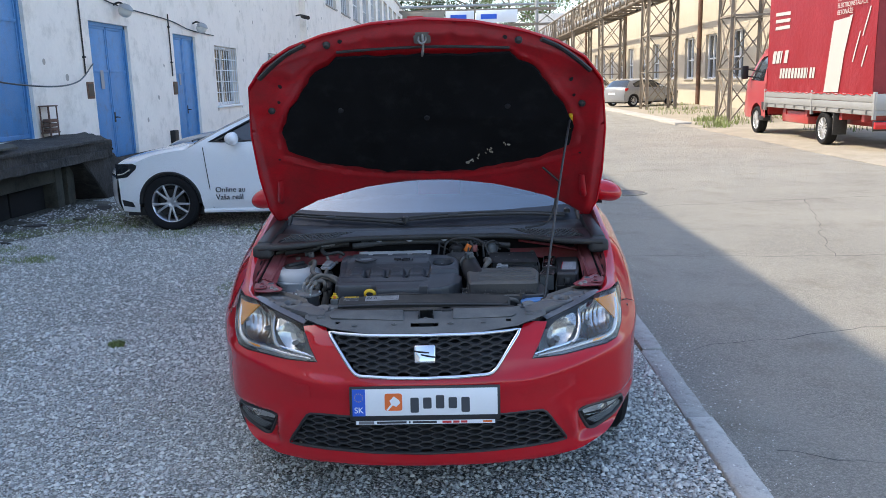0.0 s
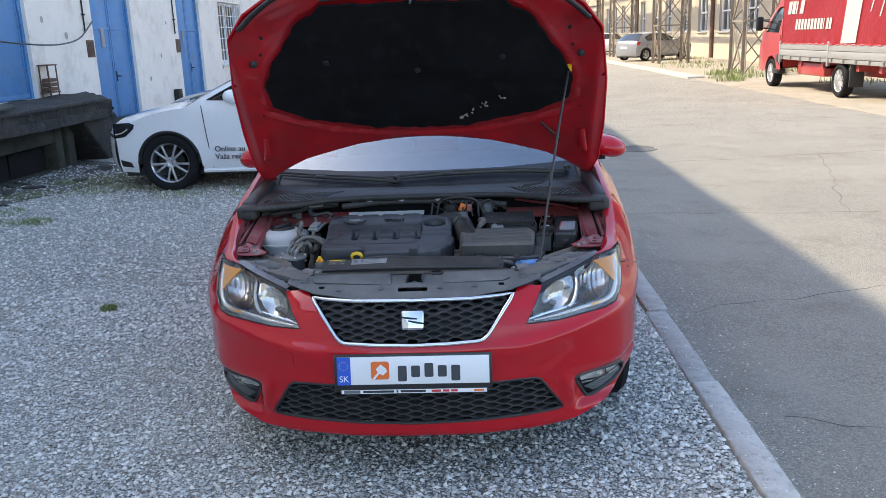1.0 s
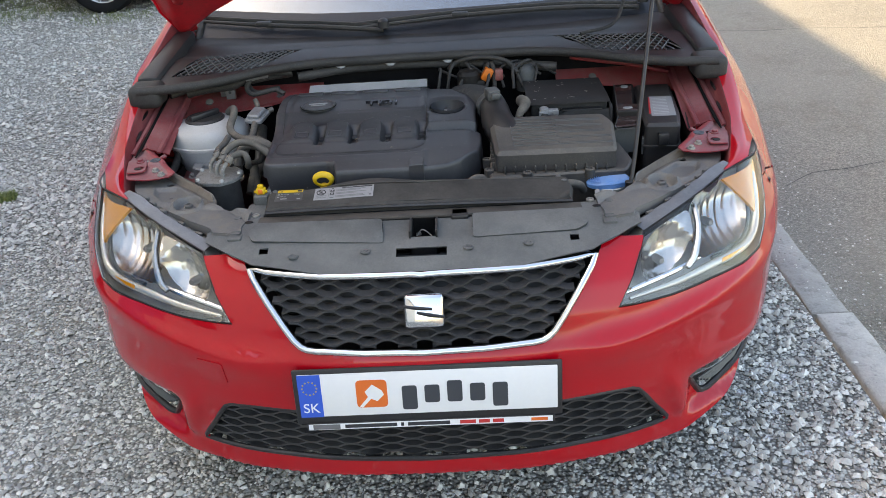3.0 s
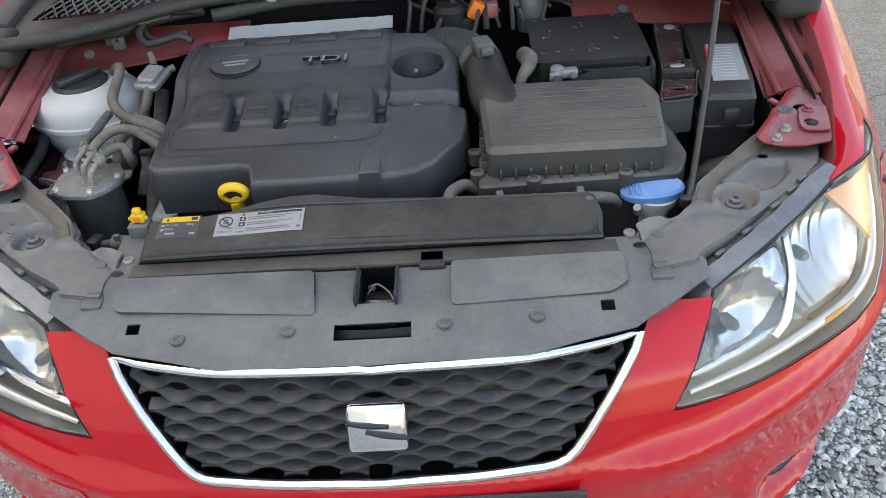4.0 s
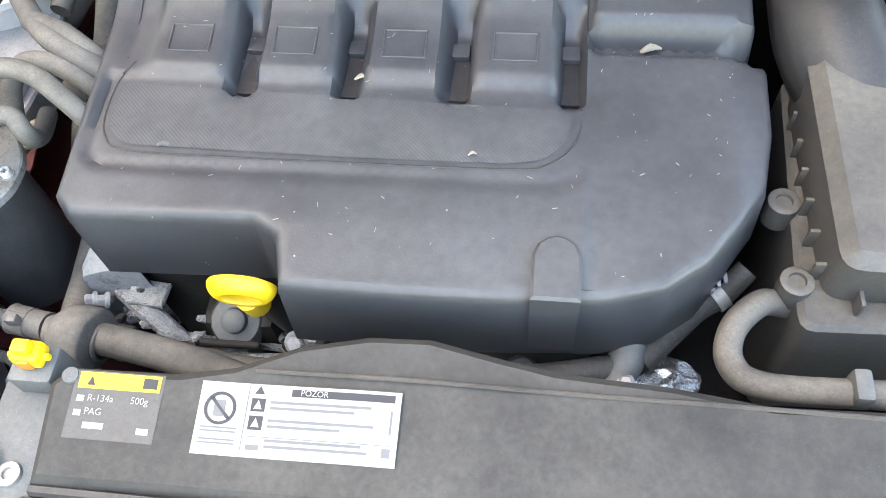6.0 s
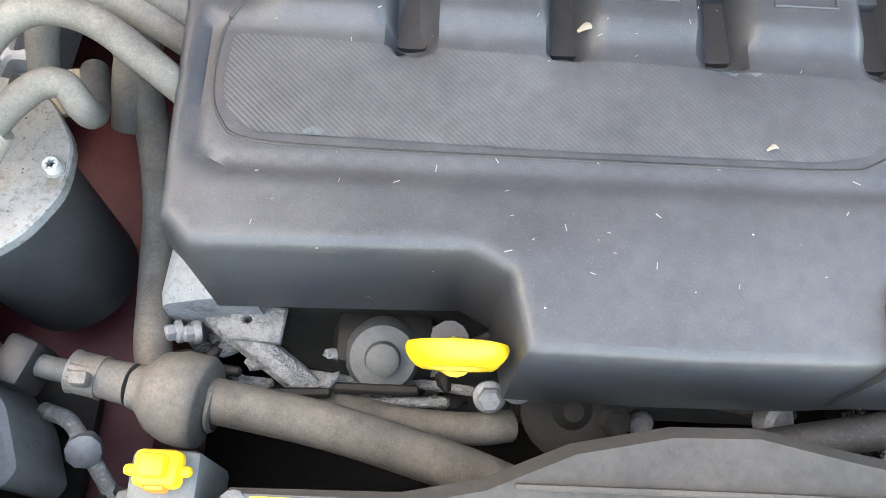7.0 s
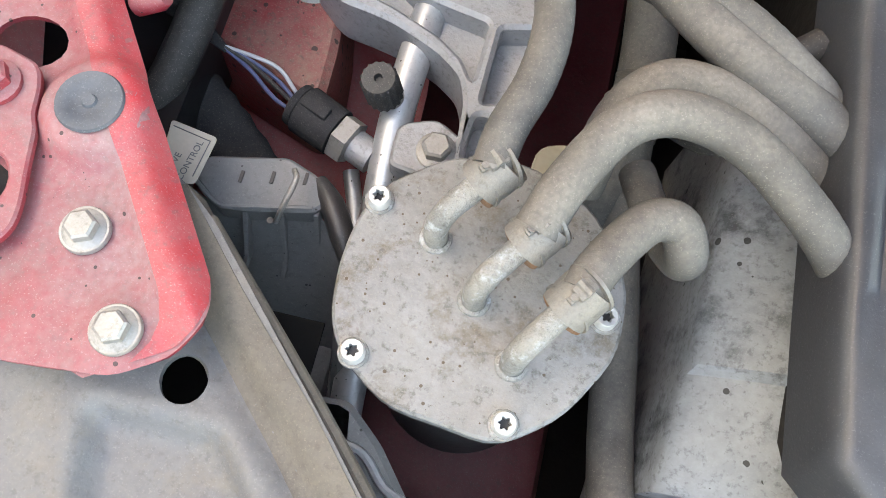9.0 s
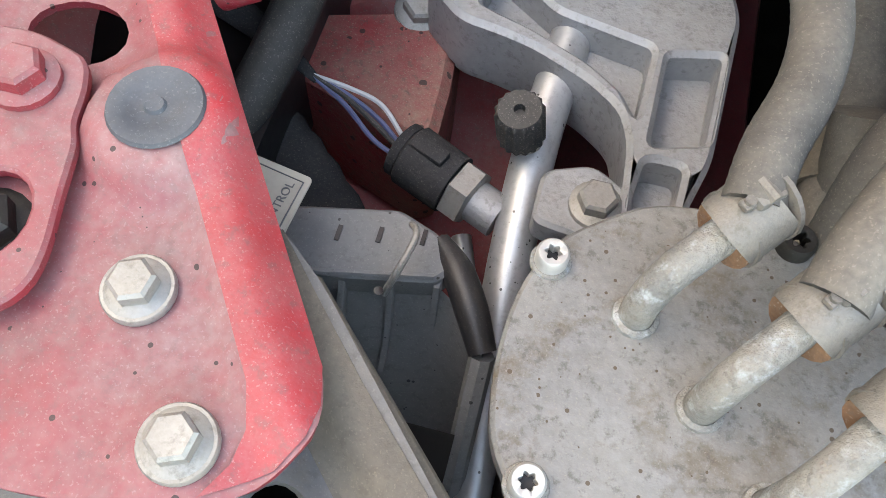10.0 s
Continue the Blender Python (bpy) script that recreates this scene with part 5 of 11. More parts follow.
# ---- cabin, sides, wheels of the red car ----
def wheel(parent, c, r, sgn, rim_mat, spokes=10, width=0.2):
    """A road wheel: tyre with tread shoulders, rim with paired spokes, hub."""
    m = Matrix.Translation(c) @ Matrix.Rotation(radians(90 * sgn), 4, "Y")
    w = width / 2
    tyre = part("wheel", lathe([(r * 0.69, -w * 0.8), (r * 0.78, -w), (r * 0.93, -w * 0.96), (r, -w * 0.7), (r, -w * 0.25), (r * 0.985, -w * 0.22), (r * 0.985, -w * 0.16), (r, -w * 0.13), (r, w * 0.13), (r * 0.985, w * 0.16), (r * 0.985, w * 0.22), (r, w * 0.25), (r, w * 0.7), (r * 0.93, w * 0.96), (r * 0.79, w), (r * 0.69, w * 0.8)], 48), M["tyre"], parent, "black road tyre", m=m)
    part("rim", lathe([(r * 0.70, -w * 0.8), (r * 0.63, -w * 0.6), (r * 0.62, w * 0.5), (r * 0.68, w * 0.78), (r * 0.72, w * 0.84), (r * 0.72, w * 0.74)], 48), rim_mat, tyre, m=m)
    part("brake", lathe([(0, w * 0.1), (r * 0.46, w * 0.1), (r * 0.47, 0), (0, -0.01)], 32), M["dark"], tyre, m=m)
    part("hub", lathe([(r * 0.19, w * 0.3), (r * 0.185, w * 0.60), (r * 0.13, w * 0.64), (r * 0.115, w * 0.61), (0, w * 0.61)], 24), rim_mat, tyre, m=m)
    n = spokes // 2
    for k in range(n):
        for d in (-0.12, 0.12):
            a0 = 2 * math.pi * k / n
            a1 = a0 + d * 2.0
            p0 = Vector((r * 0.13 * math.cos(a0 + d), r * 0.13 * math.sin(a0 + d), w * 0.62))
            p1 = Vector((r * 0.66 * math.cos(a1), r * 0.66 * math.sin(a1), w * 0.68))
            part("spoke", tube([p0, (p0 + p1) / 2 + Vector((0, 0, 0.006)), p1], [r * 0.050, r * 0.042, r * 0.048], n=8, steps=3, flat=0.7), rim_mat, tyre, m=m)
    return tyre


M["alloy"] = surf("alloy_rim", (0.52, 0.53, 0.55), 0.3, 0.85, 0.06, 10.0, bump=0.0)
for sgn in (1, -1):
    for y in (0.88, 3.52):
        wheel(car, (sgn * 0.752, y, 0.315), 0.315, sgn, M["alloy"], width=0.19)

def side_pt(sgn):
    def f(y, z):
        if z < 0.972:
            return skin(sgn * sy(y), z)
        k = (z - 0.972)
        x = 0.80 - 0.42 * k - 0.25 * k * k
        return Vector((sgn * x, y, z))
    return f


for sgn in (1, -1):
    lower = [(1.365, 0.19), (3.17, 0.19)] + [(3.52 - 0.345 * math.cos(math.radians(a)), 0.31 + 0.345 * math.sin(math.radians(a))) for a in range(0, 181, 10)] + [(3.88, 0.25), (4.14, 0.30), (4.15, 0.968), (1.365, 0.968)]
    part("side_panel", panel([(sy(y) * sgn, z) for y, z in lower], (), skin, 0.07, 0.003), M["red"], car, "glossy red doors and rear side")
    glass = [[(1.66, 0.995), (2.16, 1.35), (2.52, 1.375), (2.52, 1.0)], [(2.60, 1.0), (2.60, 1.375), (3.05, 1.35), (3.45, 1.20), (3.38, 1.02)]]
    upper = [(1.30, 0.974), (4.16, 0.974), (4.20, 1.02), (3.95, 1.25), (3.55, 1.385), (3.0, 1.432), (2.4, 1.44), (2.1, 1.41), (1.9, 1.33)]
    part("window_frame", panel(upper, glass, side_pt(sgn), 0.06, 0.003), M["red"], car, "red window surround and pillars")
    for g in glass:
        part("side_window", panel(shrink(g, -0.008), (), lambda y, z: side_pt(sgn)(y, z) + Vector((-sgn * 0.012, 0, 0)), 0.1), M["window"], car)
    for y0, y1 in ((1.37, 1.37), (2.56, 2.56)):
        part("door_gap", tube([skin(sgn * sy(y0), z) + Vector((sgn * 0.0005, 0, 0)) for z in (0.25, 0.5, 0.75, 0.96)], 0.003, n=6, steps=3), M["black_clean"], car)
    for y in (2.35, 3.2):
        p = skin(sgn * sy(y), 0.86)
        part("door_handle", tube([p + Vector((-sgn * 0.005, -0.09, 0)), p + Vector((sgn * 0.028, -0.06, 0.004)), p + Vector((sgn * 0.028, 0.06, 0.004)), p + Vector((-sgn * 0.005, 0.09, 0))], 0.013, n=8, steps=5), M["red"], car)
    # door mirror
    mb = bmesh.new()
    bmesh.ops.create_uvsphere(mb, u_segments=24, v_segments=14, radius=1.0)
    for v in mb.verts:
        x, y, z = v.co
        z = z * (0.92 if z > 0 else 0.75 + 0.15 * x)
        v.co = Vector((sgn * (0.905 + 0.105 * x), 1.70 + (0.055 if y > 0 else 0.095) * y, 0.975 + 0.068 * z - 0.012 * x))
    mir = part("door_mirror", mb, M["red"], car, "red door mirror")
    part("foot", tube([(sgn * 0.80, 1.70, 0.945), (sgn * 0.85, 1.70, 0.925), (sgn * 0.90, 1.70, 0.925)], [0.03, 0.028, 0.03], n=10, steps=4, flat=0.5), M["black"], mir)
    part("mirror_glass", lathe([(0, 0.0), (0.075, 0.001), (0.078, -0.004)], 24, Matrix.Translation((sgn * 0.91, 1.757, 0.975)) @ Matrix.Rotation(radians(-90), 4, "X") @ Matrix.Diagonal((1.15, 0.75, 1, 1))), M["chrome"], mir)
    part("sill_skirt", tube([skin(sgn * sy(y), 0.20) for y in (1.25, 1.8, 2.5, 3.15)], 0.02, n=8, steps=3), M["black"], car)


def roof_pt(x, y):
    z = float(np.interp(y, (2.05, 2.2, 2.5, 3.0, 3.4, 3.7), (1.405, 1.43, 1.452, 1.448, 1.42, 1.37)))
    return Vector((x, y, z - 0.055 * (x / 0.6) ** 2))


part("roof", panel([(-0.60, 2.1), (0, 2.03), (0.60, 2.1), (0.60, 3.7), (-0.60, 3.7)], (), roof_pt, 0.12, 0.004), M["red"], car, "red roof")


def screen_pt(x, t):
    """Windscreen: t from its foot (0) to the roof (1)."""
    k = (x / 0.70) ** 2
    y = 1.185 + 0.09 * k + (0.86 - 0.02 * k) * t
    z = 0.922 + 0.493 * t + 0.06 * math.sin(math.pi * t) - 0.045 * k * t
    return Vector((x * (1 - 0.16 * t), y, z))


part("windscreen", panel([(-0.735, -0.04), (0.735, -0.04), (0.70, 1.0), (-0.70, 1.0)], (), screen_pt, 0.07, 0.004), M["screen"], car, "raked windscreen reflecting pale sky")
part("screen_band", panel([(-0.735, -0.05), (0.735, -0.05), (0.735, 0.12), (0.68, 0.065), (0.35, 0.046), (0, 0.042), (-0.35, 0.046), (-0.68, 0.065), (-0.735, 0.12)], (), lambda x, t: screen_pt(x, t) + Vector((0, -0.0015, 0.0025)), 0.05), M["frit"], car, "black printed band along the windscreen foot")
part("sticker", panel([(-0.690, 0.115), (-0.630, 0.125), (-0.630, 0.215), (-0.690, 0.205)], (), lambda x, t: screen_pt(x, t) + Vector((0, 0.006, -0.006)), 0.04), M["paper"], car, "pale toll sticker inside the windscreen")
for k in range(2):
    part("sticker_mark", panel([(-0.683, 0.128 + 0.040 * k), (-0.637, 0.135 + 0.040 * k), (-0.637, 0.156 + 0.040 * k), (-0.683, 0.149 + 0.040 * k)], (), lambda x, t: screen_pt(x, t) + Vector((0, 0.0045, -0.0045)), 0.04), M["plate_blue"], car)
for sgn in (1, -1):
    part("pillar", tube([screen_pt(sgn * 0.745, t) + Vector((sgn * 0.004, 0.012, -0.004)) for t in (-0.05, 0.2, 0.5, 0.8, 1.0)], [0.022, 0.024, 0.026, 0.028, 0.028], n=10, steps=4), M["red"], car, "red windscreen pillar")
    part("pillar_trim", tube([screen_pt(sgn * 0.712, t) + Vector((0, -0.004, 0.006)) for t in (-0.05, 0.2, 0.5, 0.8, 1.0)], 0.010, n=8, steps=4), M["rubber"], car)
part("dashboard", panel([(-0.70, 1.30), (0.70, 1.30), (0.70, 1.75), (-0.70, 1.75)], (), lambda x, y: Vector((x, y, 0.910 + 0.06 * smooth01(1.3, 1.6, y) - 0.03 * (x / 0.7) ** 2)), 0.1, 0.05), M["black"], car, "dark dashboard behind the windscreen")
for sgn in (1, -1):
    seat = part("front_seat", box((sgn * 0.36 - 0.23, 2.2, 0.45), (sgn * 0.36 + 0.23, 2.36, 1.1), 0.06, 3), M["felt"], car, "dark front seat")
    part("headrest", box((sgn * 0.36 - 0.12, 2.25, 1.13), (sgn * 0.36 + 0.12, 2.34, 1.30), 0.04, 3), M["felt"], seat)
part("cabin_floor", box((-0.78, 1.35, 0.2), (0.78, 4.0, 0.30)), M["dark"], car)
part("bulkhead", box((-0.76, 1.30, 0.25), (0.76, 1.36, 0.905)), M["dark"], car)


def hatch_pt(x, t):
    y = float(np.interp(t, (0, 0.4, 0.62, 1), (3.69, 4.06, 4.20, 4.24)))
    z = float(np.interp(t, (0, 0.4, 0.62, 1), (1.365, 1.10, 0.90, 0.30)))
    wdt = float(np.interp(t, (0, 0.4, 0.62, 1), (0.60, 0.74, 0.83, 0.86)))
    return Vector((x * wdt, y - 0.10 * x * x, z))


hatch = part("tailgate", panel([(-1, 0), (1, 0), (1, 1), (-1, 1)], [[(-0.8, 0.06), (0.8, 0.06), (0.8, 0.38), (-0.8, 0.38)]], hatch_pt, 0.12, 0.004), M["red"], car, "red tailgate")
part("rear_window", panel([(-0.82, 0.05), (0.82, 0.05), (0.82, 0.39), (-0.82, 0.39)], (), lambda x, t: hatch_pt(x, t) + Vector((0, -0.01, -0.005)), 0.2), M["window"], hatch)

# ---- cowl, wipers ----
def seal_y(x):
    return float(np.interp(abs(x), (0, 0.30, 0.42, 0.52, 0.60, 0.68, 0.76), (0.955, 0.945, 0.905, 0.835, 0.79, 0.765, 0.755)))


def cowl_pt(x, t):
    y0, p1 = seal_y(x), screen_pt(x, -0.03)
    y = y0 + (p1.y + 0.01 - y0) * t
    return Vector((x, y, 0.878 + (p1.z - 0.878) * t ** 1.3 + 0.010 * math.sin(math.pi * min(1.0, t * 1.2)) - 0.010 * math.exp(-((t - 0.62) / 0.08) ** 2)))


vent = [(-0.69, 0.20), (-0.46, 0.14), (-0.36, 0.46), (-0.64, 0.62)]
vent_r = [(-x, t) for x, t in vent]
cowl = part("cowl", panel([(-0.735, 0), (0.735, 0), (0.735, 1), (-0.735, 1)], [vent, vent_r[::-1]], cowl_pt, 0.035, 0.004), M["black"], car, "black plastic windscreen cowl with mesh vents")
for vv in (vent, vent_r):
    part("vent_bed", panel(shrink(vv, -0.02), (), lambda x, t: cowl_pt(x, t) + Vector((0, 0, -0.02)), 0.05), M["black_clean"], cowl)
    bars = bmesh.new()
    xs = [p[0] for p in vv]
    for i in range(22):
        for d in (1, -1):
            pts = []
            for k in range(14):
                t = 0.13 + 0.51 * k / 13
                x = min(xs) - 0.1 + 0.42 * i / 21 + d * (t - 0.42) * 0.22
                if inside((x, t), vv):
                    pts.append(cowl_pt(x, t) + Vector((0, 0, -0.001)))
            if len(pts) > 1:
                bars = join(bars, tube(pts, 0.0022, n=4, smooth_path=False))
    part("vent_mesh", bars, M["grey_plastic"], cowl)
part("cowl_seal", tube([(x, seal_y(x) - 0.004, 0.883) for x in (-0.75, -0.68, -0.60, -0.52, -0.42, -0.30, -0.15, 0, 0.15, 0.30, 0.42, 0.52, 0.60, 0.68, 0.75)], 0.0125, n=10, steps=5), M["rubber"], car, "grey rubber bonnet seal along the cowl")
for sgn in (1, -1):
    part("cowl_end", box((sgn * 0.735 - 0.042, 0.745, 0.835), (sgn * 0.735 + 0.042, 0.83, 0.895), 0.018, 3), M["rubber"], car, "black foam end block")
    part("cowl_side", box((sgn * 0.745 - 0.03, 0.83, 0.86), (sgn * 0.745 + 0.03, 1.22, 0.915), 0.012, 2), M["black"], car, m=Matrix.Translation((0, 1.0, 0.88)) @ Matrix.Rotation(radians(5), 4, "X") @ Matrix.Translation((0, -1.0, -0.88)))
for pts in (((-0.70, 0.012), (-0.50, -0.002), (-0.30, -0.014), (-0.13, -0.03)), ((-0.22, -0.022), (0.10, 0.004), (0.42, 0.004), (0.64, -0.02))):
    w = part("wiper", tube([screen_pt(x, t) + Vector((0, -0.010, 0.014)) for x, t in pts], [0.005, 0.007, 0.008, 0.007], n=8, steps=6), M["rubber"], car, "black windscreen wiper")
    part("blade", tube([screen_pt(x, t + 0.02) + Vector((0, -0.004, 0.006)) for x, t in pts], 0.005, n=6, steps=6, flat=1.6), M["rubber"], w)
    x, t = pts[1]
    part("clip", box(screen_pt(x, t) + Vector((-0.025, -0.02, 0.008)), screen_pt(x, t) + Vector((0.025, -0.002, 0.026)), 0.006), M["black"], w)
for x, t in ((-0.13, 0.0), (0.66, 0.02)):
    p = screen_pt(x, t)
    part("wiper_pivot", lathe([(0.017, 0), (0.016, 0.018), (0.008, 0.026), (0, 0.027)], 16, Matrix.Translation(p + Vector((0, -0.03, 0.0)))), M["black"], car)


# ================= engine bay =================
# shell of the bay
part("undertray", box((-0.66, 0.34, 0.235), (0.66, 1.0, 0.25)), M["dark"], car)
part("firewall", box((-0.72, 0.985, 0.25), (0.72, 1.01, 0.872)), M["felt"], car, "black felt covered firewall")
part("radiator", box((-0.42, 0.165, 0.26), (0.42, 0.235, 0.690), 0.01), M["dark"], car)
part("grille_back", box((-0.36, 0.135, 0.22), (0.36, 0.15, 0.68)), M["black_clean"], car)
for x in (-0.31, -0.14, 0.05):
    part("firewall_clip", lathe([(0, 0.004), (0.014, 0.003), (0.016, 0)], 16, P3((x, 0.984, 0.862), (0, -1, 0.3))), M["alu"], car)


def bay_side(sgn):
    """Inner wing: a red box rail with a dusty top flange, and the strut dome behind."""
    def top(u, y):
        z = float(np.interp(y, (0.36, 0.50, 0.62, 0.85, 1.2), (0.752, 0.766, 0.783, 0.828, 0.890)))
        return Vector((sgn * u, y, z - 0.10 * smooth01(0.70, 0.80, u) * 0.35 - 0.02 * smooth01(0.69, 0.655, u)))
    part("inner_wing", panel([(0.645, 0.605), (0.80, 0.60), (0.80, 1.22), (0.66, 1.22), (0.655, 0.80)], (), top, 0.04, 0.003), M["red_inner"], car, "dusty red inner wing rail")
    # right wall and rail take the dark metal colour in place of red
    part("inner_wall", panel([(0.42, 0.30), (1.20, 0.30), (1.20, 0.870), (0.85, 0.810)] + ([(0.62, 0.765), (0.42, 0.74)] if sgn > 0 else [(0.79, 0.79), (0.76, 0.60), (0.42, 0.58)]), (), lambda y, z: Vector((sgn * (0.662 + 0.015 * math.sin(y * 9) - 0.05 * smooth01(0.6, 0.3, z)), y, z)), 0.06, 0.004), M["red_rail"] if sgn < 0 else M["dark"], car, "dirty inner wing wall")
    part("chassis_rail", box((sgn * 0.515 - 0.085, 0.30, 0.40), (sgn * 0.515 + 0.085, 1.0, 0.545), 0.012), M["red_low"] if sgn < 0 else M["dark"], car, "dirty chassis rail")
    # seam strip and folded joint on the flange
    part("seam", tube([top(0.668, y) + Vector((0, 0, 0.004)) for y in (0.60, 0.7, 0.85, 1.0, 1.15)], 0.007, n=6, steps=4, flat=0.6), M["red_inner"], car)
    part("shut_line", tube([top(0.712, y) + Vector((0, 0, 0.003)) for y in (0.56, 0.60, 0.7, 0.85, 1.0, 1.15)], [0.002, 0.005, 0.0045, 0.004, 0.004, 0.004], n=6, steps=4, flat=0.5), M["groove"], car)
    part("seam", tube([top(0.726, y) + Vector((0, 0, 0.002)) for y in (0.58, 0.7, 0.85, 1.0, 1.15)], 0.008, n=6, steps=4, flat=0.7), M["red_inner"], car)


bay_side(1)
bay_side(-1)
part("rear_crossmember", panel([(-0.68, 0.86), (-0.30, 0.93), (-0.30, 0.985), (-0.68, 0.985)], (), lambda x, y: Vector((x, y, 0.815 - 0.4 * (0.985 - y) + 0.012 * math.exp(-((y - 0.93) / 0.015) ** 2))), 0.02, 0.004), M["red_shelf"], car, "red bulkhead shelf")
part("rear_crossmember", panel([(0.36, 0.93), (0.68, 0.86), (0.68, 0.985), (0.36, 0.985)], (), lambda x, y: Vector((x, y, 0.815 - 0.3 * (0.985 - y))), 0.05, 0.004), M["red_shelf"], car, "red bulkhead shelf")

# ---- slam panel ----
def slam_z(x, y):
    return float(np.interp(y, (0.070, 0.094, 0.112, 0.15, 0.22, 0.30), (0.692, 0.706, 0.714, 0.726, 0.739, 0.742))) - 0.03 * max(0.0, abs(x) - 0.36)


hole_latch = [(-0.020, 0.158), (0.030, 0.158), (0.028, 0.250), (-0.018, 0.250)]
hole_slot = [(-0.049, 0.106), (0.052, 0.106), (0.052, 0.128), (-0.049, 0.128)]
sq = [[(cx_ - 0.009, 0.129), (cx_ + 0.009, 0.129), (cx_ + 0.009, 0.1445), (cx_ - 0.009, 0.1445)] for cx_ in (0.3075, -0.318)]
slam_out = both([(0, 0.071), (0.2, 0.078), (0.340, 0.105), (0.40, 0.142), (0.446, 0.176), (0.449, 0.206), (0.42, 0.240), (0.37, 0.268), (0.358, 0.258), (0, 0.258)])
slam = part("slam_panel", panel(slam_out, [hole_latch, hole_slot, *sq], lambda x, y: Vector((x, y, slam_z(x, y))), 0.022, 0.003), M["grey_plastic"], car, "grey dusty plastic lock carrier cover")
for poly in ([(-0.346, 0.160), (-0.356, 0.182), (-0.347, 0.216), (-0.082, 0.212), (-0.075, 0.143)], [(0.105, 0.147), (0.106, 0.216), (0.338, 0.217), (0.338, 0.166), (0.314, 0.153)]):
    bm = panel(rounded(poly, 0.008), (), lambda x, y: Vector((x, y, slam_z(x, y) + 0.0015 + 0.0075 * smooth01(0.140, 0.172, y))), 0.02, 0.006)
    part("raised_pad", bevel_all(bm, 0.002, 1, 60), M["grey_plastic"], slam, "raised grey pad")
    inner = sorted(poly, key=lambda q: abs(q[0]))[:2]
    outer_top = max(poly, key=lambda q: abs(q[0]) + 4 * q[1])
    line = [outer_top, max(inner, key=lambda q: q[1]), min(inner, key=lambda q: q[1])]
    part("shut_line", tube([(x, y, slam_z(x, y) + 0.0012) for x, y in [(a[0] + (b[0] - a[0]) * k / 8, a[1] + (b[1] - a[1]) * k / 8) for a, b in zip(line, line[1:]) for k in range(9)][:14]], 0.0010, n=6, smooth_path=False), M["groove"], slam)
part("latch_well", box((-0.022, 0.154, 0.64), (0.032, 0.254, 0.65)), M["black_clean"], slam)
for lo, hi in (((-0.024, 0.154, 0.64), (-0.020, 0.254, 0.742)), ((0.030, 0.154, 0.64), (0.034, 0.254, 0.742)), ((-0.024, 0.250, 0.64), (0.034, 0.254, 0.742)), ((-0.024, 0.154, 0.64), (0.034, 0.158, 0.726))):
    part("well_wall", box(lo, hi), M["black"], slam)
part("slot_bed", box((-0.052, 0.102, 0.680), (0.055, 0.132, 0.690)), M["black_clean"], slam)
for q in sq:
    part("square_bed", box((q[0][0] - 0.003, q[0][1] - 0.003, 0.70), (q[2][0] + 0.003, q[2][1] + 0.003, 0.708)), M["black_clean"], slam)
lockm = part("bonnet_lock", box((-0.016, 0.165, 0.688), (0.026, 0.215, 0.700), 0.003), M["dark"], slam, "dark steel bonnet lock")
part("claw", tube([(-0.014, 0.19, 0.70), (-0.004, 0.178, 0.712), (0.010, 0.176, 0.712), (0.022, 0.186, 0.704)], 0.0035, n=8, steps=5), M["steel"], lockm)
part("rivet", lathe([(0.006, 0), (0.005, 0.004), (0, 0.005)], 12, Matrix.Translation((-0.008, 0.222, 0.70))), M["steel"], lockm)
part("spring", tube([(-0.012, 0.205, 0.705), (0.0, 0.212, 0.716), (0.016, 0.206, 0.708), (0.024, 0.196, 0.700)], 0.0014, n=6, steps=5), M["steel"], lockm)
part("shut_line", tube([(x, 0.2180, slam_z(x, 0.2180) + 0.0006) for x in (-0.345, -0.2, -0.03, 0.04, 0.2, 0.335)], 0.001, n=6, smooth_path=False), M["groove"], slam)
part("slam_lip", box((-0.345, 0.2195, 0.736), (0.335, 0.2495, 0.7455), 0.003), M["brown_dark"], slam, "brown dusty rear strip")
part("rear_gap", box((-0.338, 0.2497, 0.7405), (0.320, 0.2565, 0.7432)), M["groove"], slam)
for sgn in (1, -1):
    part("end_hole", lathe([(0.0085, 0.0), (0.0075, 0.0012), (0, 0.0013)], 18, Matrix.Translation((sgn * 0.366, 0.236, slam_z(0.366, 0.236) + 0.0012)) @ Matrix.Diagonal((1.1, 0.7, 1, 1))), M["black_clean"], slam)
    part("end_screw", lathe([(0.0085, 0), (0.008, 0.003), (0.004, 0.0035), (0.0035, 0.0015), (0, 0.0015)], 16, Matrix.Translation((sgn * 0.356, 0.262, slam_z(0.356, 0.25) + 0.002))), M["steel"], slam)
    part("end_clip", join(box((sgn * 0.385 - 0.014, 0.172, 0.722), (sgn * 0.385 + 0.014, 0.198, 0.7345), 0.002), box((sgn * 0.385 - 0.010, 0.196, 0.730), (sgn * 0.385 + 0.010, 0.201, 0.740), 0.001)), M["grey_plastic"], slam, "square clip tongue")
part("side_tray", box((0.034, 0.196, 0.728), (0.100, 0.224, 0.735), 0.002), M["grey_plastic"], slam)
part("tray_tab", box((0.062, 0.210, 0.735), (0.098, 0.244, 0.7455), 0.003), M["black"], slam)
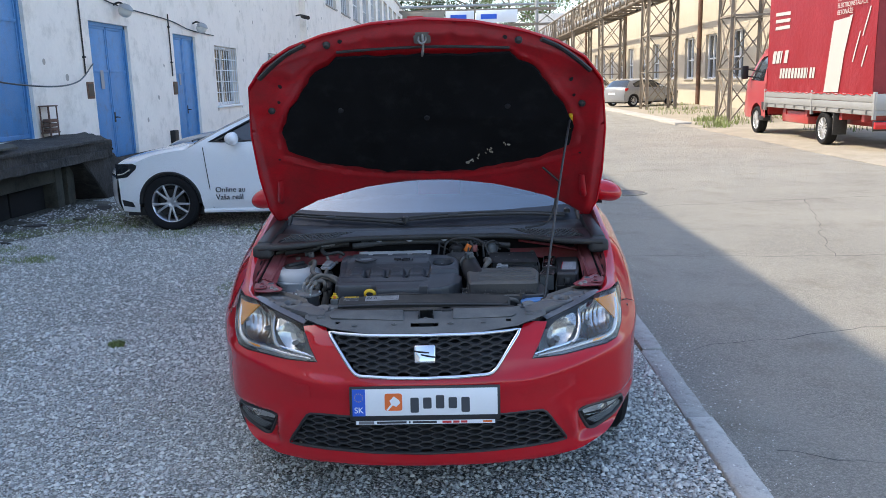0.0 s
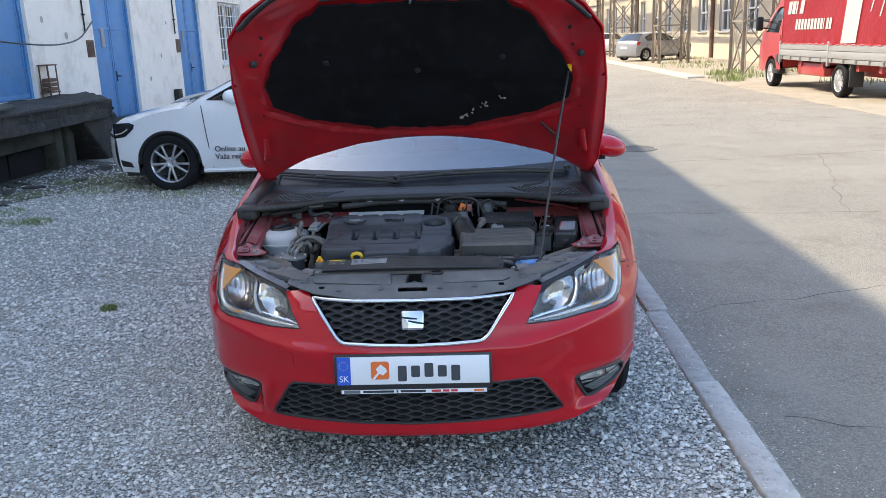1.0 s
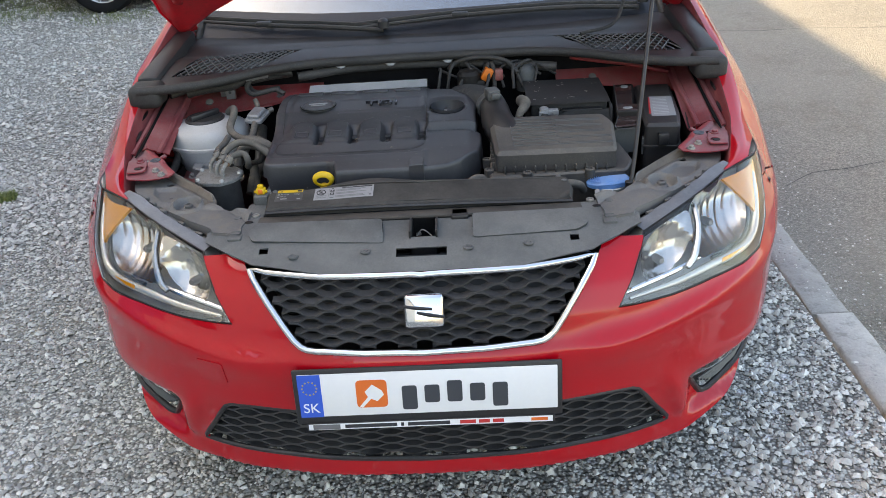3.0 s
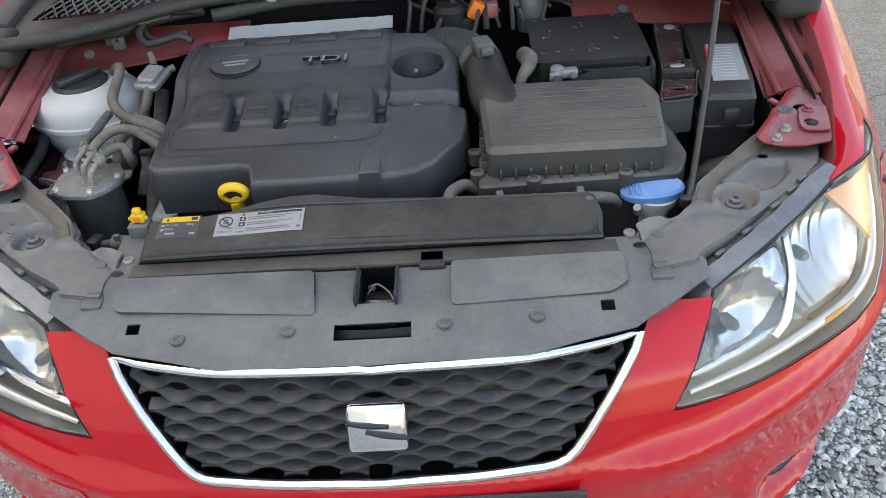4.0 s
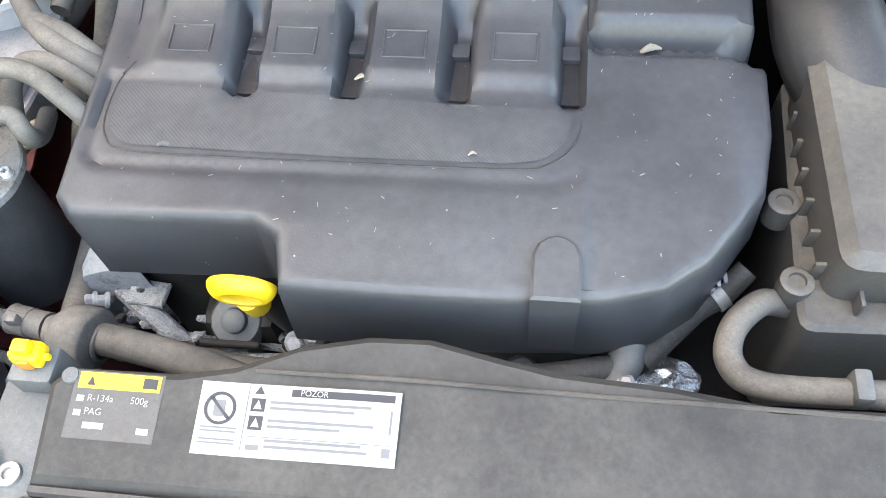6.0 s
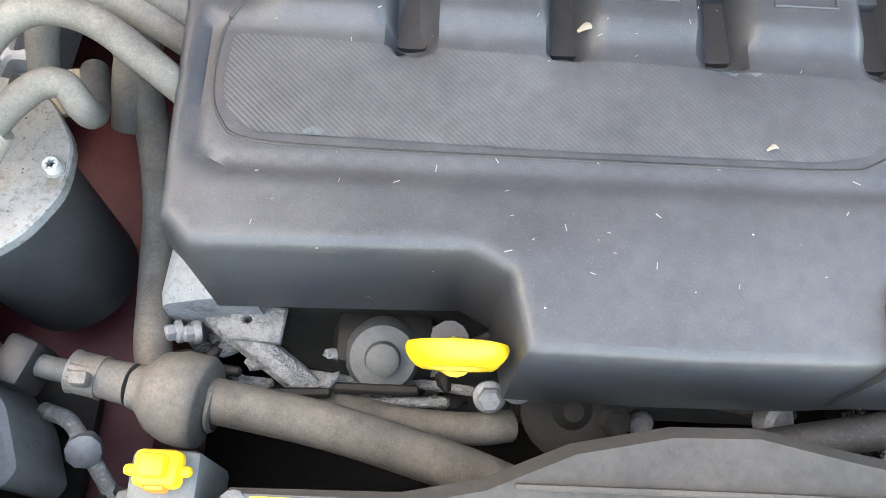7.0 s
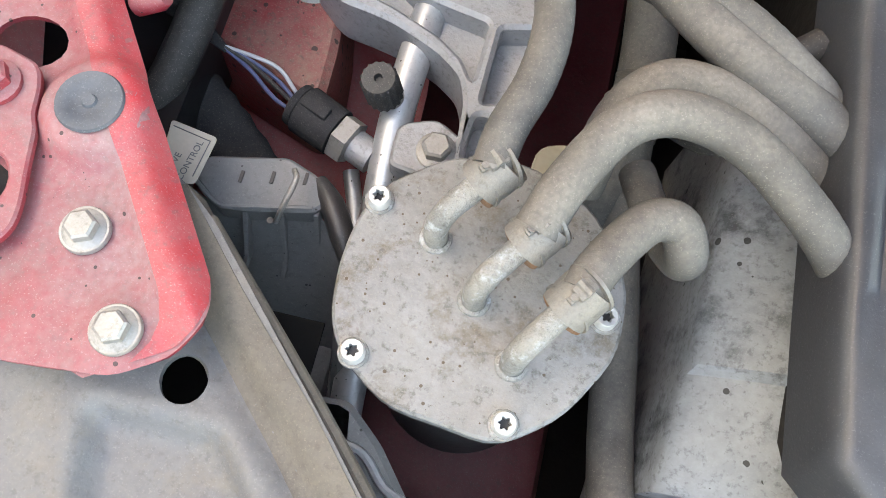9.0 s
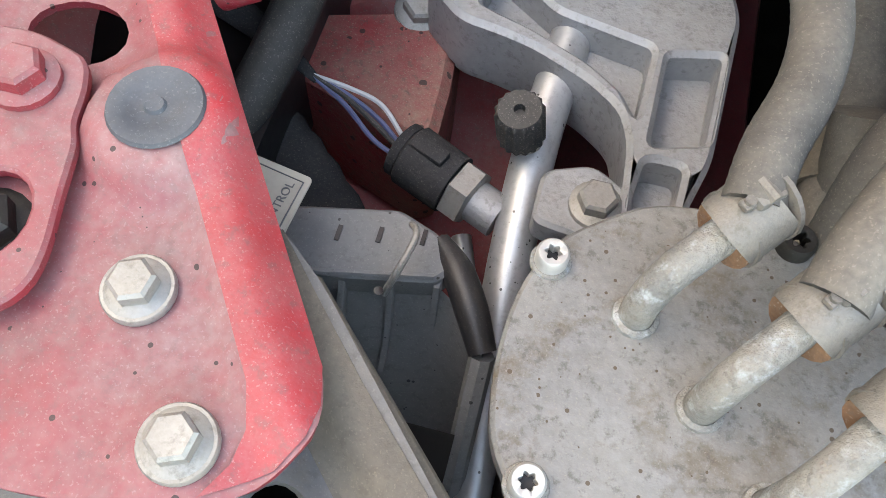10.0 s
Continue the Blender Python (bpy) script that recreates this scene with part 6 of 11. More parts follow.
for x, y in ((-0.255, 0.118), (-0.11, 0.122), (0.095, 0.122), (0.215, 0.126), (-0.16, 0.19)):
    part("fixing", lathe([(0.0105, 0), (0.010, 0.0018), (0.005, 0.0022), (0.0045, 0.001), (0, 0.001)], 16, Matrix.Translation((x, y, slam_z(x, y) + 0.0005))), M["grey_plastic"], slam)

# ---- front air guide with its labels ----
guide_out = [(-0.334, 0.254), (0.318, 0.256), (0.324, 0.30), (0.318, 0.338), (0.305, 0.344), (0.12, 0.337), (0.06, 0.345), (-0.01, 0.349), (-0.05, 0.356), (-0.09, 0.364), (-0.13, 0.363), (-0.175, 0.354), (-0.215, 0.337), (-0.25, 0.330), (-0.325, 0.329), (-0.337, 0.318)]


def guide_rise(x, y):
    return -0.16 * max(0.0, 0.335 - y) - 0.006 * smooth01(0.1, 0.32, x) + 0.004 * math.exp(-((x + 0.11) / 0.07) ** 2)


guide = part("air_guide", slab(dense(guide_out, 0.03), 0.70, 0.772, 0.006, rise=guide_rise), M["guide"], car, "long black dusty plastic air guide with stickers")


def on_guide(x0, y0, x1, y1, name, mat, lift, label=""):
    return part(name, panel([(x0, y0), (x1, y0), (x1, y1), (x0, y1)], (), lambda x, y: Vector((x, y, 0.772 + guide_rise(x, y) + lift)), 0.02), mat, guide, label)


on_guide(-0.233, 0.280, -0.104, 0.325, "warning_label", M["paper"], 0.0006, "white warning sticker with small print")
LX, LY, LW, LH = -0.233, 0.280, 0.129, 0.045


def on_label(u0, v0, u1, v1, name, mat, lift=0.0010):
    return on_guide(LX + u0 * LW, LY + v0 * LH, LX + u1 * LW, LY + v1 * LH, name, mat, lift)


on_label(0.46, 0.85, 0.97, 0.95, "dark_bar", M["ink"])
g_m = Matrix.Translation((LX + 0.70 * LW, LY + 0.90 * LH, 0.772 + guide_rise(-0.155, 0.3205) + 0.0012)) @ Matrix.Rotation(radians(9), 4, "X")
lettering("POZOR     WARNING", 0.0052, g_m, M["paper"], guide, depth=0.0001)
for k, v in enumerate((0.74, 0.66, 0.49, 0.41, 0.22, 0.14)):
    on_label(0.36, v, 0.36 + (0.50, 0.42, 0.52, 0.36, 0.47, 0.50)[k], v + 0.035, "print_line", M["ink_grey"])
for v in (0.36, 0.31, 0.20, 0.15):
    on_label(0.03, v, 0.21, v + 0.02, "print_line", M["ink_grey"])
on_label(0.243, 0.04, 0.247, 0.96, "print_line", M["ink_grey"])
on_label(0.26, 0.275, 0.97, 0.283, "print_line", M["ink_grey"])
for v0, v1 in ((0.62, 0.80), (0.37, 0.56)):
    on_label(0.265, v0, 0.335, v1, "pictogram", M["ink"])
    u, v = 0.30, (v0 + v1) / 2
    part("pictogram_mark", panel([(LX + (u - 0.022) * LW, LY + (v - 0.06) * LH), (LX + (u + 0.022) * LW, LY + (v - 0.06) * LH), (LX + u * LW, LY + (v + 0.07) * LH)], (), lambda x, y: Vector((x, y, 0.772 + guide_rise(x, y) + 0.0014)), 0.02), M["paper"], guide)
on_label(0.27, 0.10, 0.335, 0.17, "pictogram", M["ink_grey"])
on_label(0.93, 0.12, 0.97, 0.24, "pictogram", M["ink_grey"])
on_label(0.955, 0.42, 0.965, 0.74, "print_line", M["ink_grey"])
part("triangle", panel([(LX + 0.275 * LW, LY + 0.86 * LH), (LX + 0.325 * LW, LY + 0.86 * LH), (LX + 0.30 * LW, LY + 0.97 * LH)], (), lambda x, y: Vector((x, y, 0.772 + guide_rise(x, y) + 0.0012)), 0.01), M["ink"], guide)
gm2 = Matrix.Translation((-0.2185, 0.3085, 0.772 + guide_rise(-0.2185, 0.3085) + 0.0008)) @ Matrix.Rotation(radians(9), 4, "X")
part("ring_sign", lathe([(0.0085, 0), (0.0085, 0.0006), (0.0103, 0.0006), (0.0103, 0)], 28, gm2), M["ink"], guide)
part("ring_bar", box((-0.009, -0.0009, 0), (0.009, 0.0009, 0.0006)), M["ink"], guide, m=gm2 @ Matrix.Rotation(radians(-45), 4, "Z"))
part("ring_mark", box((-0.004, -0.005, 0), (0.003, 0.005, 0.0004), 0.0), M["ink_grey"], guide, m=gm2)
on_guide(-0.318, 0.283, -0.258, 0.326, "refrigerant_label", M["filter"], 0.0005, "black sticker with a yellow warning band")
on_guide(-0.315, 0.3145, -0.260, 0.325, "yellow_band", M["yellow"], 0.0010)
on_guide(-0.2715, 0.3165, -0.262, 0.323, "dark_bar", M["ink"], 0.0014)
gm3 = Matrix.Translation((0, 0, 0.0012)) @ Matrix.Rotation(radians(0), 4, "X")


def on_guide_m(x, y):
    return Matrix.Translation((x, y, 0.772 + guide_rise(x, y) + 0.0010)) @ Matrix.Rotation(radians(9), 4, "X")


lettering("R-134a", 0.0062, on_guide_m(-0.298, 0.3085), M["paper"], guide, depth=0.0001)
lettering("500g", 0.0062, on_guide_m(-0.272, 0.3085), M["paper"], guide, depth=0.0001)
lettering("PAG", 0.0062, on_guide_m(-0.301, 0.300), M["paper"], guide, depth=0.0001)
for x0, y0, x1 in ((-0.314, 0.297, -0.309), (-0.314, 0.306, -0.309), (-0.306, 0.2895, -0.292), (-0.270, 0.288, -0.262)):
    on_guide(x0, y0, x1, y0 + 0.004, "print_line", M["paper"], 0.0009)
gw = [(-0.309, 0.3165), (-0.3035, 0.3165), (-0.30625, 0.3225)]
part("triangle", panel(gw, (), lambda x, y: Vector((x, y, 0.772 + guide_rise(x, y) + 0.0014)), 0.01), M["ink"], guide)
for x in (-0.322, 0.308):
    part("fixing", lathe([(0.006, 0), (0.0055, 0.0015), (0.003, 0.002), (0, 0.0015)], 12, Matrix.Translation((x, 0.322, 0.772 + guide_rise(x, 0.322)))), M["grey_plastic"], guide)
part("guide_ridge", tube([(x, 0.3335, 0.772 + guide_rise(x, 0.3335) + 0.0002) for x in (-0.20, -0.1, 0.0, 0.1, 0.2, 0.30)], 0.0016, n=6, steps=3), M["brown_dark"], guide)
part("guide_lip", tube([(-0.333, 0.252, 0.752), (-0.15, 0.250, 0.756), (0.1, 0.250, 0.754), (0.318, 0.252, 0.748)], 0.004, n=6, steps=4), M["black"], guide)

# ---- engine cover ----
EC = [(-0.200, 0.432), (-0.192, 0.397), (-0.12, 0.396), (-0.047, 0.397), (0.018, 0.402), (0.055, 0.412), (0.082, 0.432), (0.103, 0.46), (0.122, 0.49), (0.131, 0.54), (0.132, 0.600), (0.121, 0.612), (0.121, 0.70), (0.125, 0.765), (0.112, 0.800), (0.085, 0.835), (0.004, 0.852), (0.002, 0.888), (-0.18, 0.888), (-0.350, 0.882), (-0.366, 0.868), (-0.380, 0.80), (-0.377, 0.70), (-0.371, 0.60), (-0.368, 0.50), (-0.366, 0.452), (-0.354, 0.441), (-0.222, 0.444)]
FINGERS = ((-0.334, -0.272), (-0.252, -0.187), (-0.164, -0.104), (-0.082, -0.018))


def plate_edge(x, y):
    """Signed distance from the rounded line round the front plate, inside negative."""
    dx, dy = abs(x + 0.179) - 0.162, abs(y - 0.545) - 0.048
    return math.hypot(max(dx, 0), max(dy, 0)) + min(max(dx, dy), 0) - 0.020 if y < 0.56 else max(0.02, abs(x + 0.179))


def ec_z(x, y):
    """Height of the engine cover: low front plate, four fingers with gaps between them, raised rear plateau with the filler well."""
    z = float(np.interp(y, (0.40, 0.44, 0.56, 0.62, 0.66, 0.70, 0.76, 0.84, 0.89), (0.783, 0.788, 0.794, 0.797, 0.806, 0.824, 0.829, 0.826, 0.814)))
    if x > 0.004:
        z = float(np.interp(y, (0.40, 0.50, 0.598, 0.604, 0.614, 0.622, 0.76, 0.85), (0.781, 0.788, 0.792, 0.780, 0.780, 0.806, 0.822, 0.820)))
        z -= 0.010 * smooth01(0.10, 0.135, x)
    else:
        for a, b in FINGERS:
            c, hw = (a + b) / 2, (b - a) / 2
            arch_y = 0.655 - 0.022 * ((x - c) / hw) ** 2
            fx = smooth01(hw + 0.004, hw - 0.006, abs(x - c))
            z += 0.004 * fx * smooth01(0.563, 0.567, y) * smooth01(arch_y + 0.004, arch_y - 0.005, y) + 0.009 * fx * smooth01(0.585, 0.65, y) * smooth01(arch_y + 0.004, arch_y - 0.006, y)
        for c in (-0.257, -0.175, -0.093, -0.008):
            z -= 0.015 * smooth01(0.0115, 0.0075, abs(x - c)) * smooth01(0.545, 0.554, y) * smooth01(0.650, 0.622, y)
            z -= 0.003 * smooth01(0.016, 0.008, abs(x - c)) * smooth01(0.530, 0.553, y) * smooth01(0.66, 0.61, y)
        # line round the front plate
        z -= 0.0030 * math.exp(-((plate_edge(x, y)) / 0.0034) ** 2) + 0.0022 * smooth01(0.003, -0.003, plate_edge(x, y)) * smooth01(0.60, 0.56, y)
        # shallow field behind the badge
        z -= 0.003 * smooth01(0.690, 0.694, y) * smooth01(0.768, 0.764, y) * smooth01(-0.232, -0.225, x) * smooth01(-0.006, -0.012, x)
        z -= 0.004 * math.exp(-((x + 0.352) / 0.003) ** 2) * smooth01(0.56, 0.6, y)
    z -= 0.005 * math.exp(-((x - 0.0035) / 0.0022) ** 2) * smooth01(0.60, 0.63, y)
    d = math.hypot((x - 0.056), (y - 0.718))
    z -= 0.006 * smooth01(0.056, 0.044, d)
    return z


well = [(0.056 + 0.044 * math.cos(math.radians(a)), 0.718 + 0.044 * math.sin(math.radians(a))) for a in range(0, 360, 12)]
top = panel(EC, [well], lambda x, y: Vector((x, y, ec_z(x, y))), 0.0056)
bm_e = top


def skirt(bm, loop, zf, steps):
    """Rolls an outline outwards and down in steps of (out, down)."""
    rings = [[bm.verts.new((x, y, zf(x, y))) for x, y in loop]]
    for out, down in steps:
        rings.append([bm.verts.new((q[0], q[1], zf(*p) - (down(*p) if callable(down) else down))) for p, q in zip(loop, shrink(loop, -out))])
    for A, B in zip(rings, rings[1:]):
        for k in range(len(loop)):
            bm.faces.new((A[k], A[(k + 1) % len(loop)], B[(k + 1) % len(loop)], B[k]))
    return bm


skirt(bm_e, dense(EC, 0.0056), ec_z, [(0.0030, 0.0010), (0.0052, 0.0040), (0.0066, 0.010), (0.0085, lambda x, y: 0.055 if y < 0.46 and x > -0.36 else (0.026 if x < -0.34 else 0.045)), (0.0092, lambda x, y: 0.080 if y < 0.46 and x > -0.36 else (0.034 if x < -0.34 else 0.06))])
bmesh.ops.remove_doubles(bm_e, verts=bm_e.verts, dist=0.0001)
ecov = part("engine_cover", bm_e, M["cover"], car, "dark grey plastic engine cover, dusty with pale specks", smooth=50)
part("filler_well", lathe([(0.0445, 0.0), (0.043, -0.012), (0.036, -0.034), (0.030, -0.040), (0, -0.040)], 30, Matrix.Translation((0.056, 0.718, 0.816))), M["cover"], ecov)
part("filler_cap", join(lathe([(0.024, 0), (0.023, 0.012), (0.016, 0.016), (0, 0.016)], 22), box((-0.005, -0.022, 0.014), (0.005, 0.022, 0.028), 0.003)), M["black_clean"], ecov, "black oil filler cap in its well", m=Matrix.Translation((0.060, 0.712, 0.778)) @ Matrix.Rotation(radians(20), 4, "Z"))
part("spring_clip", join(box((-0.004, -0.012, 0), (0.004, 0.006, 0.020), 0.002), box((0.010, -0.010, 0), (0.018, 0.004, 0.014), 0.002)), M["steel"], ecov, "bright metal clip", m=Matrix.Translation((0.052, 0.700, 0.790)))
bad_m = Matrix.Translation((-0.277, 0.728, 0.8295))
badge = part("badge", lathe([(0, 0.0008), (0.036, 0.0008), (0.038, 0.003), (0.041, 0.003), (0.043, 0.0005), (0.043, -0.004)], 40), M["cover"], ecov, "round moulded badge with silver bars", m=bad_m @ Matrix.Diagonal((1.05, 0.98, 1, 1)))
for k, (y, w) in enumerate(((0.009, 0.024), (-0.004, 0.019))):
    part("badge_bar", box((-w, y - 0.003, 0.0008), (w, y + 0.0025, 0.0034), 0.001), M["alu"], badge, m=bad_m @ Matrix.Rotation(radians(6), 4, "Z"))
lettering("TDI", 0.040, Matrix.Translation((-0.112, 0.727, 0.8275)) @ Matrix.Diagonal((1.35, 0.85, 1, 1)), M["dark_chrome"], ecov, depth=0.0035)
for k in range(4):
    x0 = -0.345 + 0.0875 * k
    part("rear_rib", box((x0, 0.818, 0.822), (x0 + 0.068, 0.838, 0.8315), 0.003), M["cover"], ecov)
for a, b in FINGERS[:]:
    c = (a + b) / 2
    fr = slab([(c - 0.017, 0.580), (c + 0.017, 0.580), (c + 0.017, 0.606), (c - 0.017, 0.606)], -0.002, 0.0012, 0.0005, holes=[[(c - 0.0155, 0.5815), (c + 0.0155, 0.5815), (c + 0.0155, 0.6045), (c - 0.0155, 0.6045)]], rise=lambda x, y: ec_z(x, y))
    for v in fr.verts:
        if v.co.z < 0.1:
            v.co.z += ec_z(v.co.x, v.co.y)
    part("finger_frame", fr, M["cover"], ecov)
boss = bevel_all(slab([(-0.0295, 0.388), (-0.0295, 0.420), (-0.026, 0.429), (-0.0195, 0.434), (-0.0135, 0.4355), (-0.0075, 0.434), (-0.001, 0.429), (0.0025, 0.420), (0.0025, 0.388)], 0.715, 0.7925, 0.002), 0.001, 1)
for v in boss.verts:
    v.co.z -= 0.10 * max(0.0, 0.405 - v.co.y) if v.co.z > 0.75 else 0.0
part("boss", boss, M["cover"], ecov, "rounded fixing boss")
# shut lines and the dark slots between the fingers
def on_cover(pts, r, n=26):
    line = catmull([(x, y, 0) for x, y in pts], n)
    return tube([(p.x, p.y, ec_z(p.x, p.y) + 0.0004) for p in line], r, n=6, smooth_path=False, flat=0.6)


for pts, r in (([(-0.352, 0.575), (-0.357, 0.66), (-0.364, 0.76), (-0.362, 0.82), (-0.352, 0.852)], 0.0016), ([(-0.344, 0.572), (-0.354, 0.552), (-0.355, 0.520), (-0.349, 0.502), (-0.336, 0.492), (-0.29, 0.489), (-0.17, 0.4885), (-0.05, 0.489), (-0.022, 0.494), (-0.004, 0.512), (0.001, 0.545), (0.000, 0.58)], 0.0012), ([(0.0035, 0.60), (0.0035, 0.70), (0.0035, 0.84)], 0.0014), ([(0.006, 0.6025), (0.06, 0.603), (0.128, 0.6025)], 0.0014)):
    part("shut_line", on_cover(pts, r * 0.7), M["black"], ecov)
for c in (-0.257, -0.175, -0.093, -0.008):
    part("slot", slab(rounded([(c - 0.0085, 0.558), (c + 0.0085, 0.558), (c + 0.0075, 0.622), (c - 0.0075, 0.622)], 0.003), -0.004, 0.0012, 0.0004, rise=lambda x, y: 0.0), M["black"], ecov, m=Matrix.Translation((0, 0, ec_z(c, 0.575))))
    part("slot_step", box((c - 0.007, 0.598, 0.0), (c + 0.007, 0.612, 0.006), 0.001), M["cover"], ecov, m=Matrix.Translation((0, 0, ec_z(c, 0.59))))
part("badge_ring", tube([bad_m @ Vector((0.0455 * math.cos(a), 0.0425 * math.sin(a), -0.0006)) for a in [k * math.pi / 24 for k in range(48)]], 0.0013, n=6, closed=True, smooth_path=False), M["groove"], ecov)
part("heat_foil", panel([(-0.330, 0.896), (0.0, 0.900), (0.0, 0.935), (-0.330, 0.932)], (), lambda x, y: Vector((x, y, 0.812 + 0.3 * (y - 0.896) + 0.0006 * math.sin(x * 130) * math.sin(y * 200))), 0.012, 0.002), M["foil"], car, "bright dimpled heat shield")
M["hatch"] = surf("engine_cover_hatched", (0.040, 0.042, 0.047), 0.40, 0.0, 0.12, 8.0, dust=(0.21, 0.205, 0.20), dust_amount=0.50, grime=0.2, dust_scale=4.0, up=0.85, bump=0.0, specks=0.30)
_nt = M["hatch"].node_tree
_wv = _nt.nodes.new("ShaderNodeTexWave")
_wv.inputs["Scale"].default_value, _wv.inputs["Distortion"].default_value = 190.0, 0.2
_wv.bands_direction = "DIAGONAL"
_bp = _nt.nodes.new("ShaderNodeBump")
_bp.inputs["Strength"].default_value, _bp.inputs["Distance"].default_value = 0.22, 0.0004
_nt.links.new([n for n in _nt.nodes if n.type == "TEX_COORD"][0].outputs["Object"], _wv.inputs["Vector"])
_nt.links.new(_wv.outputs["Fac"], _bp.inputs["Height"])
_nt.links.new(_bp.outputs[0], _nt.nodes["Principled BSDF"].inputs["Normal"])
part("hatched_plate", panel(rounded([(-0.348, 0.552), (-0.350, 0.520), (-0.345, 0.504), (-0.332, 0.4955), (-0.17, 0.4925), (-0.05, 0.4930), (-0.024, 0.498), (-0.010, 0.514), (-0.005, 0.541)], 0.006), (), lambda x, y: Vector((x, y, ec_z(x, y) + 0.0010)), 0.0056), M["hatch"], ecov, "finely hatched front plate", smooth=50)
# leaf scraps and fluff lying on the cover
rl = random.Random(3)
for k in range(290):
    x, y = rl.uniform(-0.33, 0.11), rl.uniform(0.41, 0.86)
    if not inside((x, y), EC) or math.hypot(x - 0.056, y - 0.718) < 0.05:
        continue
    s = rl.uniform(0.0003, 0.0009)
    part("scrap", box((-s * rl.uniform(0.8, 3.6), -s * 0.3, 0), (s * 1.4, s * 0.3, s * 0.4)), M["scrap"], ecov, m=Matrix.Translation((x, y, ec_z(x, y) + 0.0002)) @ Matrix.Rotation(rl.uniform(0, 3), 4, "Z"), smooth=0)
for x, y, s in ((0.052, 0.611, 0.008), (-0.165, 0.566, 0.005), (-0.075, 0.498, 0.003)):
    part("leaf_scrap", tube([(x - s, y - s * 0.3, ec_z(x, y) + 0.003), (x, y + s * 0.2, ec_z(x, y) + 0.005), (x + s, y + s * 0.3, ec_z(x, y) + 0.003)], [s * 0.2, s * 0.5, s * 0.15], n=6, steps=4, flat=0.5), M["sand"], ecov)

# ---- engine block below the cover ----
blk = part("engine_block", bevel_all(box((-0.36, 0.45, 0.35), (0.10, 0.86, 0.715)), 0.02, 2), M["dark"], car, "dark oily engine block")
side_cast = bmesh.new()
rows = []
for y, xl, dz in ((0.66, -0.383, 0.0), (0.62, -0.385, 0.0), (0.585, -0.388, 0.001), (0.545, -0.391, 0.001), (0.512, -0.393, 0.0), (0.498, -0.3935, 0.0), (0.494, -0.396, -0.006), (0.468, -0.398, -0.008), (0.448, -0.400, -0.010), (0.441, -0.400, -0.016)):
    rows.append([side_cast.verts.new((x, y, z + dz)) for x, z in ((xl - 0.006, 0.560), (xl - 0.002, 0.640), (xl, 0.688), (xl + 0.0025, 0.6935), (xl + 0.008, 0.697), (xl + 0.026, 0.7055), (-0.342, 0.716))])
rows.append([side_cast.verts.new((v.co.x + 0.004, 0.440, v.co.z - 0.10)) for v in rows[-1]])
for a, b in zip(rows, rows[1:]):
    for k in range(6):
        side_cast.faces.new((a[k], a[k + 1], b[k + 1], b[k]))
M["pale_cast"] = surf("pale_cast_metal", (0.30, 0.325, 0.34), 0.6, 0.2, 0.3, 18.0, dust=(0.26, 0.272, 0.27), dust_amount=0.75, grime=0.5, pits=0.05, pit_scale=170.0, dust_scale=24.0, up=0.85, stain=(0.035, 0.04, 0.042), stain_amount=0.85, bump=0.5, bump_scale=200, deep=0.001)
part("side_casting", side_cast, M["pale_cast"], blk, "pale grey cast timing cover")
rb = random.Random(21)
for k in range(46):
    x, y, z = -0.40 + 0.20 * rb.random(), 0.402 + 0.04 * rb.random(), 0.60 + 0.05 * rb.random()
    s = rb.uniform(0.0035, 0.0085)
    lb = bmesh.new()
    bmesh.ops.create_icosphere(lb, subdivisions=2, radius=1.0)
    for v in lb.verts:
        v.co = Vector((v.co.x * s * 1.5, v.co.y * s * 0.9, v.co.z * s)) * (1 + 0.45 * noise.noise(v.co * 1.7 + Vector((k * 3.1, 0, 0))))
    part("casting_lump", lb, M["corroded"] if rb.random() < 0.7 else M["dark"], blk, m=Matrix.Translation((x, y, z)) @ Matrix.Rotation(rb.uniform(-1, 1), 4, "Z"), smooth=25)
for k in range(9):
    x0 = -0.405 + 0.018 * k
    zz = 0.655 - 0.012 * (k % 3)
    part("casting_layer", box((x0, 0.412 - 0.006 * (k % 4), zz - 0.010), (x0 + 0.052, 0.418 - 0.006 * (k % 4), zz - 0.004), 0.0015, 1), M["corroded" if k % 3 else "dark"], blk, m=Matrix.Translation((x0, 0.42, zz)) @ Matrix.Rotation(-0.10 + 0.05 * (k % 4), 4, "Z") @ Matrix.Translation((-x0, -0.42, -zz)))
for k in range(9):
    x, y, z = -0.18 + 0.26 * rb.random(), 0.388 + 0.03 * rb.random(), 0.615 + 0.05 * rb.random()
    s = rb.uniform(0.006, 0.013)
    part("front_fitting", lathe([(s, 0), (s, s * 0.8), (s * 0.7, s * 1.1), (s * 0.3, s * 1.1), (0, s * 0.9)], 12, P3((x, y, z), (rb.uniform(-0.5, 0.5), -0.5, 0.8))), M["dark"] if rb.random() < 0.8 else M["alu"], blk)
plate_b = part("bracket", slab([(-0.361, 0.426), (-0.329, 0.424), (-0.327, 0.446), (-0.360, 0.449)], 0.662, 0.667, 0.001, holes=[[(-0.350 + 0.0028 * math.cos(a), 0.438 + 0.0028 * math.sin(a)) for a in [k * 0.6283 for k in range(10)]]]), M["corroded"], blk, "pale grey metal bracket with a hole", smooth=20)
part("bracket_arm", tube([(-0.375, 0.446, 0.65), (-0.35, 0.428, 0.655), (-0.325, 0.412, 0.645), (-0.31, 0.402, 0.635)], 0.009, n=8, steps=4), M["corroded"], blk)
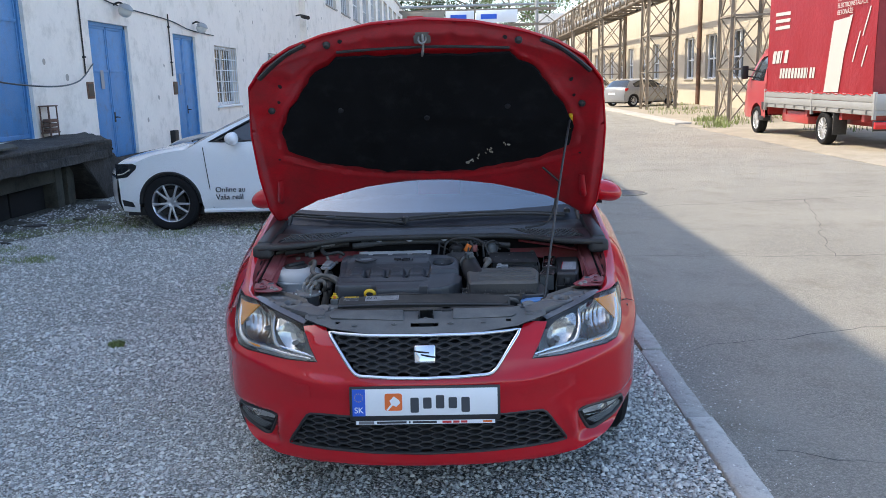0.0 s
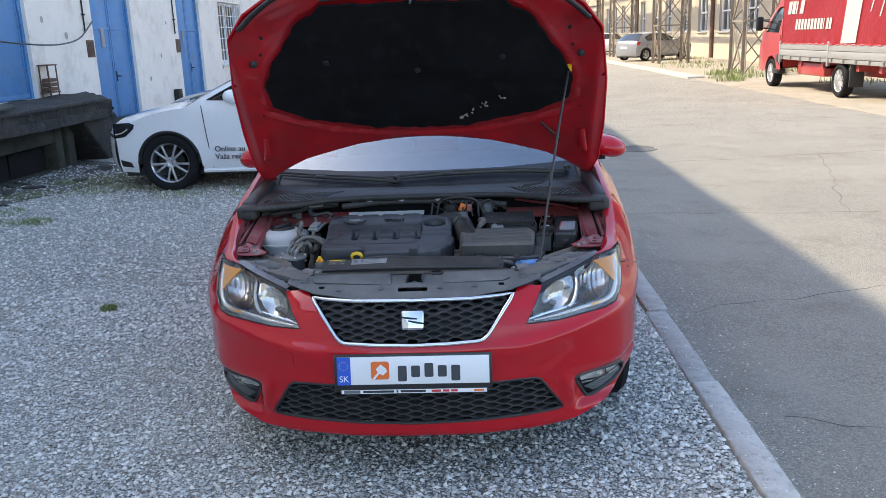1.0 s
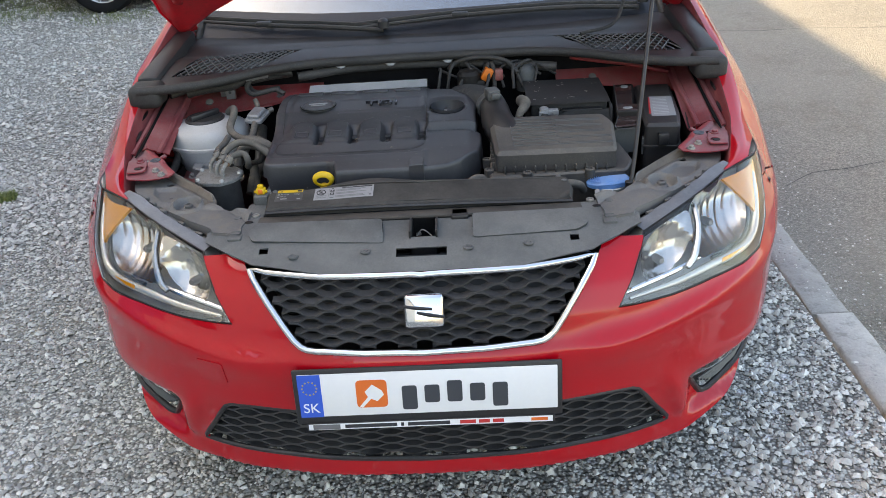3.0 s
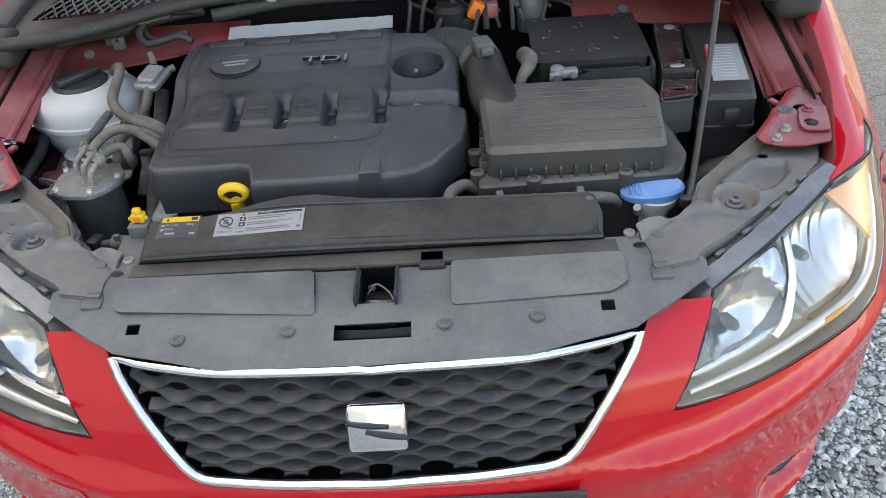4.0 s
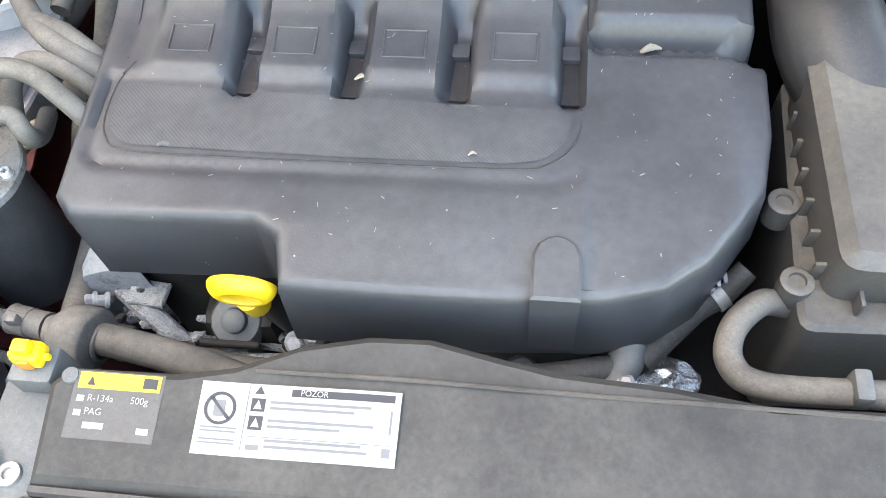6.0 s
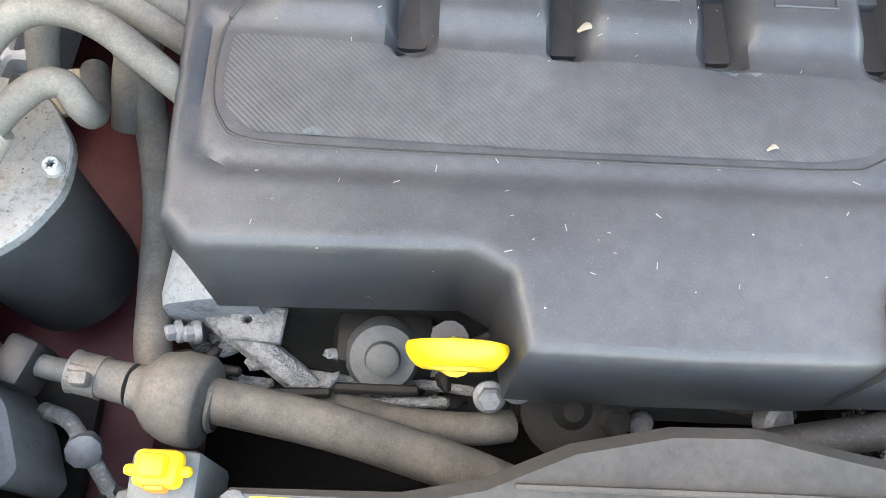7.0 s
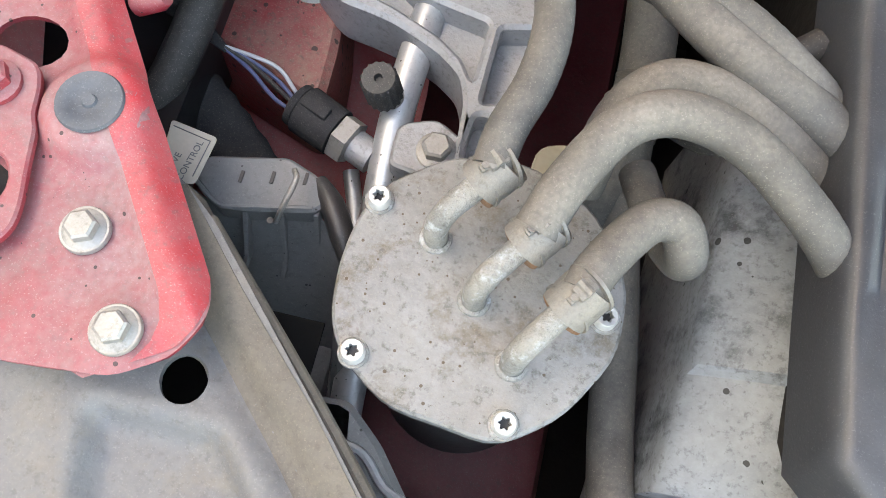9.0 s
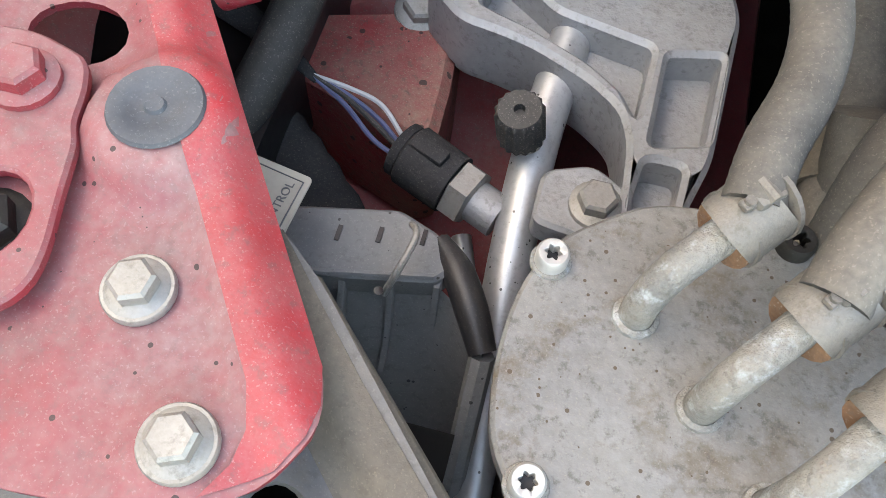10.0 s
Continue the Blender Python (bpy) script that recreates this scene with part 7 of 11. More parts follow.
for x in (-0.392, -0.381):
    part("stud", hex_bolt(0.005, 0.010), M["alu"], blk, m=P3((x, 0.432, 0.655), (-0.8, -0.3, 0.4)))
part("round_cap", lathe([(0.024, -0.03), (0.0235, -0.006), (0.020, 0.001), (0.011, 0.003), (0.010, 0.009), (0.007, 0.011), (0, 0.011)], 28, P3((-0.268, 0.421, 0.655), (0.05, -0.45, 0.9))), M["grey_plastic"], blk, "grey domed plug")
part("round_cap_body", box((-0.30, 0.415, 0.58), (-0.235, 0.455, 0.655), 0.012), M["dark"], blk)
for x, y, z in ((-0.190, 0.398, 0.690), (-0.205, 0.394, 0.682)):
    part("bolt", hex_bolt(0.0065, 0.010, 0.0), M["alu"], blk, m=P3((x, y, z), (0, -0.5, 0.85)))
part("pulley", lathe([(0.028, -0.012), (0.030, -0.010), (0.030, 0.0), (0.024, 0.003), (0.012, 0.001), (0.006, 0.006), (0, 0.006)], 26, P3((-0.155, 0.392, 0.665), (0, -0.4, 0.9))), M["dark"], blk)
lump = bmesh.new()
bmesh.ops.create_icosphere(lump, subdivisions=4, radius=1.0)
for v in lump.verts:
    k = 1 + 0.30 * noise.noise(v.co * 2.3) + 0.16 * abs(noise.noise(v.co * 5.1)) + 0.06 * noise.noise(v.co * 11)
    v.co = Vector((v.co.x * 0.040, v.co.y * 0.024, v.co.z * 0.020)) * k
part("foil_wrap", lump, M["crinkled"], blk, "crinkled bright foil wrap", m=Matrix.Translation((0.055, 0.386, 0.662)), smooth=20)
part("pale_bracket", slab(rounded([(-0.125, 0.421), (-0.06, 0.416), (-0.025, 0.407), (-0.016, 0.394), (-0.040, 0.393), (-0.09, 0.404)], 0.006), 0.652, 0.658, 0.0015), M["brown_edge"], blk, "tan metal bracket")
part("cross_hose", tube([(-0.085, 0.366, 0.682), (-0.04, 0.373, 0.688), (0.0, 0.380, 0.690), (0.034, 0.387, 0.690)], [0.010, 0.0102, 0.0102, 0.0108], n=16, steps=6), M["rubber"], blk, "grey rubber hose")
part("hose_tee", tube([(0.032, 0.372, 0.686), (0.042, 0.392, 0.692), (0.046, 0.414, 0.694), (0.044, 0.426, 0.690)], [0.010, 0.0135, 0.0115, 0.008], n=16, steps=5), M["grey_plastic"], blk, "grey plastic hose branch")
for x, y in ((0.036, 0.424), (0.046, 0.430)):
    part("stud", lathe([(0.004, 0), (0.004, 0.006), (0.002, 0.008), (0, 0.008)], 10, P3((x, y, 0.692), (0.1, -0.3, 1))), M["alu"], blk)
part("clamp_screw", hex_bolt(0.005, 0.006), M["steel"], blk, m=P3((0.041, 0.374, 0.696), (0, -0.3, 1)))

# ---- dipstick, clip post ----
dip_m = Matrix.Translation((-0.227, 0.394, 0.762)) @ Matrix.Rotation(radians(9), 4, "X")
ringp = [(0.0195 * math.cos(2 * math.pi * k / 20), 0.0, 0.0150 * math.sin(2 * math.pi * k / 20)) for k in range(20)]
dip = part("dipstick", join(tube(ringp, 0.0074, n=12, steps=2, closed=True, flat=0.5), cyl((0, 0, -0.014), (0, 0.004, -0.036), 0.009, 0.011, 14)), M["yellow"], car, "yellow ring handle of the oil dipstick", m=dip_m)
part("guide_tube", tube([(-0.230, 0.410, 0.735), (-0.229, 0.418, 0.70), (-0.226, 0.43, 0.64)], 0.010, n=12, steps=4), M["black"], dip)
post = part("clip_post", box((-0.372, 0.318, 0.70), (-0.340, 0.345, 0.762), 0.004), M["grey_plastic"], car, "grey plastic post with an orange clip")
part("clip", join(box((-0.366, 0.327, 0.762), (-0.346, 0.343, 0.776), 0.003), box((-0.362, 0.330, 0.776), (-0.350, 0.340, 0.784), 0.002), box((-0.372, 0.332, 0.764), (-0.342, 0.337, 0.770), 0.002)), M["yellow"], post, "yellow plastic retaining clip")
part("clip_core", box((-0.361, 0.325, 0.764), (-0.351, 0.329, 0.775), 0.002), M["orange"], post, "orange core of the clip")
part("post_foot", box((-0.385, 0.25, 0.69), (-0.338, 0.33, 0.742), 0.006), M["grey_plastic"], post)

# ---- lower coolant pipe ----
pipe = part("coolant_pipe", tube([(-0.395, 0.388, 0.684), (-0.36, 0.384, 0.686), (-0.29, 0.371, 0.688), (-0.225, 0.354, 0.684), (-0.16, 0.338, 0.668), (-0.05, 0.34, 0.65)], [0.0125, 0.0128, 0.0130, 0.0132, 0.0135, 0.0135], n=20, steps=8), M["hose"], car, "thick dusty grey coolant pipe")
bulb = tube([(0, 0, -0.030), (0, 0, -0.024), (0, 0, -0.016), (0, 0, -0.004), (0, 0.0, 0.008), (0, 0, 0.012), (0, 0, 0.0135), (0, 0, 0.0155)], [0.0125, 0.0140, 0.0220, 0.0262, 0.0262, 0.0245, 0.0205, 0.0130], n=28, steps=3)
for v in bulb.verts:
    v.co += v.co.normalized() * 0.0012 * noise.noise(v.co * 120)
part("union", bulb, M["hose"], pipe, "swollen rubber union", m=P3((-0.374, 0.3845, 0.684), (1, -0.2, 0.03)))
part("union_rim", lathe([(0.0132, 0.0), (0.0150, 0.001), (0.0150, 0.003), (0.0130, 0.004)], 24, P3((-0.3590, 0.3815, 0.6845), (1, -0.2, 0.03))), M["hose"], pipe)
part("side_stub", tube([(-0.485, 0.412, 0.668), (-0.462, 0.402, 0.676), (-0.440, 0.397, 0.681), (-0.425, 0.395, 0.683)], [0.0068, 0.0068, 0.0070, 0.0072], n=16, steps=5), M["grey_plastic"], pipe, "smooth grey plastic stub")
part("neck", tube([(-0.438, 0.3975, 0.682), (-0.420, 0.394, 0.683), (-0.405, 0.391, 0.684)], [0.0112, 0.0114, 0.0122], n=18, steps=4), M["hose"], pipe)
part("hose_clamp", tube([(-0.440, 0.398, 0.681), (-0.438, 0.3976, 0.681), (-0.424, 0.3948, 0.682), (-0.422, 0.3944, 0.682)], [0.0128, 0.0122, 0.0122, 0.0128], n=20, smooth_path=False), M["clamp"], pipe, "corroded spring clamp")
part("clamp_ear", box((-0.434, 0.386, 0.692), (-0.424, 0.394, 0.702), 0.002), M["clamp"], pipe)
part("clip_block", box((-0.482, 0.388, 0.658), (-0.462, 0.416, 0.690), 0.004), M["black"], pipe, m=Matrix.Translation((-0.472, 0.402, 0.674)) @ Matrix.Rotation(radians(-18), 4, "Z") @ Matrix.Translation((0.472, -0.402, -0.674)))
part("down_hose", tube([(-0.442, 0.62, 0.72), (-0.432, 0.575, 0.668), (-0.421, 0.52, 0.650), (-0.414, 0.46, 0.648), (-0.407, 0.42, 0.655), (-0.392, 0.392, 0.672)], 0.0115, n=16, steps=8), M["hose"], pipe, "dusty black rubber hose")
part("nut_pipe", tube([(-0.475, 0.385, 0.630), (-0.455, 0.378, 0.640), (-0.444, 0.366, 0.640), (-0.437, 0.354, 0.632), (-0.425, 0.335, 0.62)], 0.0052, n=10, steps=5), M["zinc"], pipe, "thin metal pipe")
part("pipe_nut", lathe([(0.006, -0.006), (0.0105, -0.005), (0.0105, 0.004), (0.007, 0.006), (0, 0.006)], 10, P3((-0.442, 0.361, 0.640), (0.3, -0.5, 0.8))), M["alu"], pipe)
part("pipe_end", lathe([(0.010, 0), (0.010, 0.006), (0.006, 0.007), (0, 0.004)], 16, Matrix.Translation((-0.424, 0.333, 0.62))), M["dark"], pipe)
part("lower_hose", tube([(-0.31, 0.40, 0.63), (-0.26, 0.385, 0.645), (-0.215, 0.38, 0.655), (-0.19, 0.385, 0.645)], 0.010, n=12, steps=5), M["hose"], pipe)

# ---- fuel filter ----
lid_o = [(-0.547, 0.509), (-0.549, 0.488), (-0.546, 0.467), (-0.539, 0.455), (-0.518, 0.440), (-0.496, 0.438), (-0.475, 0.435), (-0.453, 0.451), (-0.437, 0.478), (-0.437, 0.507), (-0.455, 0.535), (-0.484, 0.549), (-0.516, 0.545), (-0.540, 0.526)]
lid_s = rounded(lid_o, 0.010, 3)
filt = part("fuel_filter", lathe([(0.040, -0.15), (0.0445, -0.145), (0.0455, -0.02), (0.047, 0.0), (0, 0.0)], 40, Matrix.Translation((-0.492, 0.490, 0.741))), M["filter"], car, "dark fuel filter can with a corroded aluminium lid")
lid = part("lid", slab(lid_s, 0.7405, 0.7485, 0.0012), M["alu_lid"], filt, "stained grey aluminium lid")
for x, y in ((-0.534, 0.456), (-0.474, 0.443), (-0.4445, 0.491), (-0.540, 0.518)):
    part("washer", lathe([(0, 0.0012), (0.0058, 0.0012), (0.0060, 0.0008), (0.0060, 0)], 24, Matrix.Translation((x, y, 0.748))), M["zinc"], lid)
    scw = part("cap_screw", torx_bolt(0.0047, 0.0060), M["screw"], lid, "bright star socket screw", m=Matrix.Translation((x, y, 0.7485)))
    part("socket", star_bed(0.0047, 0.0060), M["black_clean"], scw, m=Matrix.Translation((x, y, 0.7485)))
part("dark_screw", torx_bolt(0.0055, 0.0075), M["dark"], lid, m=Matrix.Translation((-0.474, 0.541, 0.746)))
ELB = (((-0.5145, 0.5075), (-0.499, 0.5225)), ((-0.4945, 0.4865), (-0.4795, 0.5035)), ((-0.4755, 0.4655), (-0.4615, 0.4835)))
for (x0, y0), (x1, y1) in ELB:
    d = Vector((x1 - x0, y1 - y0, 0))
    p = Vector((x0, y0, 0.747))
    e = part("elbow", tube([p, p + Vector((0, 0, 0.016)), p + d * 0.25 + Vector((0, 0, 0.027)), p + d * 0.75 + Vector((0, 0, 0.034)), p + d * 1.15 + Vector((0, 0, 0.040))], 0.0048, n=14, steps=6), M["zinc"], lid, "corroded metal elbow pipe")
    part("foot_ring", lathe([(0.0066, 0), (0.0064, 0.0015), (0.005, 0.0022)], 16, Matrix.Translation(p + Vector((0, 0, 0.0015)))), M["zinc"], e)
    a, b = p + d * 0.80 + Vector((0, 0, 0.0345)), p + d * 1.35 + Vector((0, 0, 0.0425))
    part("clamp", tube([a, a.lerp(b, 0.5), b], [0.0093, 0.0096, 0.0093], n=18, steps=3), M["clamp"], e, "dirty hose clamp")
    for f in (0.12, 0.88):
        cc = a.lerp(b, f)
        part("clamp_rim", tube([cc - d * 0.03, cc + d * 0.03], 0.0101, n=18, smooth_path=False), M["clamp"], e)
    part("rust_ring", tube([a - d * 0.04, a + d * 0.02], 0.0091, n=18, smooth_path=False), M["rust"], e)
    c = a.lerp(b, 0.5) + Vector((0, 0, 0.0095))
    part("clamp_ear", join(box((-0.004, -0.003, -0.001), (0.004, 0.003, 0.0022), 0.001), cyl((0.0, -0.003, 0.002), (0.0, 0.003, 0.002), 0.0018, n=8), box((-0.007, -0.0015, -0.001), (0.007, 0.0015, 0.001), 0.0005), cyl((-0.005, 0, 0), (-0.005, 0, 0.002), 0.0014, n=8)), M["clamp"], e, m=P3(c) @ Matrix.Rotation(math.atan2(d.y, d.x), 4, "Z"))
hoses = (
    ([(-0.499, 0.523, 0.790), (-0.497, 0.537, 0.794), (-0.491, 0.556, 0.797), (-0.489, 0.577, 0.798), (-0.492, 0.600, 0.795), (-0.505, 0.66, 0.78)], 0.0076),
    ([(-0.4795, 0.5035, 0.790), (-0.473, 0.520, 0.797), (-0.460, 0.541, 0.803), (-0.446, 0.550, 0.805), (-0.430, 0.551, 0.804), (-0.413, 0.546, 0.801), (-0.397, 0.537, 0.795), (-0.378, 0.526, 0.784), (-0.350, 0.513, 0.755)], 0.0083),
    ([(-0.4605, 0.485, 0.789), (-0.457, 0.494, 0.790), (-0.450, 0.506, 0.790), (-0.441, 0.517, 0.789), (-0.431, 0.519, 0.786), (-0.4245, 0.513, 0.777), (-0.424, 0.516, 0.764), (-0.430, 0.532, 0.750), (-0.440, 0.56, 0.740)], 0.0078),
    ([(-0.462, 0.545, 0.745), (-0.458, 0.562, 0.770), (-0.449, 0.573, 0.781), (-0.436, 0.578, 0.784), (-0.415, 0.576, 0.782), (-0.393, 0.567, 0.776), (-0.374, 0.560, 0.764), (-0.345, 0.55, 0.73)], 0.0088),
    ([(-0.475, 0.645, 0.765), (-0.452, 0.620, 0.786), (-0.434, 0.611, 0.790), (-0.418, 0.604, 0.790), (-0.399, 0.593, 0.786), (-0.380, 0.584, 0.776), (-0.350, 0.57, 0.74)], 0.0092),
)
for pts, r in hoses:
    part("fuel_hose", tube(pts, r, n=18, steps=10, ribs=0.006), M["hose"], car, "dusty braided rubber fuel hose")
part("heater_hose", tube([(-0.445, 0.78, 0.76), (-0.441, 0.70, 0.715), (-0.436, 0.64, 0.695), (-0.440, 0.60, 0.690), (-0.446, 0.57, 0.66)], [0.0135, 0.0138, 0.0138, 0.0135, 0.013], n=18, steps=7), M["hose"], car, "wide dusty heater hose")
part("hose_collar", tube([(-0.4385, 0.622, 0.694), (-0.4395, 0.604, 0.691)], 0.0152, n=20, smooth_path=False), M["brown_edge"], car, "tan hose collar")
part("cable_tube", tube([(-0.38, 0.62, 0.77), (-0.405, 0.60, 0.76), (-0.41, 0.58, 0.745), (-0.44, 0.60, 0.73)], 0.007, n=10, steps=6), M["rubber"], car)

# ---- left front corner: mount, air-conditioning pipe, sensor, lamp back ----
mount_o = [(-0.612, 0.652), (-0.594, 0.636), (-0.578, 0.6335), (-0.563, 0.630), (-0.539, 0.6195), (-0.525, 0.609), (-0.520, 0.595), (-0.518, 0.558), (-0.500, 0.556), (-0.489, 0.595), (-0.485, 0.666), (-0.50, 0.72), (-0.62, 0.72)]
pocket1 = rounded([(-0.512, 0.596), (-0.492, 0.602), (-0.490, 0.645), (-0.511, 0.640)], 0.003)
pocket2 = rounded([(-0.5155, 0.566), (-0.500, 0.568), (-0.4985, 0.590), (-0.513, 0.590)], 0.004)
pocket3 = rounded([(-0.588, 0.646), (-0.565, 0.639), (-0.540, 0.628), (-0.526, 0.618), (-0.5185, 0.606), (-0.517, 0.642), (-0.533, 0.645), (-0.557, 0.650), (-0.585, 0.670)], 0.004)
mount = part("engine_mount", slab(rounded(mount_o, 0.006, 3), 0.675, 0.706, 0.0022, holes=[pocket1, pocket2, pocket3]), M["alu"], car, "ribbed cast aluminium engine mount")
part("pocket_bed", slab(shrink(rounded(mount_o, 0.006, 3), 0.002), 0.670, 0.690, 0.001), M["alu"], mount)
part("mount_ear", slab(rounded([(-0.548, 0.556), (-0.516, 0.552), (-0.513, 0.575), (-0.530, 0.585), (-0.548, 0.578)], 0.005), 0.690, 0.702, 0.0015), M["alu"], mount)
part("bolt", hex_bolt(0.0066, 0.009, 0.0), M["steel"], mount, "zinc hexagon bolt", m=Matrix.Translation((-0.527, 0.567, 0.702)))
part("tan_plate", slab(rounded([(-0.482, 0.545), (-0.455, 0.552), (-0.458, 0.585), (-0.482, 0.58)], 0.01), 0.705, 0.708, 0.0008), M["sand"], mount)
ac = part("ac_pipe", tube([(-0.548, 0.75, 0.70), (-0.549, 0.66, 0.692), (-0.5525, 0.60, 0.684), (-0.5515, 0.55, 0.668), (-0.547, 0.49, 0.642), (-0.545, 0.43, 0.61)], 0.0088, n=20, steps=8), M["bare_alu"], car, "bare aluminium air-conditioning pipe")
part("valve", cyl((-0.557, 0.597, 0.690), (-0.5585, 0.5945, 0.698), 0.0072, n=16), M["steel"], ac)
part("thin_pipe", tube([(-0.575, 0.575, 0.640), (-0.566, 0.55, 0.635), (-0.560, 0.52, 0.628), (-0.556, 0.46, 0.60)], 0.0045, n=12, steps=5), M["bare_alu"], ac)
vm = P3((-0.559, 0.594, 0.697), (-0.12, -0.12, 1))
cap = lathe([(0.0090, 0), (0.0090, 0.0165), (0.0080, 0.018), (0.0022, 0.018), (0.0018, 0.015), (0, 0.015)], 80)
for v in cap.verts:
    if math.hypot(v.co.x, v.co.y) > 0.0085:
        k = 1 + 0.05 * math.cos(16 * math.atan2(v.co.y, v.co.x))
        v.co.x, v.co.y = v.co.x * k, v.co.y * k
part("valve_cap", cap, M["rubber"], ac, "black ribbed valve cap", m=vm)
sen_a, sen_b = Vector((-0.606, 0.5895, 0.676)), Vector((-0.560, 0.5705, 0.672))
dv = (sen_b - sen_a)
sens = part("pressure_sensor", tube([sen_a, sen_a + dv * 0.10, sen_a + dv * 0.12, sen_a + dv * 0.55], [0.0095, 0.0115, 0.0132, 0.0128], n=18, smooth_path=False), M["tape"], car, "black pressure sensor plug with thin wires")
part("plug_collar", tube([sen_a + dv * 0.02, sen_a + dv * 0.09], 0.0118, n=16, smooth_path=False), M["tape"], sens)
part("plug_latch", box((-0.008, -0.0035, 0.0105), (0.008, 0.0035, 0.0145), 0.001), M["tape"], sens, m=Matrix.Translation(sen_a + dv * 0.30) @ Matrix.Rotation(math.atan2(dv.y, dv.x), 4, "Z"))
part("hex_nut", tube([sen_a + dv * 0.55, sen_a + dv * 0.57, sen_a + dv * 0.74, sen_a + dv * 0.76], [0.010, 0.0128, 0.0128, 0.010], n=6, smooth_path=False), M["steel"], sens, smooth=20)
part("barrel", tube([sen_a + dv * 0.74, sen_b], 0.0088, n=16, smooth_path=False), M["alu"], sens)
for k in range(4):
    o = Vector((0.0, 0.003 * (k - 1.5), 0.002 * ((k % 2) - 0.5)))
    part("wire", tube([sen_a + o, sen_a - dv * 0.25 + o * 1.6 + Vector((0, 0.002, 0.003)), sen_a - dv * 0.55 + o * 0.8 + Vector((0.0, 0.002, 0.006)), Vector((-0.648, 0.6065, 0.687))], 0.0011, n=6, steps=6), (M["wire_blue"], M["rubber"], M["wire_blue"], M["print_pale"])[k], sens)
part("loom", tube([(-0.73, 0.64, 0.672), (-0.70, 0.618, 0.668), (-0.675, 0.598, 0.664), (-0.648, 0.578, 0.658), (-0.612, 0.55, 0.645)], [0.013, 0.015, 0.016, 0.016, 0.014], n=14, steps=6, ribs=0.04, flat=0.55), M["tape"], car, "taped black wiring loom")
part("loom", tube([(-0.725, 0.645, 0.705), (-0.695, 0.628, 0.698), (-0.665, 0.615, 0.692), (-0.645, 0.605, 0.686)], [0.010, 0.0085, 0.005, 0.0018], n=12, steps=6, flat=0.6), M["tape"], car, "taped black wiring loom")
# mossy red inner rail behind the sensor
def rail_pt(u, v):
    return Vector((-0.74 + 0.19 * u, 0.555 + 0.22 * v, 0.600 + 0.055 * v + 0.035 * smooth01(0.45, 0.55, v) - 0.02 * u + 0.003 * noise.noise(Vector((u * 9, v * 9, 0)))))


part("inner_rail", panel([(0, 0), (1, 0), (1, 1), (0, 1)], (), rail_pt, 0.06, 0.003), M["red_shelf"], car, "dark red inner rail filmed with dust")
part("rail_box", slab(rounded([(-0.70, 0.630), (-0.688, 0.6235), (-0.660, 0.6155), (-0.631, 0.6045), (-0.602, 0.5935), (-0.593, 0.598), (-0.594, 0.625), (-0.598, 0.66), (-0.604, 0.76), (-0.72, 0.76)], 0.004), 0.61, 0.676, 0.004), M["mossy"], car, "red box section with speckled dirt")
part("rail_bolt", hex_bolt(0.0080, 0.011, 0.0125), M["steel"], car, m=P3((-0.616, 0.661, 0.676), (0.1, -0.3, 1)))

# back of the headlamp
lampb = part("lamp_back", bevel_all(box((-0.632, 0.435, 0.560), (-0.560, 0.535, 0.610)), 0.008, 2), M["lamp_grey"], car, "black headlamp housing back with ribs")
part("shelf", slab(rounded([(-0.634, 0.529), (-0.617, 0.516), (-0.603, 0.518), (-0.574, 0.524), (-0.569, 0.531), (-0.577, 0.542), (-0.593, 0.548), (-0.630, 0.540)], 0.003), 0.690, 0.702, 0.0015), M["lamp_grey"], lampb, "dusty grey shelf")
part("shelf_edge", tube([(-0.632, 0.527, 0.7025), (-0.617, 0.5175, 0.7025), (-0.603, 0.5195, 0.7025), (-0.575, 0.5255, 0.7025)], 0.0012, n=6, steps=4), M["lamp_grey"], lampb)
wb = bmesh.new()
tp = [(-0.640, 0.528), (-0.617, 0.518), (-0.603, 0.520), (-0.573, 0.526), (-0.561, 0.518), (-0.553, 0.506)]
bt = [(-0.655, 0.470), (-0.625, 0.458), (-0.605, 0.456), (-0.578, 0.462), (-0.562, 0.470), (-0.550, 0.478)]
wr_ = [[wb.verts.new((a[0] + (b[0] - a[0]) * f, a[1] + (b[1] - a[1]) * f ** 1.3, 0.693 - 0.11 * f)) for f in (0, 0.25, 0.5, 0.75, 1)] for a, b in zip(tp, bt)]
for a, b in zip(wr_, wr_[1:]):
    for k in range(4):
        wb.faces.new((a[k], a[k + 1], b[k + 1], b[k]))
part("wall", wb, M["lamp_grey"], lampb, "smooth dark wall", smooth=60)
part("rim", tube([(-0.577, 0.541, 0.698), (-0.568, 0.531, 0.699), (-0.560, 0.519, 0.697), (-0.553, 0.507, 0.692)], [0.004, 0.006, 0.006, 0.005], n=10, steps=5), M["black"], lampb)
part("side_bar", tube([(-0.553, 0.507, 0.690), (-0.553, 0.487, 0.665), (-0.553, 0.468, 0.63), (-0.553, 0.455, 0.60)], 0.0045, n=8, steps=4), M["lamp_grey"], lampb)
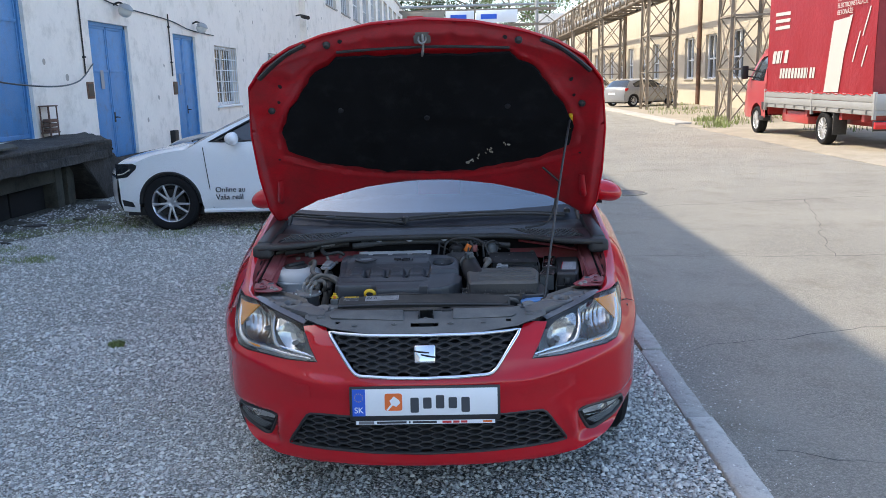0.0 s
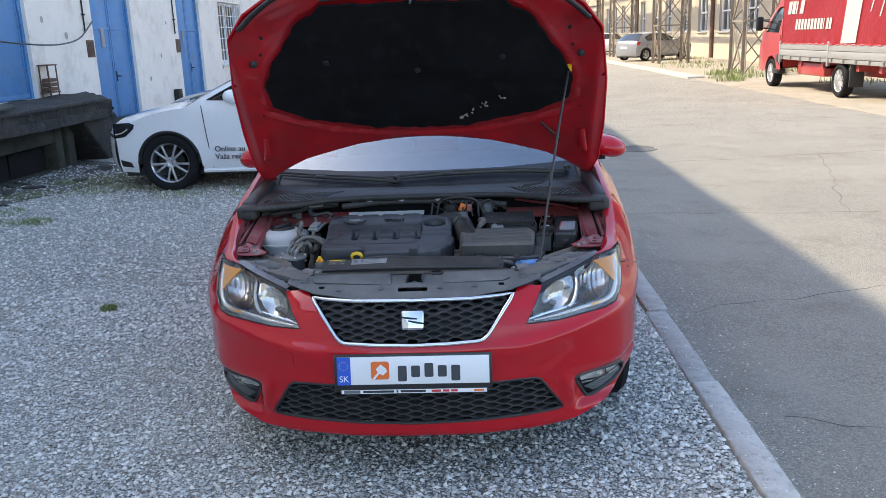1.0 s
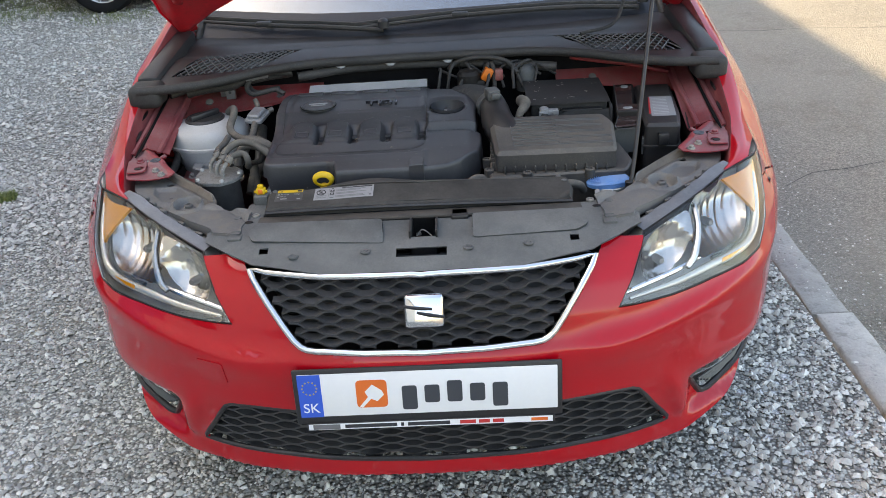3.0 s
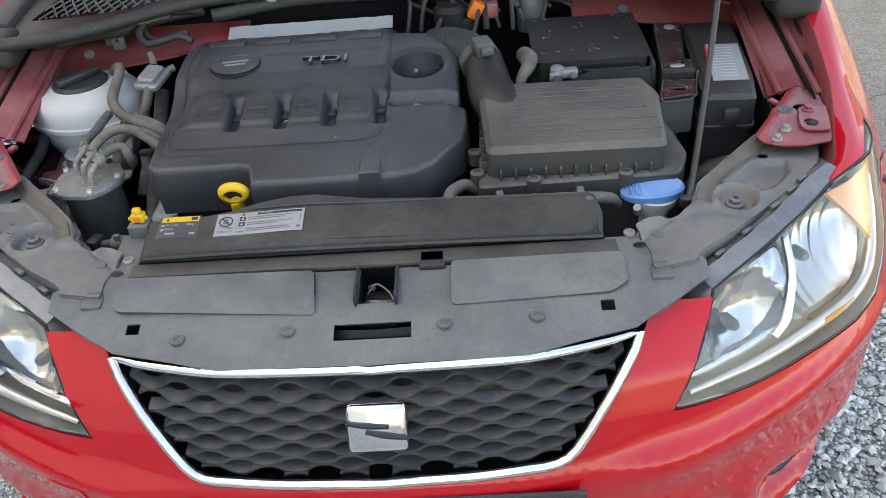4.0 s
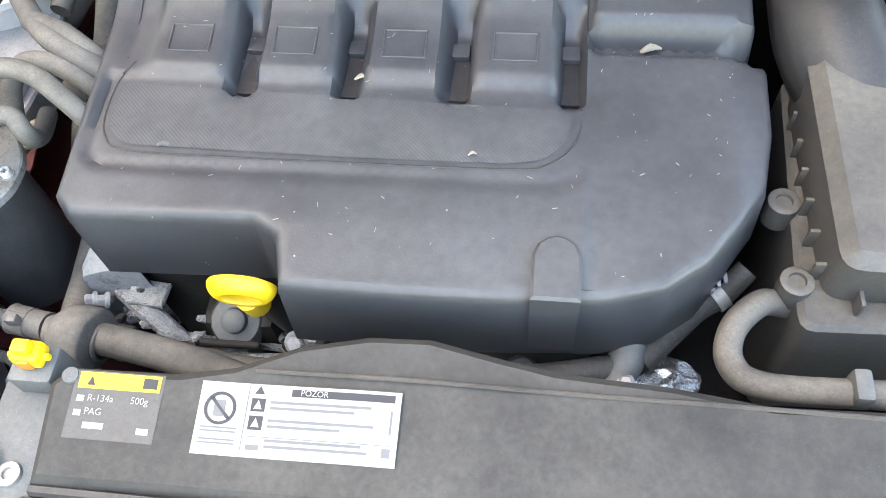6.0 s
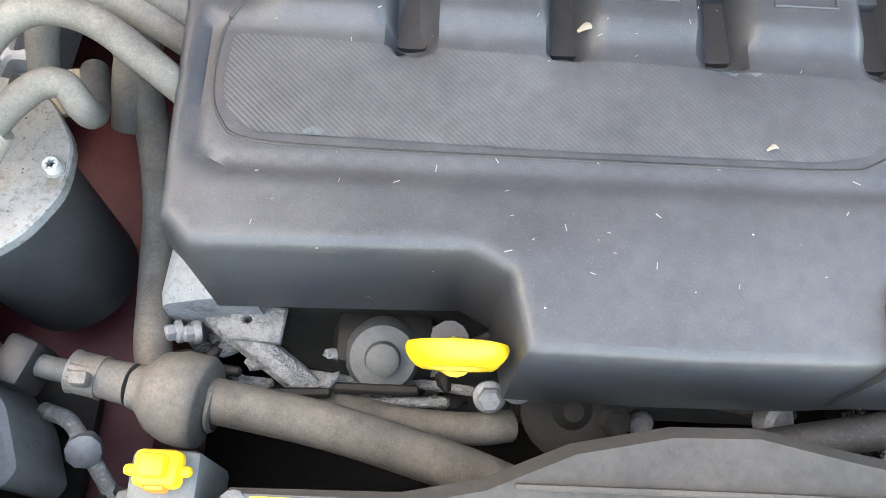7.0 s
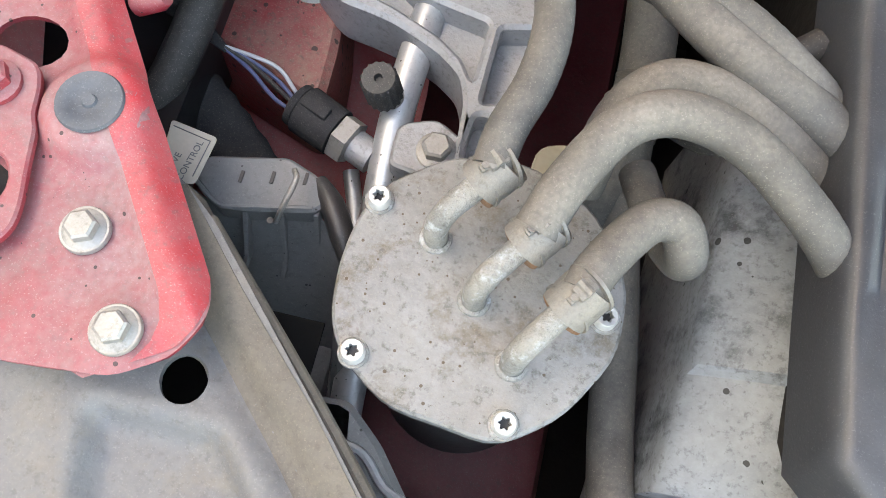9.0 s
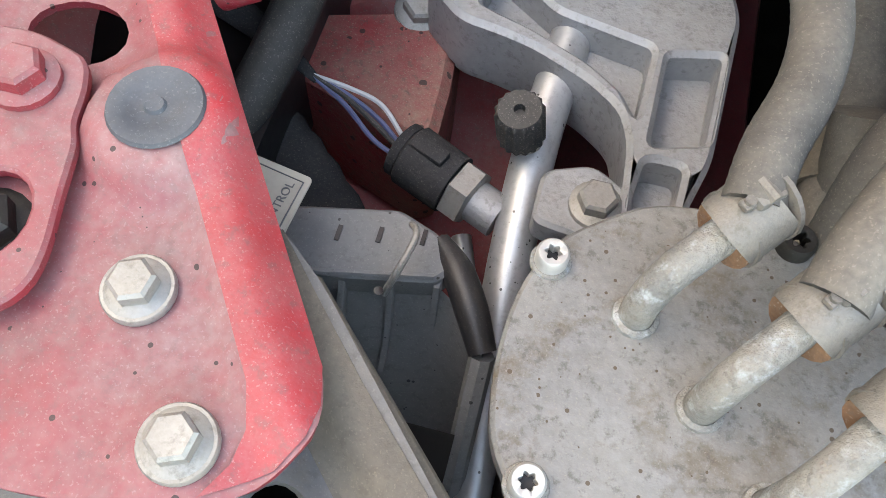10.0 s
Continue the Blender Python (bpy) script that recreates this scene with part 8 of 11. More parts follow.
for x, y, z in ((-0.6055, 0.5175, 0.668), (-0.589, 0.5205, 0.657), (-0.5735, 0.5235, 0.648)):
    rb_ = slab([(y - 0.018, 0.0), (y + 0.004, 0.0), (y + 0.004, 0.698 - z), (y, 0.698 - z), (y - 0.009, 0.010)], -0.0012, 0.0012, 0.0004)
    rb_.transform(Matrix(((0, 0, 1, x), (1, 0, 0, 0), (0, 1, 0, z), (0, 0, 0, 1))))
    part("rib", rb_, M["lamp_grey"], lampb)
for x, y in ((-0.612, 0.530), (-0.598, 0.533), (-0.583, 0.536)):
    part("notch", box((x, y, 0.7015), (x + 0.0016, y + 0.006, 0.7026)), M["black_clean"], lampb)
part("wire_clip", tube([(-0.590, 0.516, 0.700), (-0.586, 0.520, 0.712), (-0.583, 0.532, 0.716), (-0.586, 0.538, 0.712)], 0.0013, n=8, steps=6), M["steel"], lampb)
part("clip_hole", lathe([(0.0016, 0), (0, 0.0003)], 10, Matrix.Translation((-0.591, 0.514, 0.7064))), M["black_clean"], lampb)
part("paper_tag", slab(rounded([(-0.643, 0.5445), (-0.6205, 0.5405), (-0.6230, 0.517), (-0.640, 0.514)], 0.002), 0.7215, 0.7222, 0.0002), M["tag"], lampb, "beige paper tag with printing")
part("print_frame", tube([(-0.641, 0.5415, 0.7224), (-0.6230, 0.5380, 0.7224), (-0.6250, 0.520, 0.7224)], 0.0003, n=4, smooth_path=False), M["ink_grey"], lampb)
for txt, x in (("VE", -0.6345), ("CONTROL", -0.6285)):
    lettering(txt, 0.0042, Matrix.Translation((x, 0.527, 0.7224)) @ Matrix.Rotation(radians(80), 4, "Z"), M["ink_grey"], lampb, depth=0.0001)
for k in range(3):
    y = 0.355 + 0.028 * k
    x = -0.472 - 0.75 * (y - 0.355)
    part("lamp_rib", box((x - 0.014, y - 0.0012, 0.63), (x + 0.006, y + 0.0012, 0.699), 0.0006), M["lamp_grey"], lampb)
part("lamp_cover", slab(rounded([(-0.552, 0.446), (-0.537, 0.447), (-0.519, 0.432), (-0.495, 0.403), (-0.469, 0.375), (-0.455, 0.342), (-0.461, 0.332), (-0.480, 0.335), (-0.490, 0.36), (-0.53, 0.405)], 0.004), 0.62, 0.692, 0.003), M["lamp_grey"], lampb)
part("spring_wire", tube([(-0.546, 0.4275, 0.703), (-0.526, 0.4258, 0.705), (-0.5125, 0.4138, 0.705), (-0.4975, 0.4072, 0.705), (-0.4865, 0.390, 0.705), (-0.487, 0.378, 0.705), (-0.478, 0.3648, 0.704), (-0.480, 0.351, 0.702)], 0.0021, n=8, steps=6), M["bare_alu"], lampb, "bent spring wire")

# ---- lamp carriers and red brackets, both sides ----
def carrier(sgn):
    o = [(-0.690, 0.48), (-0.676, 0.432), (-0.664, 0.404), (-0.630, 0.366), (-0.604, 0.342), (-0.542, 0.290), (-0.497, 0.252), (-0.455, 0.225), (-0.440, 0.212), (-0.436, 0.200), (-0.392, 0.191), (-0.376, 0.188), (-0.378, 0.218), (-0.369, 0.254), (-0.365, 0.272), (-0.382, 0.281), (-0.432, 0.293), (-0.457, 0.318), (-0.472, 0.357), (-0.531, 0.422), (-0.597, 0.491), (-0.612, 0.503), (-0.66, 0.53)]
    o = rounded(o, 0.005, 3)
    field = rounded([(-0.622, 0.4165), (-0.571, 0.4165), (-0.5275, 0.366), (-0.529, 0.358), (-0.540, 0.350), (-0.573, 0.3385), (-0.584, 0.347), (-0.613, 0.378)], 0.005)
    field_rim = np.array(dense(field, 0.003))

    def rise(x, y):
        d = math.hypot(x + 0.521, y - 0.325)
        z = -0.014 * smooth01(0.0295, 0.0195, d) + 0.0045 * math.exp(-((d - 0.0325) / 0.0035) ** 2) - 0.002 * math.exp(-((d - 0.041) / 0.004) ** 2) - 0.02 * max(0, 0.36 - y) - 0.06 * max(0, 0.285 - y) - 0.005 * smooth01(0.300, 0.288, y + 0.25 * (x + 0.43))
        # sunk field with a raised lip
        g = float(np.min(np.hypot(field_rim[:, 0] - x, field_rim[:, 1] - y)))
        g = -g if inside((x, y), field) else g
        z -= 0.0085 * smooth01(0.0015, -0.0065, g) * smooth01(0.030, 0.036, d)
        z += 0.0009 * math.exp(-((g - 0.004) / 0.003) ** 2)
        # rolled inner edge
        e = (x + 0.531) * 0.69 + (y - 0.422) * 0.72
        z += 0.006 * smooth01(-0.020, -0.006, e) - 0.004 * math.exp(-((e + 0.017) / 0.005) ** 2)
        return z

    def e_out(x, y):
        return y < 0.47 and (x + 0.531) * 0.69 + (y - 0.422) * 0.72 < -0.02

    hole = [(-0.5903 + 0.0088 * math.cos(a), 0.4318 + 0.0092 * math.sin(a)) for a in [k * math.pi / 10 for k in range(20)]]
    hole2 = [(-0.562 + 0.004 * math.cos(a), 0.341 + 0.004 * math.sin(a)) for a in [k * math.pi / 6 for k in range(12)]]
    bm = panel(o, [hole, hole2], lambda x, y: Vector((x, y, 0.752 + rise(x, y))), 0.0042, 0.0035)
    if sgn > 0:
        mirror_x(bm)
    c = part("lamp_carrier", bm, M["support"], car, "grey dusty lamp carrier panel with holes", smooth=75)
    S = Matrix.Diagonal((-sgn, 1, 1, 1))
    rim = [(x, y, 0.7505 + rise(x, y)) for x, y in dense(o, 0.008) if e_out(x, y)]
    eb = bmesh.new()
    er = [[eb.verts.new(S @ Vector(p)) for p in ((x, y, z), (x - 0.001, y - 0.001, z - 0.004), (x + 0.001, y, z - 0.020))] for x, y, z in rim]
    for q0, q1 in zip(er, er[1:]):
        if (q0[0].co - q1[0].co).length < 0.03:
            for k in range(2):
                eb.faces.new((q0[k], q0[k + 1], q1[k + 1], q1[k]))
    part("folded_rim", eb, M["support"], c, smooth=60)
    part("edge_turn", tube([S @ Vector(p) for p in ((-0.602, 0.494, 0.749), (-0.531, 0.4235, 0.749), (-0.473, 0.358, 0.748), (-0.458, 0.320, 0.744))], 0.0030, n=8, steps=5), M["brown_edge"], c)
    strip_o = ((-0.612, 0.503), (-0.579, 0.468), (-0.541, 0.431), (-0.510, 0.397), (-0.478, 0.359), (-0.463, 0.325))
    strip_i = ((-0.624, 0.497), (-0.588, 0.460), (-0.549, 0.421), (-0.518, 0.387), (-0.488, 0.348), (-0.475, 0.318))
    eb = bmesh.new()
    er = []
    for pi, po in zip(strip_i, strip_o):
        row = [Vector((po[0] + (pi[0] - po[0]) * f, po[1] + (pi[1] - po[1]) * f, 0.0)) for f in (1.55, 1.25, 0.95, 0.65, 0.35, 0.0)]
        row = [Vector((v.x, v.y, 0.7527 + rise(v.x, v.y))) for v in row] + [Vector((po[0] + 0.002, po[1] + 0.002, 0.738))]
        er.append([eb.verts.new(S @ v) for v in row])
    for q0, q1 in zip(er, er[1:]):
        for k in range(6):
            eb.faces.new((q0[k], q0[k + 1], q1[k + 1], q1[k]))
    part("edge_strip", eb, M["brown_edge"], c, "brown dirty folded edge", smooth=70)
    # added near-black sheet below the carrier holes, in place of shade
    part("hole_shade", box(S @ Vector((-0.66, 0.395, 0.700)), S @ Vector((-0.555, 0.475, 0.703))), M["groove"], c)
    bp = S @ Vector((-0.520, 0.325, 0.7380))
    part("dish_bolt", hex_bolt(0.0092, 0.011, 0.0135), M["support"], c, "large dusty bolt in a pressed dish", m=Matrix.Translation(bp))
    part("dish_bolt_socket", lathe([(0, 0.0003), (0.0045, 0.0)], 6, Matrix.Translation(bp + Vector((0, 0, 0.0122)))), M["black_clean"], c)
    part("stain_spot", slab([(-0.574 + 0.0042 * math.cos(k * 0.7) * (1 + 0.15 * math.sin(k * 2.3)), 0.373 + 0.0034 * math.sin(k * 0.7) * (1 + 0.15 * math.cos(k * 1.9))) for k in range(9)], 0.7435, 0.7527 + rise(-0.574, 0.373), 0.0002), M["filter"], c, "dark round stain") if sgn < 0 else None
    # added dark box under the carrier, colour standing in for deep shade
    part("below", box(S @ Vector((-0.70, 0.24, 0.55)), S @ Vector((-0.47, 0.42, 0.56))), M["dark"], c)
    q = S @ Vector((-0.61, 0.36, 0.7475))
    part("stud", lathe([(0.0055, 0), (0.005, 0.002), (0, 0.0025)], 12, Matrix.Translation(q)), M["support"], c)
    for x, y in ((-0.395, 0.256),):
        part("fixing", lathe([(0.0085, 0), (0.008, 0.0025), (0.004, 0.003), (0, 0.002)], 14, Matrix.Translation(S @ Vector((x, y, 0.750 + rise(x, y))))), M["grey_plastic"], c)
    # red bracket bolted over it
    bo = rounded([(-0.690, 0.618), (-0.672, 0.590), (-0.653, 0.562), (-0.619, 0.512), (-0.586, 0.464), (-0.582, 0.450), (-0.590, 0.436), (-0.607, 0.4245), (-0.648, 0.421), (-0.690, 0.430), (-0.699, 0.452), (-0.716, 0.51), (-0.730, 0.62)], 0.006, 3)

    def brise(x, y):
        e = (x + 0.619) * 0.82 + (y - 0.512) * 0.57
        z = (0.005 * smooth01(-0.022, -0.0175, e) - 0.007 * smooth01(-0.008, 0.0, e)) * smooth01(0.428, 0.462, y)
        k = smooth01(0.025, 0.0165, math.hypot(x + 0.647, y - 0.5165))
        z = z * (1 - k) + 0.0095 * k
        z += 0.002 * smooth01(0.016, 0.012, math.hypot(x + 0.6105, y - 0.4395))
        return z

    eye = [(-0.684 + 0.0145 * math.cos(a), 0.5405 + 0.0115 * math.sin(a)) for a in [k * math.pi / 9 for k in range(18)]]
    bm = panel(bo, [eye], lambda x, y: Vector((x, y, 0.7725 + brise(x, y))), 0.0045, 0.0025)
    if sgn > 0:
        mirror_x(bm)
    b = part("red_bracket", bm, M["red_bracket"], car, "dusty red steel bracket with bolts", smooth=60)
    fo = [(-0.686, 0.612), (-0.672, 0.590), (-0.653, 0.562), (-0.619, 0.512), (-0.587, 0.4655), (-0.584, 0.456), (-0.5845, 0.448), (-0.589, 0.4395)]
    fi = [(x - 0.0138, y - 0.0096) for x, y in fo]
    bm = panel(fo + fi[::-1], (), lambda x, y: Vector((x, y, 0.7732 + brise(x, y))), 0.0045)
    if sgn > 0:
        mirror_x(bm)
    part("flange", bm, M["red_flange"], b, "brighter red bent edge", smooth=60)
    bm = slab(rounded([(-0.697, 0.452), (-0.662, 0.4555), (-0.6565, 0.464), (-0.657, 0.474), (-0.660, 0.486), (-0.6635, 0.503), (-0.6665, 0.508), (-0.6685, 0.520), (-0.6725, 0.5285), (-0.690, 0.5335), (-0.718, 0.531)], 0.005, 3), 0.7765, 0.7800, 0.0010, holes=[[(-0.6755 + 0.0105 * math.cos(a), 0.4785 + 0.0125 * math.sin(a)) for a in [k * math.pi / 9 for k in range(18)]]])
    if sgn > 0:
        mirror_x(bm)
    part("upper_plate", bm, M["red_bracket"], b, "second red plate on top")
    for x, y in ((-0.6345, 0.4715), (-0.6105, 0.4395)):
        part("bolt", hex_bolt(0.0055, 0.0075, 0.0091), M["steel"], b, "zinc bolt with washer", m=Matrix.Translation(S @ Vector((x, y, 0.7735 + brise(x, y)))) @ Matrix.Rotation(0.4, 4, "Z"))
    part("bolt", hex_bolt(0.0066, 0.0085, 0.0), M["red_bracket"], b, "red painted bolt", m=Matrix.Translation(S @ Vector((-0.6840, 0.5165, 0.780))))
    part("plug", lathe([(0.0128, 0), (0.0122, 0.0012), (0.0075, 0.0014), (0.006, 0.0004), (0.003, 0.0004), (0.0024, 0.0014), (0, 0.0014)], 26, Matrix.Translation(S @ Vector((-0.647, 0.5165, 0.7829)))), M["plug"], b, "blue grey rubber plug")
    part("dark_bolt", hex_bolt(0.0085, 0.010, 0.0), M["dark"], b, m=Matrix.Translation(S @ Vector((-0.678, 0.477, 0.770))))
    # added black box that makes the bracket's eye hole read as shade
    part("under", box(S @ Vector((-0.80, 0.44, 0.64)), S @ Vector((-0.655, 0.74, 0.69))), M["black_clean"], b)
    part("red_stub", lathe([(0.0055, 0), (0.0055, 0.012), (0.004, 0.015), (0, 0.0155)], 14, P3(S @ Vector((-0.655, 0.572, 0.765)), (-sgn * -0.0 + 0.6 * -sgn, 0.1, 0.3))), M["red_bracket"], b)


carrier(-1)
carrier(1)

# ---- coolant reservoir ----
res_prof = [(0.0, -0.150), (0.055, -0.125), (0.078, -0.096), (0.092, -0.060), (0.098, -0.034), (0.1025, -0.032), (0.1025, -0.025), (0.098, -0.023), (0.097, -0.006), (0.090, 0.010), (0.074, 0.020), (0.058, 0.023), (0.053, 0.027), (0.0, 0.027)]
rm = Matrix.Translation((-0.586, 0.770, 0.768)) @ Matrix.Diagonal((1.10, 0.97, 1, 1))
res = part("coolant_reservoir", lathe(res_prof, 40), M["white_tank"], car, "milky white coolant reservoir with black cap", m=rm)
capb = lathe([(0.051, 0.018), (0.052, 0.031), (0.047, 0.036), (0.040, 0.034), (0, 0.034)], 32)
part("cap", join(capb, box((-0.044, -0.008, 0.032), (0.044, 0.008, 0.048), 0.004)), M["black"], res, "black screw cap", m=Matrix.Translation((-0.592, 0.772, 0.766)) @ Matrix.Rotation(radians(50), 4, "Z"))
part("neck_hose", tube([(-0.535, 0.80, 0.80), (-0.515, 0.785, 0.815), (-0.505, 0.745, 0.812), (-0.508, 0.70, 0.79), (-0.48, 0.655, 0.782), (-0.43, 0.60, 0.79), (-0.385, 0.577, 0.782), (-0.340, 0.56, 0.765)], 0.0095, n=14, steps=8), M["hose"], res, "dusty grey hose")
part("rib", tube([(-0.545, 0.845, 0.79), (-0.525, 0.83, 0.775), (-0.505, 0.79, 0.745), (-0.505, 0.75, 0.70)], 0.006, n=8, steps=5), M["white_tank"], res)
sbm = Matrix.Translation((-0.448, 0.760, 0.800)) @ Matrix.Rotation(radians(-18), 4, "Z") @ Matrix.Rotation(radians(12), 4, "X")
sb = part("sensor_block", slab(rounded([(-0.026, -0.031), (0.026, -0.031), (0.026, 0.031), (-0.026, 0.031)], 0.010), -0.006, 0.004, 0.003), M["alu"], car, "silver dusty sensor box with a rim", m=sbm)
part("dome", bevel_all(slab(rounded([(-0.018, -0.024), (0.018, -0.024), (0.018, 0.024), (-0.018, 0.024)], 0.008), 0.004, 0.015, 0.004), 0.002, 2), M["alu"], sb, m=sbm)
part("spout", tube([(-0.012, 0.03, 0.004), (-0.020, 0.042, 0.010), (-0.026, 0.048, 0.022)], [0.007, 0.007, 0.006], n=10, steps=4), M["hose"], sb, m=sbm)
part("band", tube([(0.022, 0.024, 0.002), (0.030, 0.034, 0.002)], 0.007, n=10, smooth_path=False), M["clamp"], sb, m=sbm)
part("sensor_stalk", tube([(-0.45, 0.735, 0.79), (-0.452, 0.70, 0.77), (-0.455, 0.66, 0.76)], 0.009, n=10, steps=4), M["hose"], car)
part("vacuum_line", tube([(-0.70, 0.85, 0.84), (-0.64, 0.905, 0.845), (-0.56, 0.925, 0.845), (-0.50, 0.915, 0.85), (-0.44, 0.93, 0.855), (-0.38, 0.95, 0.855)], 0.010, n=12, steps=7, ribs=0.03), M["rubber"], car, "corrugated black hose along the bulkhead")
part("vacuum_line", tube([(-0.50, 0.915, 0.845), (-0.485, 0.885, 0.835), (-0.465, 0.875, 0.828), (-0.44, 0.885, 0.83), (-0.41, 0.90, 0.83)], 0.0065, n=10, steps=6), M["rubber"], car)
part("bulkhead_clip", box((-0.575, 0.893, 0.815), (-0.545, 0.903, 0.845), 0.002), M["grey_plastic"], car)
part("side_hose", tube([(-0.69, 0.53, 0.66), (-0.66, 0.60, 0.70), (-0.66, 0.70, 0.72), (-0.68, 0.80, 0.78)], 0.010, n=10, steps=5), M["rubber"], car)

# ---- air filter box, intake ----
ab_low = rounded([(0.150, 0.402), (0.462, 0.412), (0.486, 0.470), (0.470, 0.625), (0.160, 0.625)], 0.012, 3)
air = part("air_filter_box", slab(ab_low, 0.60, 0.744, 0.004), M["airbox"], car, "black dusty air filter box with ribbed lid")
ab_top = rounded([(0.166, 0.425), (0.440, 0.421), (0.458, 0.58), (0.440, 0.628), (0.215, 0.634), (0.160, 0.60)], 0.014, 4)


def lid_z(x, y):
    """Top of the lid, rising toward the back."""
    return 0.7945 + 0.060 * (y - 0.43)


lidb = slab(ab_top, 0.746, 0.7945, 0.009, rise=lambda x, y: 0.060 * (y - 0.43))
part("lid", bevel_all(lidb, 0.0045, 3, 25), M["airbox"], air, "ribbed lid dusted brown")
# rib outlines in a lighter grey, highlights on their edges painted in
for k, y in enumerate((0.598, 0.565, 0.532, 0.499, 0.466)):
    x1 = 0.425 if k < 3 else 0.436
    o = rounded([(0.208, y - 0.010), (x1, y - 0.013), (x1 + 0.002, y - 0.006), (0.318, y - 0.003), (0.308, y + 0.008), (0.209, y + 0.009)], 0.003)
    part("rib_edge", tube([(px, py, lid_z(px, py) + 0.0006) for px, py in dense(o, 0.02)], 0.0011, n=6, closed=True, smooth_path=False), M["grey_plastic"], air)
for k in range(11):
    x = 0.185 + 0.023 * k
    part("fin", box((x, 0.4135, 0.744), (x + 0.003, 0.430, 0.760), 0.0008), M["airbox"], air)
for k in range(6):
    y = 0.44 + 0.026 * k
    part("fin", box((0.158, y, 0.744), (0.182, y + 0.003, 0.764), 0.0008), M["airbox"], air)
for x, y in ((0.236, 0.408), (0.378, 0.412), (0.150, 0.435), (0.148, 0.50)):
    e = part("screw_ear", lathe([(0.0115, -0.02), (0.0115, 0.002), (0.010, 0.003), (0.0062, 0.003), (0.0058, 0.0), (0, 0.0)], 18, Matrix.Translation((x, y, 0.748))), M["airbox"], air)
part("duct", tube([(0.235, 0.52, 0.735), (0.208, 0.575, 0.763), (0.184, 0.63, 0.786), (0.176, 0.70, 0.800), (0.166, 0.735, 0.806)], [0.036, 0.041, 0.041, 0.037, 0.034], n=22, steps=6), M["black"], air, "moulded intake duct")
part("bellows", tube([(0.162, 0.745, 0.806), (0.140, 0.785, 0.806), (0.108, 0.820, 0.800), (0.085, 0.84, 0.79)], 0.034, n=22, steps=9, ribs=0.055), M["rubber"], air, "black corrugated intake hose")
part("hose_band", tube([(0.172, 0.715, 0.803), (0.166, 0.735, 0.806)], 0.0385, n=26, smooth_path=False), M["grey_plastic"], air)
part("air_sensor", join(box((-0.016, -0.02, 0), (0.016, 0.02, 0.026), 0.004), box((-0.011, -0.034, 0.008), (0.011, -0.016, 0.022), 0.003)), M["grey_plastic"], air, "grey air flow sensor", m=Matrix.Translation((0.172, 0.700, 0.832)) @ Matrix.Rotation(radians(15), 4, "Z"))
part("breather", tube([(0.232, 0.640, 0.770), (0.236, 0.645, 0.805), (0.248, 0.660, 0.818), (0.252, 0.685, 0.822), (0.246, 0.715, 0.818)], [0.009, 0.009, 0.012, 0.016, 0.015], n=14, steps=6), M["hose"], air, "grey breather elbow")
part("front_pipe", tube([(0.150, 0.432, 0.720), (0.128, 0.424, 0.735), (0.108, 0.402, 0.737), (0.105, 0.378, 0.735), (0.125, 0.362, 0.738), (0.20, 0.360, 0.742), (0.30, 0.361, 0.740), (0.345, 0.368, 0.732), (0.36, 0.385, 0.71)], 0.0095, n=14, steps=7), M["hose"], car, "dusty grey hose in front of the air box")
for x in (0.175, 0.295):
    part("pipe_clip", box((x, 0.350, 0.736), (x + 0.012, 0.372, 0.756), 0.003), M["grey_plastic"], car)
part("thermo_hose", tube([(0.128, 0.462, 0.715), (0.111, 0.447, 0.702), (0.093, 0.436, 0.696), (0.073, 0.416, 0.691), (0.052, 0.394, 0.688)], [0.0092, 0.0095, 0.0098, 0.0100, 0.0105], n=16, steps=6), M["rubber"], car)
clp = part("clamp", tube([(0.112, 0.448, 0.703), (0.105, 0.443, 0.700)], 0.0112, n=18, smooth_path=False), M["steel"], car, "bright hose clamp")
part("clamp_teeth", join(*[box((0.100 + 0.005 * k, 0.442 + 0.004 * k, 0.711), (0.103 + 0.005 * k, 0.450 + 0.004 * k, 0.7165), 0.0006) for k in range(3)]), M["alu"], clp)
# added dark box, stands in for the shade between engine and air box
part("side_shade_fill", box((0.10, 0.42, 0.45), (0.16, 0.80, 0.55)), M["dark"], car)

# ---- battery, relay holder, fuse box ----
bat = part("battery", bevel_all(box((0.268, 0.692, 0.58), (0.462, 0.880, 0.815)), 0.008, 3), M["battery"], car, "battery in a black fabric cover")
top_f, pocket = bmesh.new(), bmesh.new()
rt_, rp_ = [], []
for i in range(17):
    x = 0.262 + 0.206 * i / 16
    k = i / 16
    rt_.append([top_f.verts.new(p) for p in ((x, 0.884, 0.812), (x, 0.880, 0.818), (x, 0.74, 0.8185 + 0.0015 * math.sin(i * 0.8)), (x, 0.690, 0.8175 - 0.002 * math.sin(i * 0.5)), (x, 0.684 - 0.002 * math.sin(i * 0.9), 0.8145))])
    up_ = 0.789 + 0.016 * smooth01(0.15, 1.0, k) - 0.006 * math.sin(k * 9)
    rp_.append([pocket.verts.new(p) for p in ((x, 0.668 + 0.010 * k, up_ - 0.003), (x, 0.664 + 0.010 * k, up_), (x, 0.658 + 0.004 * math.sin(i * 0.7), 0.760), (x, 0.654 + 0.003 * math.sin(i * 1.1), 0.69), (x, 0.65, 0.60))])
for rr, bb in ((rt_, top_f), (rp_, pocket)):
    for a, b in zip(rr, rr[1:]):
        for k in range(4):
            bb.faces.new((a[k], a[k + 1], b[k + 1], b[k]))
part("flap", top_f, M["battery"], bat, "folded fabric flap")
